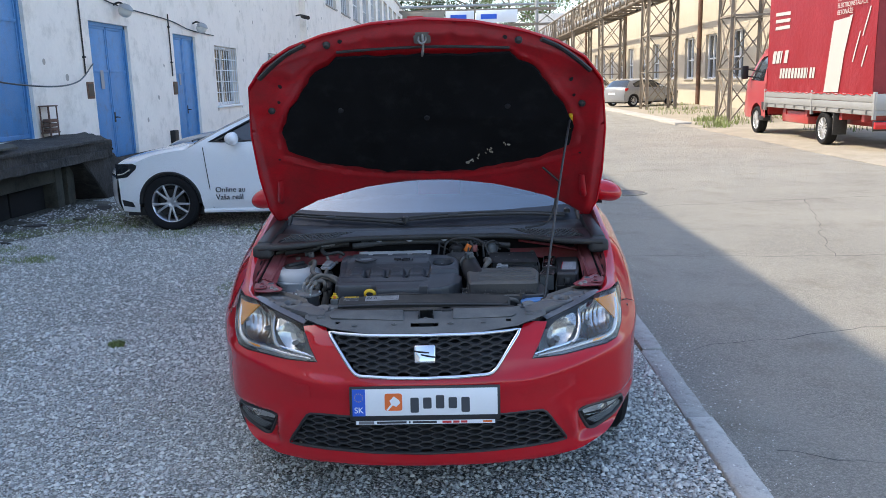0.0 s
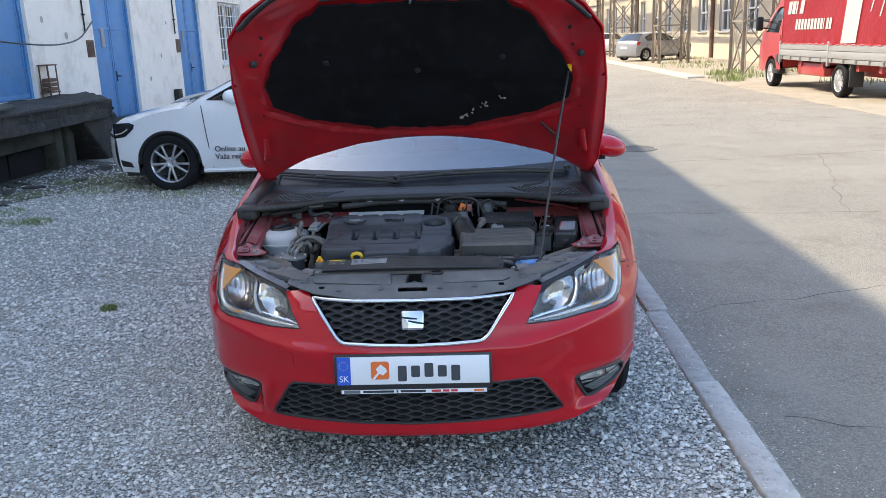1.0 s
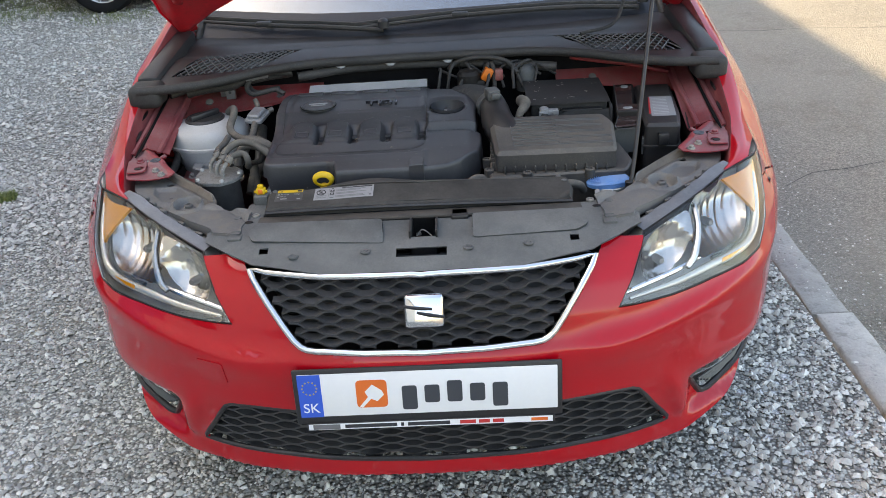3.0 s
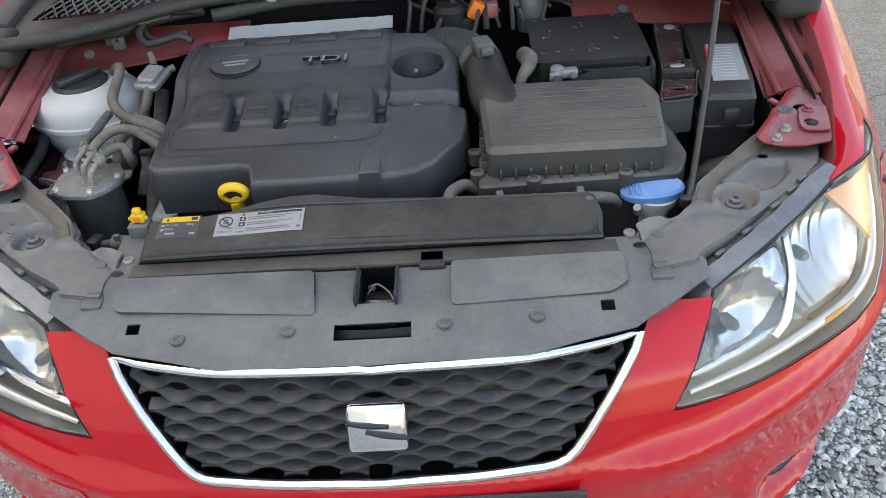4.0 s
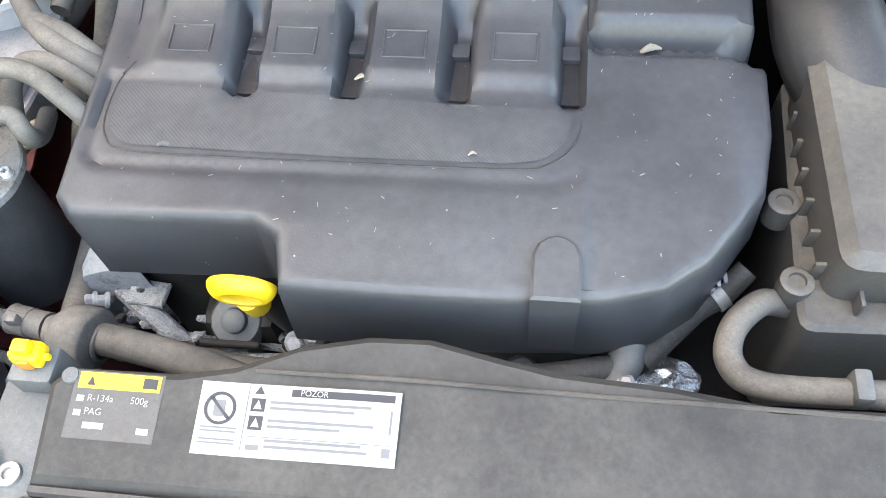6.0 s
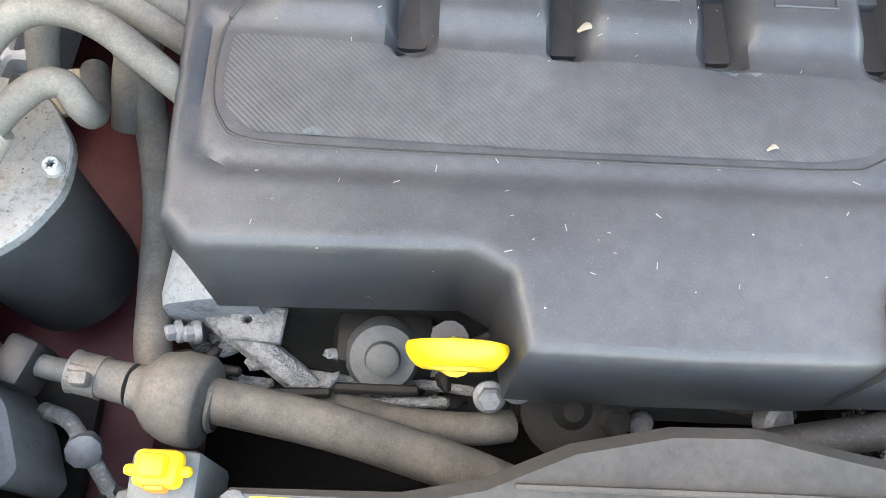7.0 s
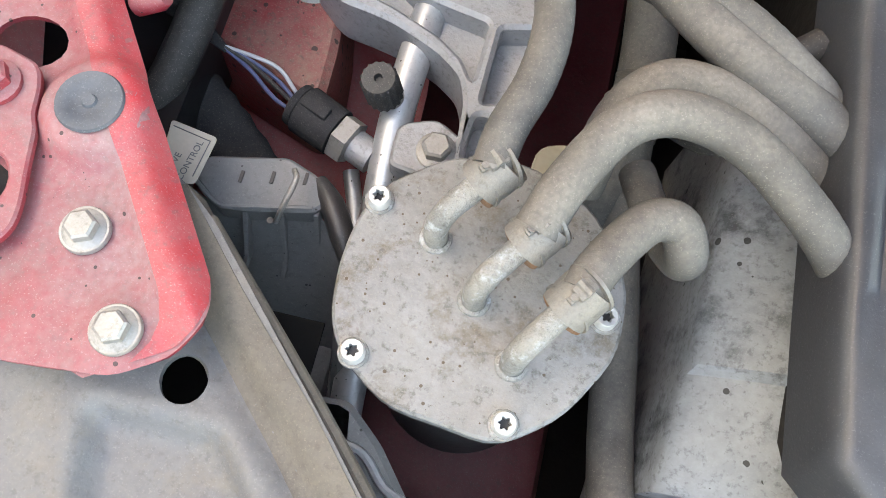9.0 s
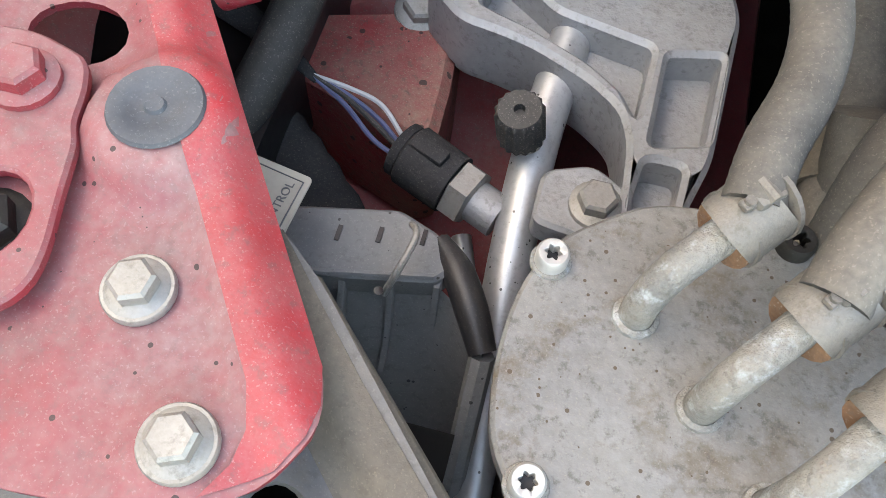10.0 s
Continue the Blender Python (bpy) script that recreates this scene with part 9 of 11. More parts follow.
part("pocket", pocket, M["battery"], bat, "sagging fabric pocket front")
part("side_flap", tube([(0.466, 0.684, 0.812), (0.468, 0.672, 0.80), (0.468, 0.664, 0.76), (0.466, 0.66, 0.70)], [0.003, 0.005, 0.006, 0.006], n=8, steps=5), M["battery"], bat)
part("case", box((0.30, 0.680, 0.60), (0.450, 0.694, 0.797), 0.004), M["black_clean"], bat)
part("case_edge", box((0.345, 0.672, 0.796), (0.445, 0.690, 0.802), 0.002), M["black_clean"], bat)
part("terminal", join(lathe([(0.012, -0.01), (0.012, 0.014), (0.008, 0.017), (0, 0.017)], 16), box((0.006, -0.010, -0.004), (0.036, 0.008, 0.012), 0.003), cyl((0.028, -0.014, 0.004), (0.028, 0.010, 0.004), 0.0065, n=12), box((-0.014, -0.014, -0.006), (0.004, -0.008, 0.010), 0.002)), M["alu"], bat, "bright battery terminal clamp", m=Matrix.Translation((0.300, 0.672, 0.795)))
part("terminal_cable", tube([(0.300, 0.665, 0.795), (0.296, 0.650, 0.765), (0.296, 0.645, 0.69)], 0.011, n=10, steps=5), M["rubber"], bat)
rk_ = random.Random(77)
for k in range(22):
    x, y = rk_.uniform(0.275, 0.455), rk_.uniform(0.70, 0.87)
    part("scrap", tube([(x, y, 0.8195), (x + rk_.uniform(-0.008, 0.008), y + rk_.uniform(-0.008, 0.008), 0.8205)], 0.0005, n=4, smooth_path=False), M["scrap"], bat)
rel = part("relay_holder", slab(rounded([(0.478, 0.648), (0.536, 0.645), (0.541, 0.690), (0.529, 0.697), (0.560, 0.862), (0.505, 0.862)], 0.004), 0.66, 0.800, 0.003), M["dark"], car, "shiny dark relay carrier with a clip")
part("top_film", slab(rounded([(0.481, 0.652), (0.532, 0.649), (0.536, 0.686), (0.525, 0.694), (0.554, 0.856), (0.508, 0.856)], 0.003), 0.800, 0.802, 0.0006), M["film"], rel, "glossy stained film, brown-red reflection in its colour")
part("film_lip", tube([(0.480, 0.650, 0.802), (0.507, 0.858, 0.802)], 0.0016, n=6, smooth_path=False), M["filter"], rel)
part("clip_plate", slab([(0.462, 0.576), (0.522, 0.583), (0.536, 0.640), (0.482, 0.646)], 0.784, 0.7865, 0.0006, holes=[[(0.490, 0.602), (0.510, 0.603), (0.512, 0.612), (0.492, 0.612)]]), M["film"], rel, "folded metal clip plate")
part("clip_side", join(tube([(0.461, 0.575, 0.7865), (0.482, 0.648, 0.7865), (0.484, 0.652, 0.80)], 0.0016, n=6, smooth_path=False), tube([(0.523, 0.582, 0.7865), (0.537, 0.641, 0.7865), (0.539, 0.646, 0.80)], 0.0016, n=6, smooth_path=False), tube([(0.461, 0.575, 0.786), (0.470, 0.577, 0.778), (0.512, 0.581, 0.778), (0.523, 0.582, 0.786)], 0.0018, n=6, smooth_path=False)), M["filter"], rel)
part("catch", bevel_all(slab([(0.463, 0.580), (0.521, 0.586), (0.533, 0.650), (0.483, 0.650)], 0.715, 0.778, 0.003), 0.001, 1), M["grey_plastic"], rel, "grey plastic catch")
part("catch_slot", box((0.486, 0.598, 0.779), (0.514, 0.616, 0.7795)), M["black_clean"], rel)
part("catch_ear", slab(rounded([(0.526, 0.566), (0.548, 0.570), (0.552, 0.596), (0.534, 0.598)], 0.004), 0.715, 0.757, 0.003), M["grey_plastic"], rel)
part("leg", tube([(0.490, 0.60, 0.72), (0.486, 0.580, 0.68), (0.482, 0.555, 0.62)], 0.0115, n=12, steps=4), M["grey_plastic"], rel)
part("rivet", lathe([(0.010, 0), (0.009, 0.002), (0, 0.0025)], 14, Matrix.Translation((0.531, 0.835, 0.802))), M["alu"], rel)
part("rivet", lathe([(0.010, 0), (0.009, 0.0016), (0, 0.002)], 14, Matrix.Translation((0.508, 0.664, 0.802)) @ Matrix.Diagonal((1.3, 0.6, 1, 1))), M["alu"], rel)
fb = rounded([(0.560, 0.868), (0.538, 0.640), (0.530, 0.555), (0.612, 0.548), (0.632, 0.640), (0.660, 0.868)], 0.010, 3)
fuse = part("fuse_box", slab(fb, 0.60, 0.796, 0.008), M["black"], car, "black fuse box with a white sticker")
part("fuse_lip", slab(shrink(fb, -0.004), 0.735, 0.742, 0.001), M["black"], fuse)
part("sticker", panel([(0.556, 0.607), (0.615, 0.604), (0.637, 0.752), (0.580, 0.757)], (), lambda x, y: Vector((x, y, 0.7968)), 0.05), M["paper"], fuse, "white sticker with small red and grey print")
part("sticker_red", panel([(0.5535, 0.625), (0.5575, 0.624), (0.580, 0.75), (0.576, 0.751)], (), lambda x, y: Vector((x, y, 0.7970)), 0.05), M["ink_red"], fuse)
for k in range(11):
    y = 0.622 + 0.0115 * k
    part("print_line", panel([(0.562 + 0.155 * (y - 0.607), y), (0.600 + 0.155 * (y - 0.607), y - 0.0006), (0.600 + 0.155 * (y - 0.607), y + 0.0026), (0.562 + 0.155 * (y - 0.607), y + 0.0018)], (), lambda x, y: Vector((x, y, 0.7972)), 0.1), M["print_pale"], fuse)
part("catch", box((0.560, 0.540, 0.745), (0.585, 0.552, 0.775), 0.003), M["black"], fuse)

# ---- washer filler ----
neck = part("washer_neck", lathe([(0.022, -0.10), (0.022, -0.03), (0.032, -0.012), (0.034, 0.0), (0, 0.0)], 28, Matrix.Translation((0.422, 0.396, 0.716))), M["milky"], car, "milky washer filler neck with a blue cap")
capo = [(0.046 * math.cos(a) * (1.0 if math.cos(a) > 0 else 1.12), 0.034 * math.sin(a)) for a in [k * 2 * math.pi / 28 for k in range(28)]]
cb = slab(capo, 0.0, 0.011, 0.004, rise=lambda x, y: 0.004 * math.cos(x * 30))
part("cap", cb, M["blue_cap"], neck, "blue washer cap with ribs", m=Matrix.Translation((0.421, 0.402, 0.716)) @ Matrix.Rotation(radians(-4), 4, "Y"))
for k in range(5):
    part("cap_rib", box((-0.044 + 0.005 * k, -0.020 - 0.002 * k, 0.012), (-0.0425 + 0.005 * k, 0.020 + 0.002 * k, 0.0145), 0.0005), M["blue_cap"], neck, m=Matrix.Translation((0.421, 0.402, 0.716)))
part("lug", cyl((0.392, 0.372, 0.70), (0.388, 0.364, 0.715), 0.006, n=12), M["paper"], neck)
part("rod_clip", lathe([(0.008, -0.01), (0.009, 0.004), (0.006, 0.006), (0, 0.006)], 14, Matrix.Translation((0.452, 0.338, 0.742))), M["black"], car)
# added dark box, stands in for the shade behind the right lamp
part("right_shade_fill", box((0.46, 0.26, 0.45), (0.66, 0.62, 0.50)), M["dark"], car)
for pts, r in (([(0.52, 0.50, 0.66), (0.56, 0.47, 0.69), (0.61, 0.45, 0.70), (0.64, 0.49, 0.69)], 0.013), ([(0.47, 0.47, 0.66), (0.50, 0.44, 0.69), (0.56, 0.43, 0.69)], 0.010), ([(0.50, 0.52, 0.62), (0.55, 0.53, 0.67), (0.60, 0.52, 0.68)], 0.018)):
    part("loom", tube(pts, r, n=10, steps=5, ribs=0.04), M["rubber"], car, "black wiring and hoses")

# ---- bulkhead clutter ----
rw = random.Random(12)
for k in range(11):
    x0 = 0.03 + 0.026 * k
    y0 = 0.86 + rw.uniform(0, 0.05)
    pts = [(x0, y0, 0.80), (x0 + rw.uniform(-0.03, 0.03), y0 + 0.02, 0.84 + rw.uniform(0, 0.02)), (x0 + rw.uniform(0.0, 0.06), y0 + 0.05, 0.855 + rw.uniform(-0.01, 0.01)), (x0 + rw.uniform(0.03, 0.09), y0 + 0.06, 0.82)]
    part("cable", tube(pts, rw.uniform(0.003, 0.0065), n=8, steps=6), M["rubber"], car, "thin black cable at the bulkhead")
part("connector", box((0.155, 0.885, 0.82), (0.180, 0.910, 0.855), 0.004), M["orange"], car, "orange plastic connector", m=Matrix.Translation((0.168, 0.9, 0.84)) @ Matrix.Rotation(0.5, 4, "Y") @ Matrix.Translation((-0.168, -0.9, -0.84)))
part("connector", box((0.188, 0.890, 0.82), (0.210, 0.912, 0.850), 0.004), M["red_rail"], car, "brown plastic connector")
part("egr_valve", join(lathe([(0.03, 0), (0.032, 0.05), (0.024, 0.06), (0, 0.062)], 20), box((-0.03, -0.02, 0.0), (0.045, 0.02, 0.035), 0.006)), M["dark"], car, "dark metal valve housing", m=Matrix.Translation((0.115, 0.905, 0.79)))
part("round_cap", lathe([(0.026, -0.03), (0.027, 0.02), (0.022, 0.034), (0.012, 0.040), (0, 0.041)], 22, Matrix.Translation((0.275, 0.930, 0.81))), M["grey_plastic"], car, "grey round plastic cap")
part("loom_tape", tube([(-0.36, 0.93, 0.85), (-0.2, 0.962, 0.858), (0.0, 0.966, 0.858), (0.2, 0.955, 0.85), (0.36, 0.93, 0.84)], 0.013, n=10, steps=6, ribs=0.03), M["rubber"], car, "taped loom along the firewall")
part("hose", tube([(0.06, 0.95, 0.845), (0.10, 0.93, 0.872), (0.16, 0.925, 0.878), (0.22, 0.915, 0.868), (0.25, 0.89, 0.84)], 0.006, n=10, steps=7), M["rubber"], car)

# bulkhead shelf: moulded bead, tabs, taped loom with a bright sleeve, round plugs
for sgn in (-1, 1):
    pts = [(sgn * x, y, 0.822 + 0.012 * k) for k, (x, y) in enumerate(((0.66, 0.885), (0.58, 0.925), (0.48, 0.945), (0.40, 0.955)))]
    part("shelf_bead", tube(pts, 0.010, n=8, steps=5, flat=0.6), M["red_inner"], car)
loom_b = part("loom", tube([(-0.66, 0.87, 0.835), (-0.60, 0.885, 0.842), (-0.53, 0.878, 0.85), (-0.49, 0.895, 0.868), (-0.44, 0.925, 0.868), (-0.38, 0.94, 0.86)], 0.011, n=10, steps=7, ribs=0.05), M["rubber"], car, "taped loom with a bright sleeve")
part("sleeve", tube([(-0.50, 0.890, 0.864), (-0.475, 0.902, 0.870), (-0.445, 0.922, 0.869)], 0.0145, n=12, steps=4, ribs=0.04), M["alu"], loom_b, "silver tape sleeve")
part("branch", tube([(-0.485, 0.895, 0.862), (-0.492, 0.868, 0.845), (-0.475, 0.850, 0.832), (-0.445, 0.855, 0.834), (-0.415, 0.868, 0.836), (-0.39, 0.862, 0.825)], 0.007, n=10, steps=6, ribs=0.04), M["rubber"], loom_b)
part("tab", box((-0.556, 0.876, 0.812), (-0.530, 0.890, 0.846), 0.003), M["support"], car, "grey fixing tab with a hole")
part("tab_hole", lathe([(0.004, 0), (0, 0.0004)], 12, P3((-0.543, 0.8755, 0.832), (0, -1, 0))), M["black_clean"], car)
for x, y, z in ((-0.60, 0.862, 0.812), (-0.42, 0.93, 0.80), (0.46, 0.93, 0.806)):
    part("shelf_plug", lathe([(0.011, 0), (0.010, 0.003), (0, 0.004)], 14, P3((x, y, z), (0, -0.5, 0.85))), M["support"], car)
for x in (-0.24, -0.10, 0.06, 0.20):
    part("firewall_clip", lathe([(0, 0.006), (0.008, 0.005), (0.016, 0.002), (0.017, 0)], 12, P3((x, 0.955, 0.876), (0, -0.8, 0.5))), M["alu"], car)


# ================= the yard and street round the car =================
M["plaster"] = surf("aged_white_plaster", (0.88, 0.80, 0.71), 0.9, 0.0, 0.07, 0.9, stain=(0.52, 0.46, 0.38), stain_amount=0.45, pits=0.03, pit_scale=4.0, pit_col=(0.35, 0.30, 0.25), bump=0.5, bump_scale=45, deep=0.006)
M["plaster_warm"] = surf("cream_plaster", (0.47, 0.41, 0.315), 0.9, 0.0, 0.08, 0.7, stain=(0.5, 0.44, 0.34), stain_amount=0.4, bump=0.4, bump_scale=40, deep=0.006)
M["blue_door"] = surf("blue_painted_steel", (0.036, 0.215, 0.50), 0.45, 0.0, 0.12, 2.2, dust=(0.3, 0.36, 0.45), dust_amount=0.35, dust_scale=2.0, up=0.0, stain=(0.07, 0.10, 0.16), stain_amount=0.5, bump=0.15, bump_scale=30)
# near-black base colour holds the shade of the recess under the dock
M["dock_shade"] = surf("shade_dark_board", (0.012, 0.010, 0.009), 0.9, 0.0, 0.3, 3.0, bump=0.4, bump_scale=30)
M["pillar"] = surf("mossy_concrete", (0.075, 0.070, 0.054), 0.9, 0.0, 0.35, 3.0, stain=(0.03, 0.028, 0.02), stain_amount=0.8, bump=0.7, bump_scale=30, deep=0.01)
M["dock"] = surf("dark_dirty_concrete", (0.045, 0.038, 0.032), 0.9, 0.0, 0.6, 3.5, stain=(0.10, 0.092, 0.078), stain_amount=0.7, bump=1.0, bump_scale=22, deep=0.02)
M["rusty"] = surf("rusty_brown_steel", (0.16, 0.09, 0.06), 0.75, 0.2, 0.3, 6.0, stain=(0.05, 0.03, 0.02), stain_amount=0.5, bump=0.3, bump_scale=90)
M["lattice"] = surf("grey_brown_lattice_paint", (0.25, 0.21, 0.16), 0.7, 0.1, 0.25, 3.0, stain=(0.22, 0.12, 0.07), stain_amount=0.5, bump=0.2, bump_scale=60)
M["white_paint"] = surf("white_car_paint", (0.82, 0.83, 0.84), 0.2, 0.0, 0.03, 2.0, dust=(0.6, 0.58, 0.55), dust_amount=0.15, dust_scale=3.0, up=0.1, bump=0.0, coat=1.0)
M["silver_paint"] = surf("silver_car_paint", (0.27, 0.28, 0.295), 0.3, 0.2, 0.04, 2.0, dust=(0.4, 0.38, 0.35), dust_amount=0.35, dust_scale=3.0, up=0.2, bump=0.0, coat=0.8)
M["truck_red"] = surf("red_van_paint", (0.38, 0.008, 0.012), 0.35, 0.0, 0.06, 2.0, dust=(0.4, 0.25, 0.2), dust_amount=0.3, dust_scale=2.0, up=0.1, bump=0.0, coat=0.6)
M["tarp"] = surf("red_tarpaulin", (0.24, 0.008, 0.012), 0.5, 0.0, 0.08, 1.2, stain=(0.31, 0.02, 0.022), stain_amount=0.5, bump=0.5, bump_scale=7, deep=0.02)
M["tarp_white"] = surf("white_tarp_print", (0.46, 0.435, 0.40), 0.55, 0.0, 0.05, 3.0, bump=0.0)
M["bed_alu"] = surf("aluminium_drop_side", (0.34, 0.34, 0.33), 0.45, 0.3, 0.08, 3.0, stain=(0.4, 0.38, 0.35), stain_amount=0.4, bump=0.1, bump_scale=80)
M["dark_glass"] = surf("dark_window_glass", (0.02, 0.024, 0.028), 0.08, 0.0, 0.1, 2.0, bump=0.0, spec=0.8)
M["lamp_glass"] = surf("frosted_lamp_glass", (0.62, 0.60, 0.55), 0.4, 0.0, 0.08, 20.0, bump=0.0)
M["foliage"] = surf("tree_leaves", (0.085, 0.125, 0.035), 0.65, 0.0, 0.5, 0.5, bump=0.0, spec=0.3)
M["foliage_dark"] = surf("dark_tree_leaves", (0.032, 0.055, 0.022), 0.7, 0.0, 0.5, 0.5, bump=0.0, spec=0.3)
M["bark"] = surf("tree_bark", (0.11, 0.085, 0.06), 0.9, 0.0, 0.3, 6.0, bump=0.6, bump_scale=30, deep=0.01)
M["orange_door"] = surf("orange_brown_door", (0.42, 0.17, 0.05), 0.6, 0.0, 0.15, 2.0, bump=0.1)
M["tail_red"] = surf("red_tail_lens", (0.55, 0.02, 0.02), 0.2, 0.0, 0.05, 8.0, bump=0.0)

# ---- long building whose roof edge shades the yard ----
WX = -6.6
wall_h = 9.5
openings = [(7.0, 10.29, 0.85, 3.5), (12.54, 14.33, 0.0, 2.83), (17.0, 18.65, 0.0, 2.84), (20.26, 22.50, 1.07, 2.70), (26.6, 28.8, 1.07, 2.70), (-2.5, 0.2, 0.9, 3.3)]


def front_wall(name, x, y0, y1, h, holes, mat, thick=0.4, sgn=1, z0=-0.3):
    rect = [(y0, z0), (y1, z0), (y1, h), (y0, h)]
    bm = panel(rect, [[(a, c + 0.001), (b, c + 0.001), (b, d), (a, d)] for a, b, c, d in holes], lambda y, z: Vector((x, y, z)), 1.5)
    bm2 = panel(rect, [[(a, c + 0.001), (b, c + 0.001), (b, d), (a, d)] for a, b, c, d in holes], lambda y, z: Vector((x - sgn * thick, y, z)), 3.0, flip=True)
    for a, b, c, d in holes:
        for p, q in (((a, c), (b, c)), ((b, c), (b, d)), ((b, d), (a, d)), ((a, d), (a, c))):
            bm.faces.new([bm.verts.new(v) for v in ((x, p[0], p[1]), (x, q[0], q[1]), (x - sgn * thick, q[0], q[1]), (x - sgn * thick, p[0], p[1]))])
    return part(name, join(bm, bm2), mat, None, smooth=0)


wl = tagged(front_wall("wall_left", WX, -30, 33, wall_h, openings, M["plaster"]), "long aged white plaster factory wall with blue doors", "wall", kind="structure")
upper = []
for k in range(10):
    upper.append((38.5 + 5.2 * k, 42.0 + 5.2 * k, 5.4, 8.4))
wl2 = tagged(front_wall("wall_left_far", WX + 0.25, 33, 95, wall_h, upper, M["plaster"]), "further white factory wall with large gridded windows", "wall", kind="structure")
tagged(part("wall_left_pier", box((WX - 0.2, 32.93, -0.3), (WX + 0.26, 33.01, wall_h)), M["plaster"]), "plaster corner where the factory wall steps forward", "wall", kind="structure")
tagged(part("roof_left", box((WX - 14, -30.5, wall_h), (WX + 0.35, 95.5, wall_h + 0.25)), M["concrete"]), "flat roof edge of the factory", "roof", kind="structure")
tagged(part("wall_left_back", box((WX - 14, -30, -0.3), (WX - 13.6, 95, wall_h)), M["plaster"]), "rear wall of the factory", "wall", kind="structure")
for y0 in (-30, 95):
    tagged(part("wall_left_end", box((WX - 14, y0 - 0.2, -0.3), (WX, y0 + 0.2, wall_h)), M["plaster"]), "end wall of the factory", "wall", kind="structure")
tagged(part("baseboard", box((WX - 0.05, 10.4, -0.1), (WX + 0.04, 33, 0.28), 0.01), M["dock"]), "dark stained plinth of the factory wall", "plinth", kind="structure")


def steel_door(name, y0, y1, z0, z1, leaves, label, rail=None):
    """A plated two-leaf door in a reveal, with frame, cross rails, hinges and handle."""
    d = tagged(part(name, join(box((WX - 0.16, y0, z0), (WX - 0.06, y0 + 0.07, z1)), box((WX - 0.16, y1 - 0.07, z0), (WX - 0.06, y1, z1)), box((WX - 0.16, y0, z1 - 0.07), (WX - 0.06, y1, z1))), M["blue_door"]), label, "door", kind="structure")
    w = (y1 - y0 - 0.14) / leaves
    for k in range(leaves):
        a = y0 + 0.07 + w * k
        leaf = part("door_leaf", box((WX - 0.13, a + 0.006, z0 + 0.01), (WX - 0.09, a + w - 0.006, z1 - 0.075), 0.006), M["blue_door"], d, "blue painted steel leaf")
        zr = z1 - 0.075 - (z1 - z0) * 0.30
        for z in (z0 + 0.03, zr, z1 - 0.12):
            part("rail", box((WX - 0.092, a + 0.02, z), (WX - 0.078, a + w - 0.02, z + 0.05), 0.004), M["blue_door"], leaf)
        for y in (a + 0.02, a + w - 0.06):
            part("stile", box((WX - 0.090, y, z0 + 0.03), (WX - 0.080, y + 0.04, z1 - 0.09), 0.004), M["blue_door"], leaf)
        for z in (z0 + 0.35, (z0 + z1) / 2, z1 - 0.4):
            y = a if k == 0 else a + w
            part("hinge", cyl((WX - 0.075, y, z), (WX - 0.075, y, z + 0.14), 0.016, n=10), M["blue_door"], leaf)
    yc = y0 + 0.07 + w * (leaves // 2) if leaves > 1 else y1 - 0.2
    part("door_handle", tube([(WX - 0.08, yc + 0.06, z0 + 1.05), (WX - 0.03, yc + 0.07, z0 + 1.05), (WX - 0.03, yc + 0.17, z0 + 1.04)], 0.011, n=8, steps=4), M["dark"], d)
    part("lock_plate", box((WX - 0.09, yc + 0.03, z0 + 0.95), (WX - 0.074, yc + 0.09, z0 + 1.15), 0.004), M["dark"], d)
    return d


steel_door("door_1", 7.0, 10.29, 0.85, 3.5, 2, "large blue steel loading door on the dock")
d2 = steel_door("door_2", 12.54, 14.33, 0.0, 2.83, 2, "tall two-leaf blue steel door with a paper notice")
d3 = steel_door("door_3", 17.0, 18.65, 0.0, 2.84, 2, "narrower two-leaf blue steel door with a paper notice")
steel_door("door_4", -2.5, 0.2, 0.9, 3.3, 2, "blue steel loading door")
part("notice", box((WX - 0.079, 13.02, 1.60), (WX - 0.076, 13.16, 1.95)), M["paper"], d2, "white paper notice")
part("notice", box((WX - 0.079, 17.45, 1.65), (WX - 0.076, 17.56, 1.92)), M["paper"], d3, "white paper notice")


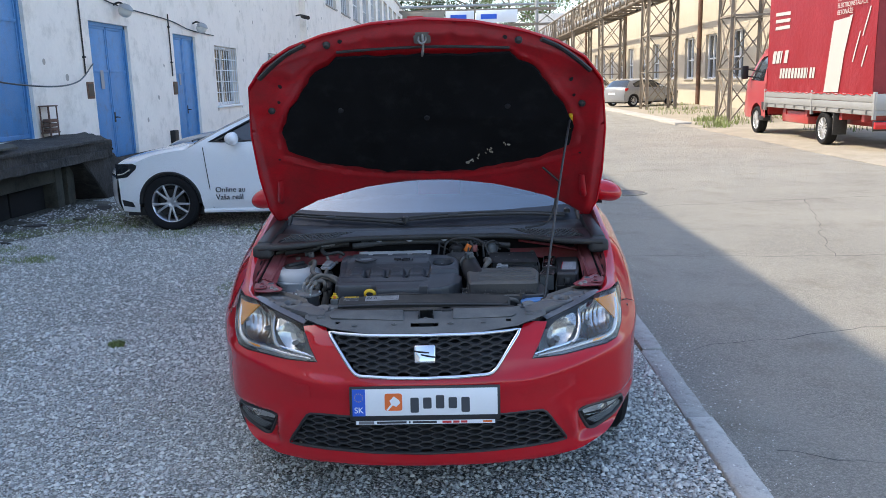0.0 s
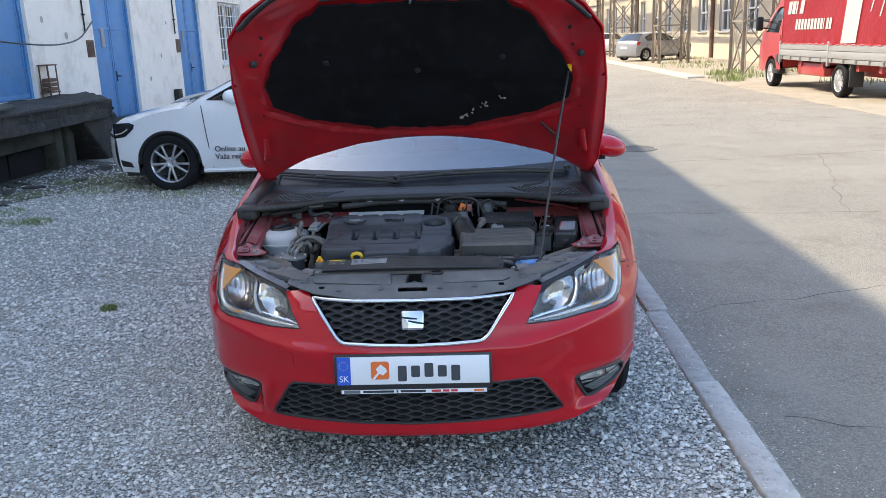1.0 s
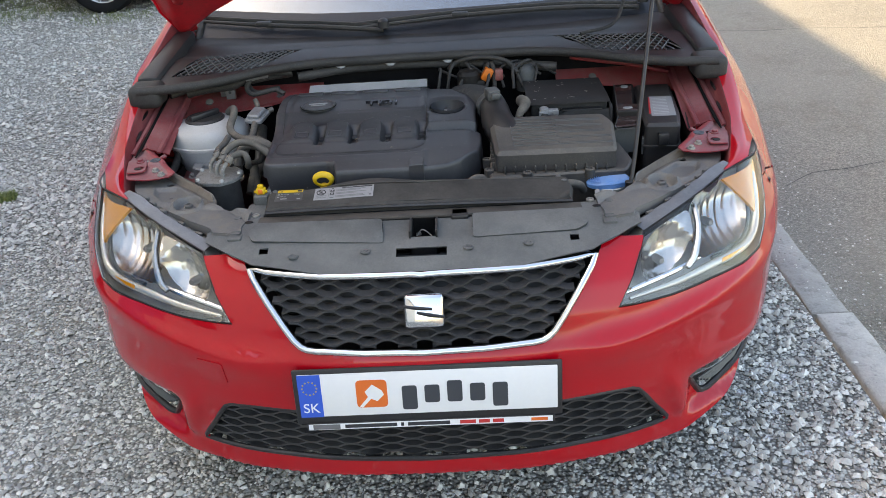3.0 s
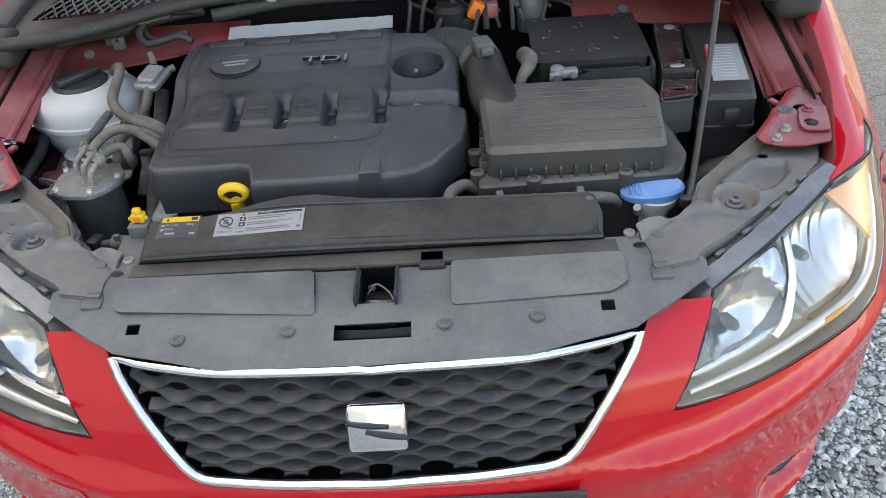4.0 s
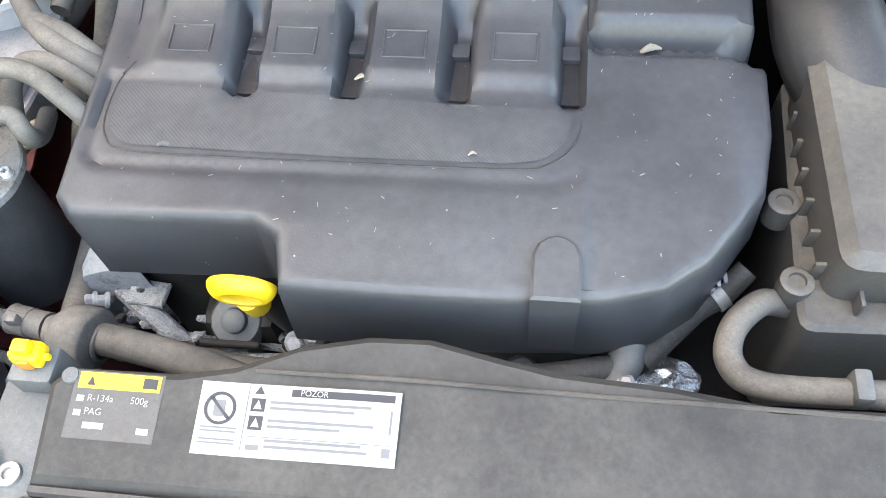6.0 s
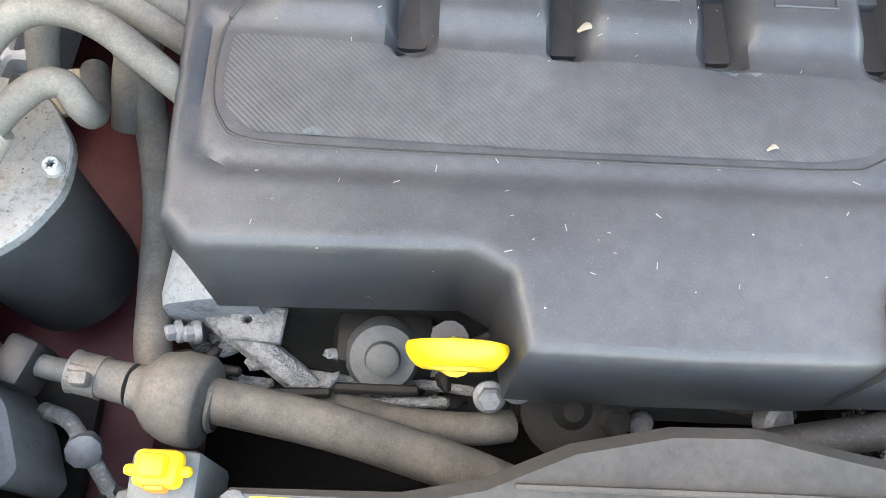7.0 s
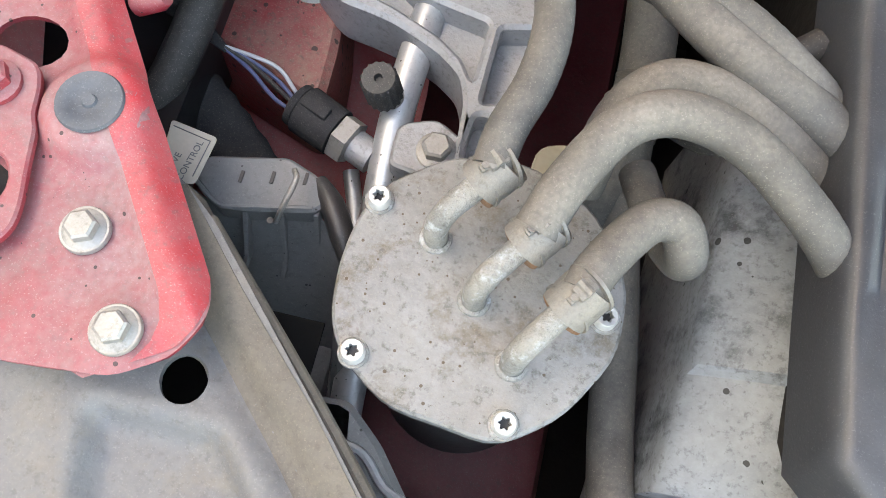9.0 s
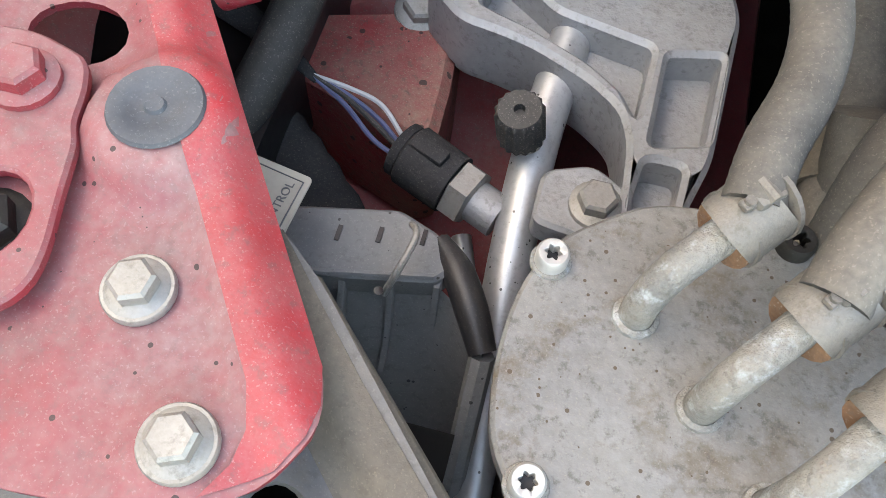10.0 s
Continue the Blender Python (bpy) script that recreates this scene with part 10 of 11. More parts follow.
def barred_window(name, y0, y1, z0, z1):
    w = tagged(part(name, join(box((WX - 0.24, y0, z0), (WX - 0.16, y0 + 0.08, z1)), box((WX - 0.24, y1 - 0.08, z0), (WX - 0.16, y1, z1)), box((WX - 0.24, y0, z1 - 0.08), (WX - 0.16, y1, z1)), box((WX - 0.24, y0, z0), (WX - 0.16, y1, z0 + 0.08)), box((WX - 0.23, (y0 + y1) / 2 - 0.04, z0), (WX - 0.17, (y0 + y1) / 2 + 0.04, z1))), M["plate_white"]), "white framed window behind a white steel grid", "window", kind="structure")
    part("pane", box((WX - 0.21, y0 + 0.05, z0 + 0.05), (WX - 0.20, y1 - 0.05, z1 - 0.05)), M["dark_glass"], w)
    part("window_sill", box((WX - 0.02, y0 - 0.08, z0 - 0.06), (WX + 0.07, y1 + 0.08, z0), 0.008), M["plate_white"], w)
    n = 9
    for k in range(n + 1):
        y = y0 + 0.04 + (y1 - y0 - 0.08) * k / n
        part("grid_bar", cyl((WX - 0.03, y, z0 + 0.02), (WX - 0.03, y, z1 - 0.02), 0.011, n=8), M["plate_white"], w)
    for k in range(6):
        z = z0 + 0.05 + (z1 - z0 - 0.1) * k / 5
        part("grid_bar", cyl((WX - 0.045, y0 + 0.02, z), (WX - 0.045, y1 - 0.02, z), 0.011, n=8), M["plate_white"], w)
    return w


barred_window("window_1", 20.26, 22.50, 1.07, 2.70)
barred_window("window_2", 26.6, 28.8, 1.07, 2.70)
for i, (a, b, c, d) in enumerate(upper):
    x = WX + 0.25
    w = tagged(part("window_%d" % (i + 3), box((x - 0.28, a, c), (x - 0.22, b, d)), M["dark_glass"]), "large gridded factory window", "window", kind="structure")
    for k in range(6):
        y = a + (b - a) * k / 5
        part("window_frame", box((x - 0.22, y - 0.03, c), (x - 0.17, y + 0.03, d)), M["plate_white"], w)
    for k in range(4):
        z = c + (d - c) * k / 3
        part("window_frame", box((x - 0.215, a, z - 0.03), (x - 0.175, b, z + 0.03)), M["plate_white"], w)
    part("window_sill", box((x - 0.05, a - 0.05, c - 0.08), (x + 0.06, b + 0.05, c), 0.01), M["concrete"], w)

# lamps, conduits, vent grilles, cable, patched plaster
for y, z in ((13.75, 3.12), (18.55, 3.08)):
    lamp = thing("wall_lamp", "bulkhead lamp with a frosted glass on the factory wall", "lamp", "wall lamps")
    part("bracket", tube([(WX, y, z + 0.08), (WX + 0.12, y, z + 0.12), (WX + 0.22, y, z + 0.06)], 0.02, n=8, steps=4), M["dark"], lamp)
    part("hood", lathe([(0.05, 0.09), (0.12, 0.05), (0.15, 0.0), (0.145, 0.0), (0.04, 0.07)], 20, Matrix.Translation((WX + 0.24, y, z)) @ Matrix.Rotation(0.4, 4, "Y")), M["bed_alu"], lamp)
    part("glass", lathe([(0.13, 0.0), (0.125, -0.09), (0.08, -0.15), (0, -0.17)], 20, Matrix.Translation((WX + 0.24, y, z)) @ Matrix.Rotation(0.4, 4, "Y")), M["lamp_glass"], lamp)
for y, z0, z1 in ((12.18, 1.85, 3.6), (16.72, 1.85, 3.25)):
    c = tagged(part("conduit", cyl((WX + 0.02, y, z0), (WX + 0.02, y, z1), 0.014, n=10), M["dock"]), "thin dark conduit pipe on the factory wall", "pipe")
    for z in (z0 + 0.3, z1 - 0.3):
        part("clip", box((WX, y - 0.04, z), (WX + 0.045, y + 0.04, z + 0.03), 0.004), M["dark"], c)
    v = tagged(part("wall_vent", box((WX - 0.02, y + 0.02, z0 - 0.42), (WX + 0.015, y + 0.30, z0 - 0.12), 0.006), M["rusty"]), "small square vent opening in the factory wall", "vent")
    part("vent_hole", box((WX + 0.012, y + 0.06, z0 - 0.38), (WX + 0.019, y + 0.26, z0 - 0.16)), M["black_clean"], v)
tagged(part("cable", tube([(WX + 0.03, 12.5, 2.05), (WX + 0.3, 11.2, 1.72), (WX + 0.5, 9.5, 1.66), (WX + 0.5, 7.5, 1.85), (WX + 0.05, 4.5, 2.6)], 0.012, n=8, steps=8), M["black_clean"]), "black cable sagging along the wall", "cable")
tagged(part("cable", tube([(WX + 0.03, 11.8, 3.55), (WX + 0.04, 13.5, 3.22), (WX + 0.03, 16.7, 3.12), (WX + 0.04, 18.2, 2.98), (WX + 0.03, 20.2, 2.95)], 0.013, n=8, steps=6), M["dark"]), "dark cable along the factory wall", "cable")
cam_b = tagged(part("wall_camera", tube([(WX + 0.02, 32.0, 4.35), (WX + 0.22, 32.0, 4.38), (WX + 0.34, 31.8, 4.3), (WX + 0.62, 31.5, 4.22)], [0.03, 0.03, 0.08, 0.08], n=10, steps=3), M["dark"]), "dark security camera on the wall", "camera")
tagged(part("wall_cabinet", box((WX, 16.25, 0.0), (WX + 0.12, 16.5, 0.62), 0.01), M["dark"]), "dark flat cabinet leaning at the wall", "cabinet")

# ---- loading dock ----
dock = thing("loading_dock", "dark weathered concrete loading dock with a worn edge", "loading dock", kind="structure")
rk = random.Random(8)
edge = [(WX, 11.9), (-5.75, 10.6), (-5.05, 9.40)] + [(-5.12 + rk.uniform(-0.05, 0.05), 9.2 - 0.45 * k) for k in range(30)] + [(WX, -4.2)]
part("deck", panel(edge[::-1], (), lambda x, y: Vector((x + 0.03 * noise.noise(Vector((y * 3.1, x, 2.0))), y, 0.855 + 0.022 * noise.noise(Vector((x * 1.7, y * 1.7, 0))) + 0.012 * noise.noise(Vector((x * 6, y * 6, 4))))), 0.14, 0.22), M["dock"], dock, "rough dark deck slab")
for k in range(4):
    part("plank", box((-6.1 + 0.21 * k, 2.0, 0.872), (-5.92 + 0.21 * k, 8.3 - 0.35 * k, 0.90), 0.008), M["pillar"], dock, "weathered plank", m=Matrix.Rotation(0.002 * k, 4, "Y"))
part("edge_beam", panel([(-4.2, 0.61), (9.3, 0.61), (9.3, 0.72), (-4.2, 0.72)], (), lambda y, z: Vector((-5.07 + 0.025 * noise.noise(Vector((y * 2.3, z * 5, 1))) + 0.012 * noise.noise(Vector((y * 8, z * 9, 5))), y, z + (0.030 * noise.noise(Vector((y * 1.9, 3, 0))) if z < 0.65 else 0))), 0.09, 0.13), M["dock"], dock, "dark ragged edge beam")
for y in (8.7, 6.2, 3.6, 1.0, -1.6):
    part("pier", box((-6.3, y - 0.2, -0.1), (-5.9, y + 0.2, 0.64), 0.02), M["dock"], dock, "dark concrete pier", m=None)
ramp = slab([(8.6, 0.64), (9.7, 0.64), (10.5, -0.1), (9.4, -0.1)], -5.9, -5.15, 0.02)
ramp.transform(Matrix(((0, 0, 1, 0), (1, 0, 0, 0), (0, 1, 0, 0), (0, 0, 0, 1))))
part("brace", ramp, M["dock"], dock, "slanting dark concrete end")
# wall under the deck painted near-black in place of its shade
part("back_wall", box((-5.95, -4.2, -0.2), (-5.85, 9.3, 0.62)), M["dock_shade"], dock, "wall under the deck, shade put into its near-black colour")
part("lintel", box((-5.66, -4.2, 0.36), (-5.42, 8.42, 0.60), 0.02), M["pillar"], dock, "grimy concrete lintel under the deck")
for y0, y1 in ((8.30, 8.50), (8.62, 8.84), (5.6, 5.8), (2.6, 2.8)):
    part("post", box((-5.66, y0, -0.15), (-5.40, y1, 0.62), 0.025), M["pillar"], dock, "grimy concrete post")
# boards in the recess carry the same painted shade
for y0, y1 in ((7.42, 8.28), (6.62, 7.38), (5.82, 6.58), (4.3, 5.58), (2.82, 4.26)):
    part("hatch_board", box((-5.62, y0, -0.15), (-5.58, y1, 0.37), 0.006), M["dock_shade"], dock, "board closing the space under the deck, darkened to read as shade")
part("rust_rail", box((-5.085, 3.0, 0.845), (-5.045, 9.15, 0.885), 0.006), M["dock"], dock, "dark angle iron along the deck edge")
part("end_plate", box((-5.28, 9.36, 0.66), (-5.08, 9.42, 0.86), 0.006), M["rusty"], dock, "rusty end plate")
rb = random.Random(19)
for k in range(11):
    x, y, s = rb.uniform(-5.35, -4.55), rb.uniform(5.4, 8.6), rb.uniform(0.09, 0.24)
    poly = [(s * rb.uniform(0.6, 1.1) * math.cos(a), s * 0.55 * rb.uniform(0.4, 1.2) * math.sin(a)) for a in (0.2, 0.9, 1.7, 2.6, 3.3, 4.1, 5.0, 5.7)]
    tagged(part("rubble_slab", slab(poly, -0.01, rb.uniform(0.006, 0.022), 0.004), M["dock"] if k % 2 else M["pillar"], m=pose(x, y, 0.012, rb.uniform(-8, 8), rb.uniform(-8, 8), rb.uniform(0, 360))), "dark broken slab lying in the gravel by the dock", "rubble", "rubble by the dock")
rack = thing("metal_rack", "small rusty metal rack with brown slats on the dock", "rack")
for x in (-6.56, -6.42):
    for y in (10.36, 10.62):
        part("leg", cyl((x, y, 0.86), (x, y, 1.36), 0.012, n=8), M["rusty"], rack)
for z in (0.92, 1.34):
    part("shelf", box((-6.58, 10.34, z), (-6.40, 10.64, z + 0.02), 0.004), M["rusty"], rack)
for z in (0.95, 1.02, 1.09):
    part("slat", box((-6.55, 10.37, z), (-6.41, 10.61, z + 0.055), 0.01), M["rusty"], rack)

# ---- building across the street ----
RX = 13.0
rwin = [(36.0 + 4.1 * k, 37.9 + 4.1 * k, 1.35, 3.6) for k in range(14)]
wr = tagged(front_wall("wall_right", RX, 22, 100, 8.6, [(a, b, c, d) for a, b, c, d in rwin], M["plaster_warm"], sgn=-1), "sunlit cream plaster hall wall with tall windows", "wall", kind="structure")
tagged(part("roof_right", box((RX - 0.3, 21.5, 8.6), (RX + 14, 100.5, 8.85)), M["concrete"]), "flat roof of the cream hall", "roof", kind="structure")
tagged(part("wall_right_end", box((RX + 0.0, 21.8, -0.3), (RX + 14, 22.2, 8.6)), M["plaster_warm"]), "cream end wall of the hall", "wall", kind="structure")
for i, (a, b, c, d) in enumerate(rwin):
    w = tagged(part("window_%d" % (i + 20), box((RX + 0.22, a, c), (RX + 0.26, b, d)), M["dark_glass"]), "tall dark hall window with white frame", "window", kind="structure")
    for y in (a + 0.04, (a + b) / 2, b - 0.04):
        part("window_frame", box((RX + 0.14, y - 0.04, c), (RX + 0.22, y + 0.04, d)), M["plate_white"], w)
    for z in (c + 0.04, c + (d - c) * 0.45, d - 0.04):
        part("window_frame", box((RX + 0.145, a, z - 0.04), (RX + 0.215, b, z + 0.04)), M["plate_white"], w)
    part("window_sill", box((RX - 0.08, a - 0.06, c - 0.08), (RX + 0.10, b + 0.06, c), 0.01), M["concrete"], w)
for y in (42.9, 63.4, 84.0):
    tagged(part("drain_pipe", cyl((RX - 0.1, y, 0), (RX - 0.1, y, 8.5), 0.11, n=12), M["rusty"]), "red-brown drain pipe on the hall wall", "pipe")
hall = tagged(part("wall_far_hall", box((9.8, 104, -0.3), (26, 104.5, 9.5)), M["plaster"]), "far pale hall across the yard", "wall", kind="structure")
part("gate", box((10.4, 103.9, 0), (13.6, 104.0, 5.4), 0.02), M["orange_door"], hall, "orange brown hall gate")

# ---- lattice masts and pipe bridge ----
def strut(a, b, w=0.045):
    a, b = Vector(a), Vector(b)
    m = P3((a + b) / 2, (b - a))
    L = (b - a).length / 2
    bm = box((-w, -w, -L), (w, -w * 0.7, L))
    bm = join(bm, box((-w, -w * 0.7, -L), (-w * 0.7, w, L)))
    bm.transform(m)
    return bm


def mast(cx, cy, hw, h, name="lattice_mast", label="tall steel lattice mast carrying the pipe bridge"):
    t = thing(name, label, "mast", "lattice masts")
    cs = [(cx - hw, cy - hw), (cx + hw, cy - hw), (cx + hw, cy + hw), (cx - hw, cy + hw)]
    for x, y in cs:
        part("leg", strut((x, y, -0.1), (x, y, h), 0.062), M["lattice"], t, smooth=0)
    n = max(2, round(h / (2 * hw * 1.15)))
    for k in range(n):
        z0, z1 = h * k / n, h * (k + 1) / n
        for i in range(4):
            (xa, ya), (xb, yb) = cs[i], cs[(i + 1) % 4]
            part("diagonal", strut((xa, ya, z0), (xb, yb, z1), 0.022), M["lattice"], t, smooth=0)
            part("diagonal", strut((xb, yb, z0), (xa, ya, z1), 0.022), M["lattice"], t, smooth=0)
            part("ring_bar", strut((xa, ya, z1), (xb, yb, z1), 0.03), M["lattice"], t, smooth=0)
    return t


for cy in (26.0, 38.5, 51.5, 65.0, 79.0):
    mast(9.75, cy, 0.68, 6.9)
bridge = thing("pipe_bridge", "steel truss pipe bridge running along the street", "pipe bridge")
for x in (9.05, 10.45):
    for z in (5.3, 6.9):
        part("chord", strut((x, 25.3, z), (x, 95, z), 0.08), M["lattice"], bridge, smooth=0)
    for k in range(35):
        y = 25.3 + 2 * k
        part("diagonal", strut((x, y, 5.3), (x, y + 2, 6.9) if k % 2 else (x, y + 0.001, 6.9), 0.028), M["lattice"], bridge, smooth=0)
        part("diagonal", strut((x, y, 6.9), (x, y + 2, 5.3), 0.028), M["lattice"], bridge, smooth=0)
for k in range(35):
    y = 25.3 + 2 * k
    part("cross_bar", strut((9.05, y, 5.3), (10.45, y, 5.3), 0.05), M["lattice"], bridge, smooth=0)
for x, r, mt in ((9.35, 0.16, "bed_alu"), (9.8, 0.22, "lattice"), (10.2, 0.12, "rusty")):
    part("pipe", cyl((x, 24.5, 5.55 + r), (x, 95, 5.55 + r), r, n=12), M[mt], bridge, "insulated pipe")
cross = thing("pipe_bridge", "steel truss bridge crossing over the street with banners", "pipe bridge")
for z in (7.3, 8.9):
    for y in (88.0, 89.6):
        part("chord", strut((-6.4, y, z), (10.4, y, z), 0.09), M["lattice"], cross, smooth=0)
for k in range(8):
    x = -6.4 + 2.1 * k
    part("diagonal", strut((x, 88, 7.3), (x + 2.1, 88, 8.9), 0.05), M["lattice"], cross, smooth=0)
    part("diagonal", strut((x, 88, 8.9), (x + 2.1, 88, 7.3), 0.05), M["lattice"], cross, smooth=0)
for x, z in ((5.9, 10.2), (6.6, 9.4)):
    part("pipe", cyl((-6.4, 88.8, z), (10.4, 88.8, z), 0.14, n=10), M["bed_alu"], cross)
part("riser", cyl((8.3, 88.6, 0), (8.3, 88.6, 11.2), 0.2, n=12), M["bed_alu"], cross, "pale vertical pipe")
for x0, x1, mt in ((-6.0, -1.6, "sand"), (-1.4, 1.6, "plate_white"), (1.8, 6.2, "plate_white")):
    b = part("banner", box((x0, 87.6, 7.5), (x1, 87.66, 8.8), 0.01), M[mt], cross, "printed banner with coloured bars")
    part("dark_bar", box((x0 + 0.5, 87.56, 7.9), (x0 + 2.2, 87.6, 8.4)), M["plate_blue" if mt == "plate_white" else "ink_red"], b)

# ---- cars ----
PROF = [(0.10, 0.19), (0.03, 0.26), (0.0, 0.40), (0.005, 0.56), (0.035, 0.665), (0.11, 0.745), (0.28, 0.815), (0.62, 0.895), (1.00, 0.955), (1.12, 0.975), (1.50, 1.17), (1.90, 1.35), (2.10, 1.415), (2.5, 1.455), (3.1, 1.44), (3.55, 1.375), (3.75, 1.315), (4.10, 1.04), (4.20, 0.95), (4.25, 0.75), (4.25, 0.40), (4.20, 0.24)]


def hatchback(name, label, m, paint, words=False):
    """A five-door hatchback, nose at y = 0, tail at y = 4.25."""
    c = thing(name, label, "car", at=m.translation)
    c.matrix_world = m
    prof = [(p.x, p.y) for p in catmull([(y, z, 0) for y, z in PROF], 4)]

    def width(y, z):
        w = float(np.interp(y, (0, 0.2, 0.45, 0.8, 1.2, 3.4, 3.9, 4.25), (0.76, 0.80, 0.86, 0.89, 0.895, 0.892, 0.86, 0.79)))
        if z > 0.93:
            w -= 0.46 * (z - 0.93) + 0.10 * (z - 0.93) ** 2
        return w - 0.06 * smooth01(0.35, 0.15, z) + 0.006 * math.exp(-((z - 0.72) / 0.03) ** 2)

    def top_pt(u, t):
        y = float(np.interp(t, range(len(prof)), [p[0] for p in prof]))
        z = float(np.interp(t, range(len(prof)), [p[1] for p in prof]))
        nose, tail = 1 - smooth01(0.0, 0.9, y), smooth01(3.5, 4.25, y)
        yy = y + 0.26 * nose * abs(u) ** 3.0 - 0.16 * tail * abs(u) ** 3
        zz = z - 0.055 * abs(u) ** 5 * (1 if 0.1 < y < 4.1 else 0.3)
        return Vector((u * width(yy, zz), yy, zz))

    def t_at(y, z):
        return min(range(len(prof)), key=lambda i: (prof[i][0] - y) ** 2 + (prof[i][1] - z) ** 2)

    t_ws, t_rf, t_rw, t_rg = t_at(1.12, 0.975), t_at(2.08, 1.41), t_at(3.58, 1.37), t_at(4.10, 1.04)
    n = len(prof) - 1

    def strip(nm, a, b, mat, lab="", inset=0.0, parent=None):
        bm = bmesh.new()
        us = [-1 + 2 * i / 20 for i in range(21)]
        rows = [[bm.verts.new(top_pt(u * (1 - inset), t) + Vector((0, 0, -0.004 if inset else 0))) for u in us] for t in range(a, b + 1)]
        for r0, r1 in zip(rows, rows[1:]):
            for k in range(20):
                bm.faces.new((r0[k], r0[k + 1], r1[k + 1], r1[k]))
        return part(nm, bm, mat, parent or c, lab, smooth=60)

    t_hd = t_at(0.08, 0.72)
    fascia = strip("front_bumper", 0, t_hd, paint, "painted front bumper")
    strip("bonnet", t_hd, t_ws, paint)
    strip("windscreen", t_ws, t_rf, M["dark_glass"])
    strip("roof", t_rf, t_rw, paint)
    strip("rear_window", t_rw, t_rg, M["dark_glass"])
    strip("tailgate", t_rg, n, paint)
    for sgn in (1, -1):
        def side(y, z, sgn=sgn, o=0.0):
            return Vector((sgn * (width(y, z) + o), y, z))
        out = [(0.30, 0.22), (0.50, 0.21)] + [(0.88 - 0.36 * math.cos(math.radians(a)), 0.31 + 0.36 * math.sin(math.radians(a))) for a in range(0, 181, 12)] + [(1.26, 0.20), (3.12, 0.20)]
        out += [(3.50 - 0.36 * math.cos(math.radians(a)), 0.31 + 0.36 * math.sin(math.radians(a))) for a in range(0, 181, 12)] + [(3.9, 0.24), (4.05, 0.26), (4.08, 0.98)]
        tops = [top_pt(sgn, t) for t in range(n + 1)]
        up = [(p.y, p.z) for p in tops if 0.28 < p.y < 4.08 and p.z > 0.55]
        out += up[::-1]
        gl = [[(1.36, 0.985), (1.98, 1.30), (2.10, 1.325), (2.46, 1.345), (2.46, 1.00)], [(2.56, 1.00), (2.56, 1.345), (3.05, 1.325), (3.50, 1.18), (3.42, 1.02)]]
        part("side_panel", panel(out, gl, side, 0.09), paint, c, smooth=50)
        for g in gl:
            part("side_window", panel(shrink(g, -0.01), (), lambda y, z: side(y, z, o=-0.012), 0.2), M["dark_glass"], c)
            part("window_trim", tube([side(y, z, o=0.003) for y, z in dense(g, 0.15)], 0.011, n=6, steps=1, closed=True), M["black_clean"], c)
        for y in (0.88, 3.50):
            wheel(c, (sgn * 0.80, y, 0.315), 0.315, sgn, M["alloy"])
            part("arch_liner", tube([side(y - 0.35 * math.cos(math.radians(a)), 0.31 + 0.35 * math.sin(math.radians(a)), o=-0.03) for a in range(0, 181, 15)], 0.035, n=8, steps=2), M["black_clean"], c)
        part("sill", tube([side(y, 0.22, o=0.0) for y in (1.25, 2.0, 2.6, 3.12)], 0.028, n=8, steps=3), M["white_paint"] if words else M["black"], c)
        for y in (1.36, 2.52, 3.42):
            zt = 0.97 if y > 1.4 else 0.93
            part("door_gap", tube([side(y + (0.10 * (0.25 - z) if y < 1.4 else 0), z, o=0.0005) for z in (0.25, 0.5, 0.75, zt)], 0.0045, n=6, steps=3), M["black_clean"], c)
        for y in (2.36, 3.26):
            p = side(y, 0.80)
            part("door_handle", tube([p + Vector((-0.005 * sgn, -0.1, 0)), p + Vector((0.03 * sgn, -0.06, 0)), p + Vector((0.03 * sgn, 0.06, 0)), p + Vector((-0.005 * sgn, 0.1, 0))], 0.013, n=8, steps=4), paint, c)
        # lamp wrapped round the corner
        lp = [(0.26, 0.595), (0.40, 0.612), (0.51, 0.700), (0.525, 0.745), (0.47, 0.768), (0.27, 0.760)]
        hl = part("headlamp", panel(lp, (), lambda y, z: side(y, z, o=0.006), 0.05, 0.01), M["dark_glass"], c, "dark clear headlamp")
        bm = bmesh.new()
        A = []
        for k in range(7):
            u = 0.62 + 0.38 * k / 6
            lo, hi = top_pt(sgn * u, t_at(0.045, 0.60)), top_pt(sgn * u, t_at(0.11, 0.745))
            o = Vector((sgn * 0.003, -0.006, 0.002))
            A.append((bm.verts.new(lo + o), bm.verts.new(hi + o)))
        for a, b in zip(A, A[1:]):
            bm.faces.new((a[0], b[0], b[1], a[1]))
        part("lamp_front", bm, M["dark_glass"], hl)
        part("lamp_strip", tube([side(y, z, o=0.012) for y, z in ((0.29, 0.640), (0.37, 0.655), (0.45, 0.700))], 0.008, n=6, steps=3), M["reflector"], hl)
        tl = [(3.98, 0.80), (4.07, 0.80), (4.08, 0.95), (3.86, 0.97), (3.88, 0.90)]
        part("tail_lamp", panel(tl, (), lambda y, z: side(y, z, o=0.006), 0.05, 0.01), M["tail_red"], c)
        mb = bmesh.new()
        bmesh.ops.create_uvsphere(mb, u_segments=18, v_segments=10, radius=1.0)
        for v in mb.verts:
            x, y, z = v.co
            v.co = Vector((sgn * (0.955 + 0.10 * x), 1.66 + (0.05 if y > 0 else 0.10) * y, 1.02 + 0.075 * z))
        mir = part("door_mirror", mb, paint, c)
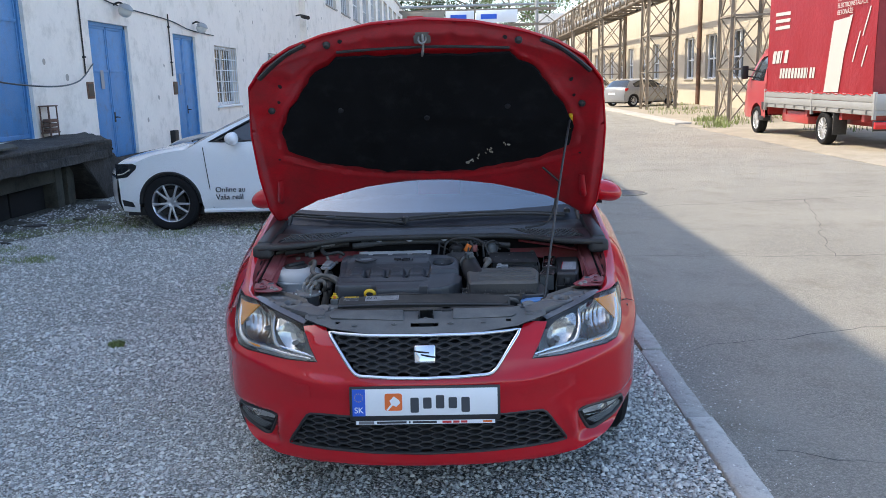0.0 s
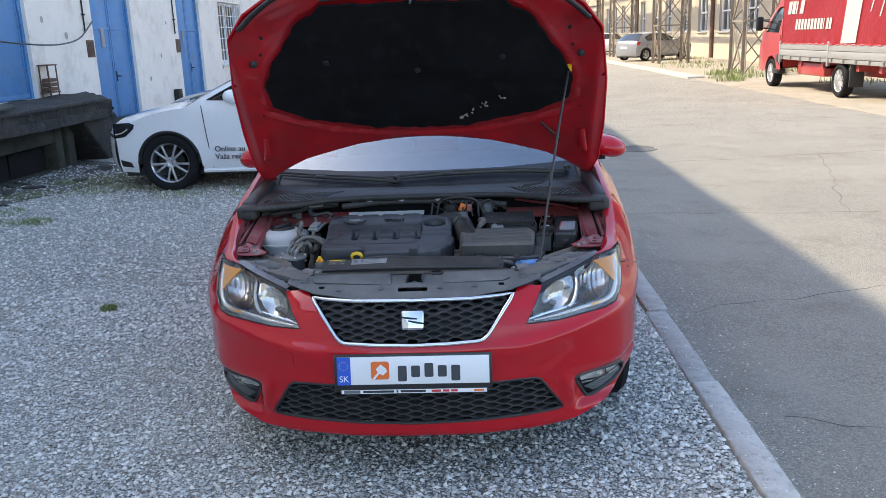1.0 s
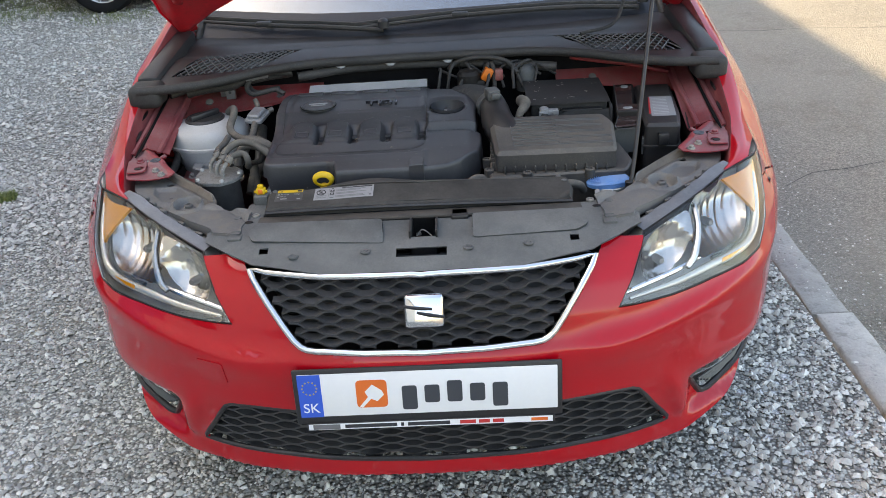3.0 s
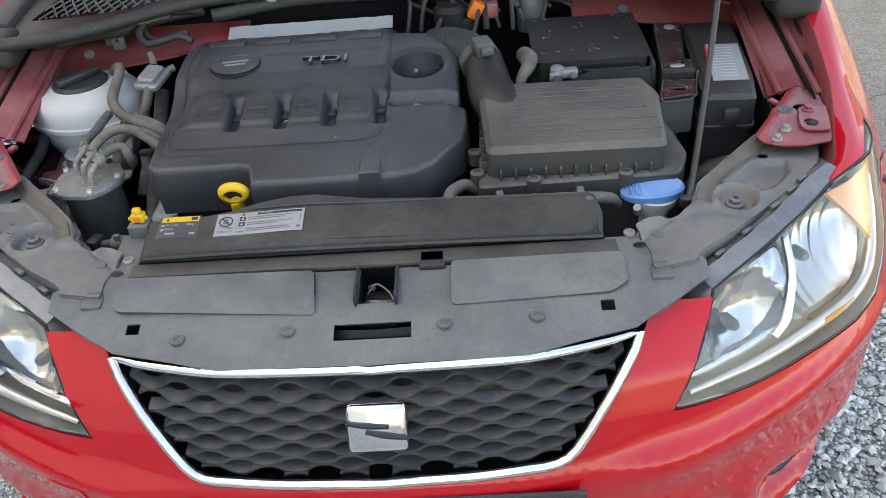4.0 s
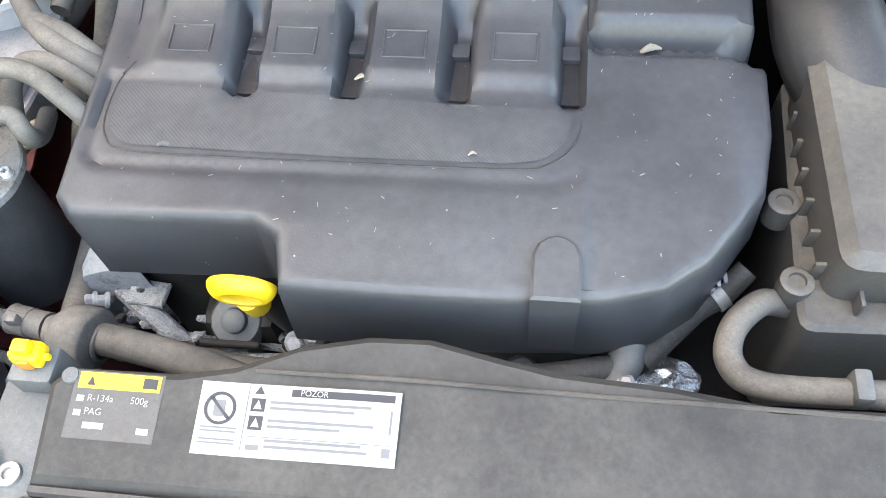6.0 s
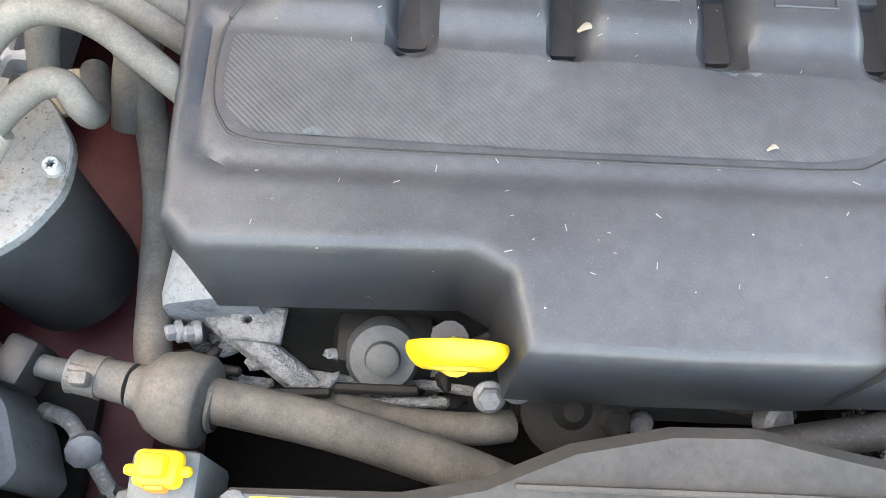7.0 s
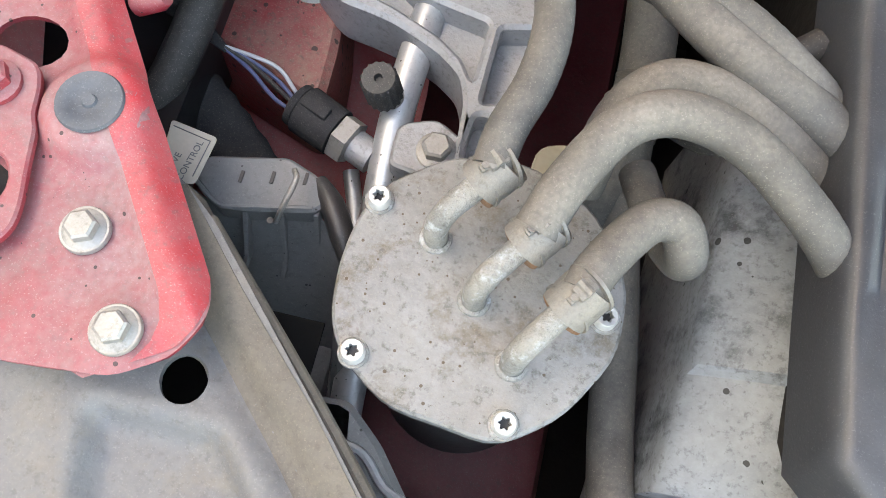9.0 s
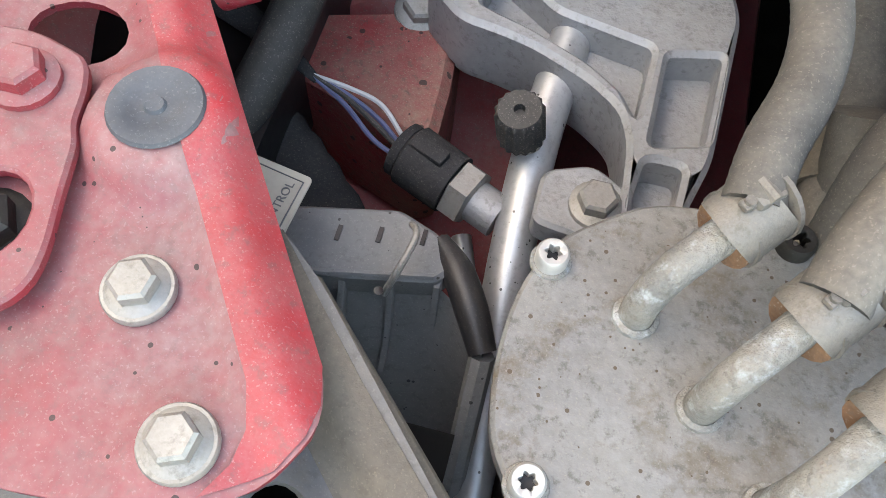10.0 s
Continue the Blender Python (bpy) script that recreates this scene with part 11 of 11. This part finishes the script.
        part("foot", tube([(sgn * 0.84, 1.64, 0.98), (sgn * 0.90, 1.65, 0.965), (sgn * 0.95, 1.66, 0.975)], 0.022, n=8, steps=3), M["black"], mir)
        fl = [(0.31, 0.36), (0.44, 0.33), (0.46, 0.27), (0.32, 0.285)]
        part("bumper_vent", panel(fl, (), lambda y, z: side(y, z, o=0.004), 0.06), M["black_clean"], c)
    # grille, lower intake, plate
    for z0, z1, hw, mt in ((0.575, 0.625, 0.60, "black"), (0.25, 0.36, 0.58, "black")):
        bm = bmesh.new()
        A = []
        for k in range(13):
            u = hw * (-1 + 2 * k / 12)
            A.append((bm.verts.new(top_pt(u, t_at(0.02, z0)) + Vector((0, -0.006, 0))), bm.verts.new(top_pt(u, t_at(0.04, z1)) + Vector((0, -0.006, 0.0)))))
        for a, b in zip(A, A[1:]):
            bm.faces.new((a[0], b[0], b[1], a[1]))
        part("grille", bm, M[mt], fascia)
    part("number_plate", box((-0.26, -0.022, 0.41), (0.26, -0.008, 0.52), 0.004), M["plate_white"], c)
    part("rear_plate", box((-0.26, 4.255, 0.62), (0.26, 4.27, 0.73), 0.004), M["plate_white"], c)
    part("underbody", box((-0.78, 0.35, 0.17), (0.78, 4.05, 0.26)), M["black_clean"], c)
    for y in (0.88, 3.50):
        part("arch_block", box((-0.70, y - 0.36, 0.25), (0.70, y + 0.36, 0.66)), M["black_clean"], c)
    for sgn in (1, -1):
        w = part("wiper", tube([(sgn * 0.1 - 0.05, 1.06, 0.985), (sgn * 0.1 + 0.25, 1.10, 1.00), (sgn * 0.1 + 0.5, 1.09, 0.985)], 0.012, n=6, steps=3), M["black_clean"], c)
    if words:
        R = Matrix(((0, 0, 1, 0), (1, 0, 0, 0), (0, 1, 0, 0), (0, 0, 0, 1)))
        for body, z in (("Online au", 0.455), ("Vaša reál", 0.372)):
            lettering(body, 0.086, Matrix.Translation((width(1.8, z) + 0.008, 1.40, z)) @ R, M["ink"], c, align="LEFT", depth=0.003)
    return c


hatchback("white_hatchback", "white hatchback with dark lettering parked on the gravel", pose(-4.02, 7.22, 0.0, 0, 0, -90), M["white_paint"], words=True)
hatchback("silver_hatchback", "silver hatchback parked behind the white one", pose(-4.45, 10.2, 0.0, 0, 0, -90), M["silver_paint"])
hatchback("silver_hatchback", "silver hatchback parked at the far side of the street", pose(11.8, 44.35, 0.0, 0, 0, 121), M["silver_paint"])
hatchback("white_hatchback", "white car parked far off under the pipe bridge", pose(10.6, 60.5, 0.0, 0, 0, 160), M["white_paint"])

# ---- red tarpaulin truck ----
tr = thing("box_truck", "red flatbed van with a red tarpaulin box", "truck")
TX = 8.15
part("chassis", join(box((TX + 0.5, 13.7, 0.42), (TX + 0.62, 19.6, 0.60)), box((TX + 1.4, 13.7, 0.42), (TX + 1.52, 19.6, 0.60)), *[box((TX + 0.1, y, 0.55), (TX + 2.0, y + 0.12, 0.70)) for y in (14.2, 15.2, 17.0, 18.3)]), M["truck_red"], tr, "red chassis frame")
part("tank", box((TX + 0.12, 17.0, 0.36), (TX + 0.5, 18.6, 0.66), 0.04), M["truck_red"], tr)
bed = part("load_bed", box((TX, 13.6, 0.70), (TX + 2.1, 19.5, 0.80), 0.01), M["bed_alu"], tr, "aluminium load bed")
for y0, y1 in ((13.62, 16.5), (16.56, 19.48)):
    for k in range(2):
        part("drop_side", box((TX - 0.02, y0, 0.80 + 0.16 * k), (TX + 0.02, y1, 0.95 + 0.16 * k), 0.008), M["bed_alu"], bed, "ribbed aluminium drop side")
for y in (13.62, 16.53, 19.48):
    part("stake", box((TX - 0.03, y - 0.035, 0.62), (TX + 0.03, y + 0.035, 1.16), 0.006), M["bed_alu"], bed)
for k in range(10):
    y = 13.9 + 0.6 * k
    part("latch", box((TX - 0.035, y, 0.72), (TX - 0.015, y + 0.05, 0.80), 0.004), M["steel"], bed)
part("tail_side", box((TX, 13.57, 0.80), (TX + 2.1, 13.61, 1.12), 0.008), M["bed_alu"], bed)


def tarp_pt(a, z):
    """The hanging side of the tarpaulin, gently rippled."""
    return Vector((TX - 0.015 * math.sin(a * 3.1 + z) * smooth01(3.4, 1.2, z) - 0.02 * math.exp(-((z - 1.12) / 0.05) ** 2) * math.sin(a * 14), a, z))


box_t = part("tarpaulin", panel([(13.75, 1.08), (19.45, 1.08), (19.45, 3.62), (13.75, 3.62)], (), tarp_pt, 0.12), M["tarp"], tr, "red tarpaulin box with white print")
part("tarp_rear", panel([(TX, 1.08), (TX + 2.1, 1.08), (TX + 2.1, 3.62), (TX, 3.62)], (), lambda x, z: Vector((x, 13.75 + 0.01 * math.sin(x * 6), z)), 0.2), M["tarp"], box_t)
part("tarp_front", panel([(TX, 1.08), (TX + 2.1, 1.08), (TX + 2.1, 3.62), (TX, 3.62)], (), lambda x, z: Vector((x, 19.45, z)), 0.4), M["tarp"], box_t)
part("tarp_far", panel([(13.75, 1.08), (19.45, 1.08), (19.45, 3.62), (13.75, 3.62)], (), lambda y, z: Vector((TX + 2.1, y, z)), 0.4), M["tarp"], box_t)
part("tarp_top", panel([(TX, 13.75), (TX + 2.1, 13.75), (TX + 2.1, 19.45), (TX, 19.45)], (), lambda x, y: Vector((x, y, 3.62 + 0.02 * math.sin(y * 3))), 0.3), M["tarp"], box_t)
part("rope", tube([(TX - 0.03, 13.75 + 0.19 * k, 1.10 + (0.02 if k % 2 else -0.015)) for k in range(31)], 0.008, n=5, steps=2), M["tail_red"], box_t)


def on_tarp(quad, mat, name):
    return part(name, panel(quad, (), lambda y, z: tarp_pt(y, z) + Vector((-0.016, 0, 0)), 0.12), mat, box_t)


on_tarp([(15.92, 1.12), (15.25, 1.14), (14.92, 2.66), (15.62, 2.62)], M["tarp_white"], "white_stripe")
on_tarp([(15.15, 1.85), (15.05, 2.0), (14.78, 2.70), (14.92, 2.68)], M["tarp_white"], "white_stripe")
for a, b, c_, d in ((14.68, 1.75, 14.42, 2.35), (14.30, 2.25, 14.05, 2.80), (14.25, 1.65, 14.08, 2.05)):
    on_tarp([(a, b), (a - 0.05, b), (c_ - 0.05, d), (c_, d)], M["tarp_white"], "white_stripe")
for k in range(4):
    y0 = 19.12 - 0.272 * k
    on_tarp([(y0, 1.80), (y0 - (0.22 if k != 2 else 0.09), 1.80), (y0 - (0.30 if k != 2 else 0.17), 2.10), (y0 - 0.08, 2.10)], M["tarp_white"], "white_bar")
for k in range(12):
    y0 = 18.52 - 0.176 * k
    on_tarp([(y0, 1.43), (y0 - (0.128 if k != 9 else 0.05), 1.43), (y0 - (0.17 if k != 9 else 0.09), 1.67), (y0 - 0.042, 1.67)], M["tarp_white"], "white_bar")
for k in range(3):
    on_tarp([(19.0, 2.62 + 0.17 * k), (18.05, 2.62 + 0.16 * k), (18.03, 2.70 + 0.16 * k), (18.98, 2.70 + 0.17 * k)], M["tarp_white"], "white_bar")
RT = Matrix(((0, 0, -1, 0), (-1, 0, 0, 0), (0, 1, 0, 0), (0, 0, 0, 1)))
for body, z in (("STAVEBNÍCTVO", 3.05), ("ELEKTROINŠTALÁCIE", 2.91), ("BETONÁŽE", 2.77)):
    lettering(body, 0.14, Matrix.Translation((TX - 0.05, 15.42, z)) @ RT, M["tarp_white"], box_t, align="LEFT", depth=0.002)
cab_prof = [(19.52, 0.42), (19.52, 2.15), (19.75, 2.22), (20.1, 2.20), (20.45, 1.95), (20.85, 1.42), (21.25, 1.18), (21.45, 0.95), (21.5, 0.5), (21.35, 0.38), (20.62, 0.38)] + [(20.19 + 0.42 * math.cos(math.radians(a)), 0.36 + 0.42 * math.sin(math.radians(a))) for a in range(0, 181, 15)]
cab_win = [(19.72, 1.36), (20.72, 1.38), (20.40, 1.86), (20.15, 2.0), (19.72, 2.02)]
cabw = bmesh.new()
for sgn, x in ((1, TX + 0.02), (-1, TX + 2.06)):
    cabw = join(cabw, panel(cab_prof, [cab_win], lambda y, z, x=x, sgn=sgn: Vector((x + sgn * 0.16 * smooth01(1.3, 2.2, z) + sgn * 0.12 * smooth01(20.9, 21.5, y), y, z)), 0.1))
n_top = cab_prof[1:10]
for a, b in zip(n_top, n_top[1:]):
    def edge_x(p, sgn):
        o = 0.16 * smooth01(1.3, 2.2, p[1]) + 0.12 * smooth01(20.9, 21.5, p[0])
        return TX + 0.02 + o if sgn > 0 else TX + 2.06 - o
    if a == (20.45, 1.95) or a == (20.1, 2.20):
        continue
    cabw.faces.new([cabw.verts.new(v) for v in ((edge_x(a, 1), *a), (edge_x(b, 1), *b), (edge_x(b, -1), *b), (edge_x(a, -1), *a))])
cabo = part("cab", cabw, M["truck_red"], tr, "red van cab", smooth=35)
part("back_panel", box((TX + 0.1, 19.5, 0.5), (TX + 2.0, 19.54, 2.1)), M["truck_red"], cabo)
part("screen", join(*[panel([(TX + 0.2, 0), (TX + 1.9, 0), (TX + 1.9, 1), (TX + 0.2, 1)], (), lambda x, t, a=a, b=b: Vector((x, a[0] + (b[0] - a[0]) * t, a[1] + (b[1] - a[1]) * t)), 0.5) for a, b in (((20.1, 2.20), (20.45, 1.95)), ((20.45, 1.95), (20.85, 1.42)))]), M["dark_glass"], cabo)
for x in (TX + 0.06, TX + 2.02):
    part("side_window", panel(shrink(cab_win, -0.02), (), lambda y, z: Vector((x + (0.16 if x < 9 else -0.16) * smooth01(1.3, 2.2, z), y, z)), 0.3), M["dark_glass"], cabo)
part("door_mirror", box((TX - 0.26, 20.62, 1.42), (TX - 0.08, 20.72, 1.78), 0.03), M["black_clean"], cabo)
part("mirror_arm", join(cyl((TX - 0.15, 20.66, 1.5), (TX + 0.1, 20.6, 1.46), 0.02, n=8), cyl((TX - 0.15, 20.66, 1.7), (TX + 0.14, 20.55, 1.62), 0.02, n=8)), M["black_clean"], cabo)
part("door_gap", tube([(TX + 0.018, 19.62, 0.55), (TX + 0.018, 19.60, 1.0), (TX + 0.02, 19.60, 1.3)], 0.008, n=6, steps=2), M["black_clean"], cabo)
part("filler_flap", box((TX + 0.005, 19.60, 0.62), (TX + 0.022, 19.78, 0.82), 0.005), M["black"], cabo)
part("step", box((TX + 0.0, 19.6, 0.33), (TX + 0.2, 20.0, 0.45), 0.02), M["black"], cabo)
M["steel_rim"] = surf("silver_steel_rim", (0.5, 0.5, 0.5), 0.45, 0.6, 0.1, 8.0, bump=0.0)
for y in (15.96, 20.19):
    for sgn, x in ((-1, TX + 0.12), (1, TX + 1.98)):
        wheel(tr, (x, y, 0.33), 0.355, sgn, M["steel_rim"], spokes=16, width=0.23)
part("mud_flap", box((TX + 0.02, 15.42, 0.22), (TX + 0.32, 15.46, 0.72), 0.01), M["rubber"], tr)
part("mud_guard", tube([(TX + 0.13, 15.96 + 0.44 * math.cos(math.radians(a)), 0.33 + 0.44 * math.sin(math.radians(a))) for a in (20, 50, 80, 110, 140, 165)], 0.05, n=8, steps=3, flat=0.4), M["black"], tr)
tlm = part("tail_lamp", box((TX + 0.02, 13.58, 0.44), (TX + 0.42, 13.66, 0.58), 0.015), M["tail_red"], tr)
part("lamp_bar", box((TX + 0.02, 13.64, 0.40), (TX + 2.0, 13.70, 0.60), 0.01), M["black"], tr)

# ---- trees beyond the street ----
def tree(x, y, h, r, seed, mat, conifer=False, label="green leafy tree beyond the street"):
    rt_ = np.random.RandomState(seed)
    t = thing("tree", label, "tree", at=(0, 0, 0))
    tb = tube([(x, y, 0), (x + 0.2, y, h * 0.3), (x + 0.1, y + 0.2, h * 0.6), (x, y, h * 0.95)], [h * 0.03, h * 0.024, h * 0.015, h * 0.004], n=10, steps=5)
    for k in range(14):
        a, z = rt_.uniform(0, 6.283), h * (0.3 + 0.6 * k / 14)
        rr = r * (1.0 - 0.75 * k / 14 if conifer else 0.75)
        tb = join(tb, tube([(x, y, z), (x + rr * 0.5 * math.cos(a), y + rr * 0.5 * math.sin(a), z + h * (0.02 if conifer else 0.06)), (x + rr * math.cos(a), y + rr * math.sin(a), z + h * (0.0 if conifer else 0.12))], [h * 0.008, h * 0.006, h * 0.003], n=6, steps=3))
    part("trunk", tb, M["bark"], t, "brown trunk with limbs")
    V, F = [], []
    cl = [(rt_.uniform(-1, 1), rt_.uniform(-1, 1), rt_.uniform(0.22, 1.0)) for _ in range(60)]
    for i in range(5200):
        cx, cy, cz = cl[rt_.randint(60)]
        lim = (1.08 - cz) if conifer else math.sqrt(max(0.05, 1 - ((cz - 0.62) / 0.45) ** 2))
        n_ = math.hypot(cx, cy) + 1e-6
        k = min(1.0, lim / n_)
        p = np.array([x + cx * k * r, y + cy * k * r, cz * h]) + rt_.normal(0, 0.11 * r, 3) * (1, 1, 0.8)
        a = rt_.normal(size=3)
        a /= np.linalg.norm(a)
        b = np.cross(a, rt_.normal(size=3))
        b /= np.linalg.norm(b)
        s = rt_.uniform(0.10, 0.24)
        n0 = len(V)
        V += [tuple(p - a * s), tuple(p + b * s * 0.55), tuple(p + a * s), tuple(p - b * s * 0.55)]
        F.append((n0, n0 + 1, n0 + 2, n0 + 3))
    me = bpy.data.meshes.new("crown")
    me.from_pydata(V, [], F)
    me.materials.append(mat)
    ob = new("crown", me)
    ob.parent = t
    ob["label"] = "uneven crown of small leaves"


tree(-4.0, 112, 17, 5.5, 1, M["foliage_dark"], True, "dark conifer beyond the street")
tree(2.0, 118, 15, 5.0, 2, M["foliage_dark"], False)
tree(8.0, 135, 16, 6.0, 3, M["foliage"])
tree(15.0, 140, 17, 6.5, 4, M["foliage"])
tree(-12.0, 125, 18, 6.0, 5, M["foliage_dark"])
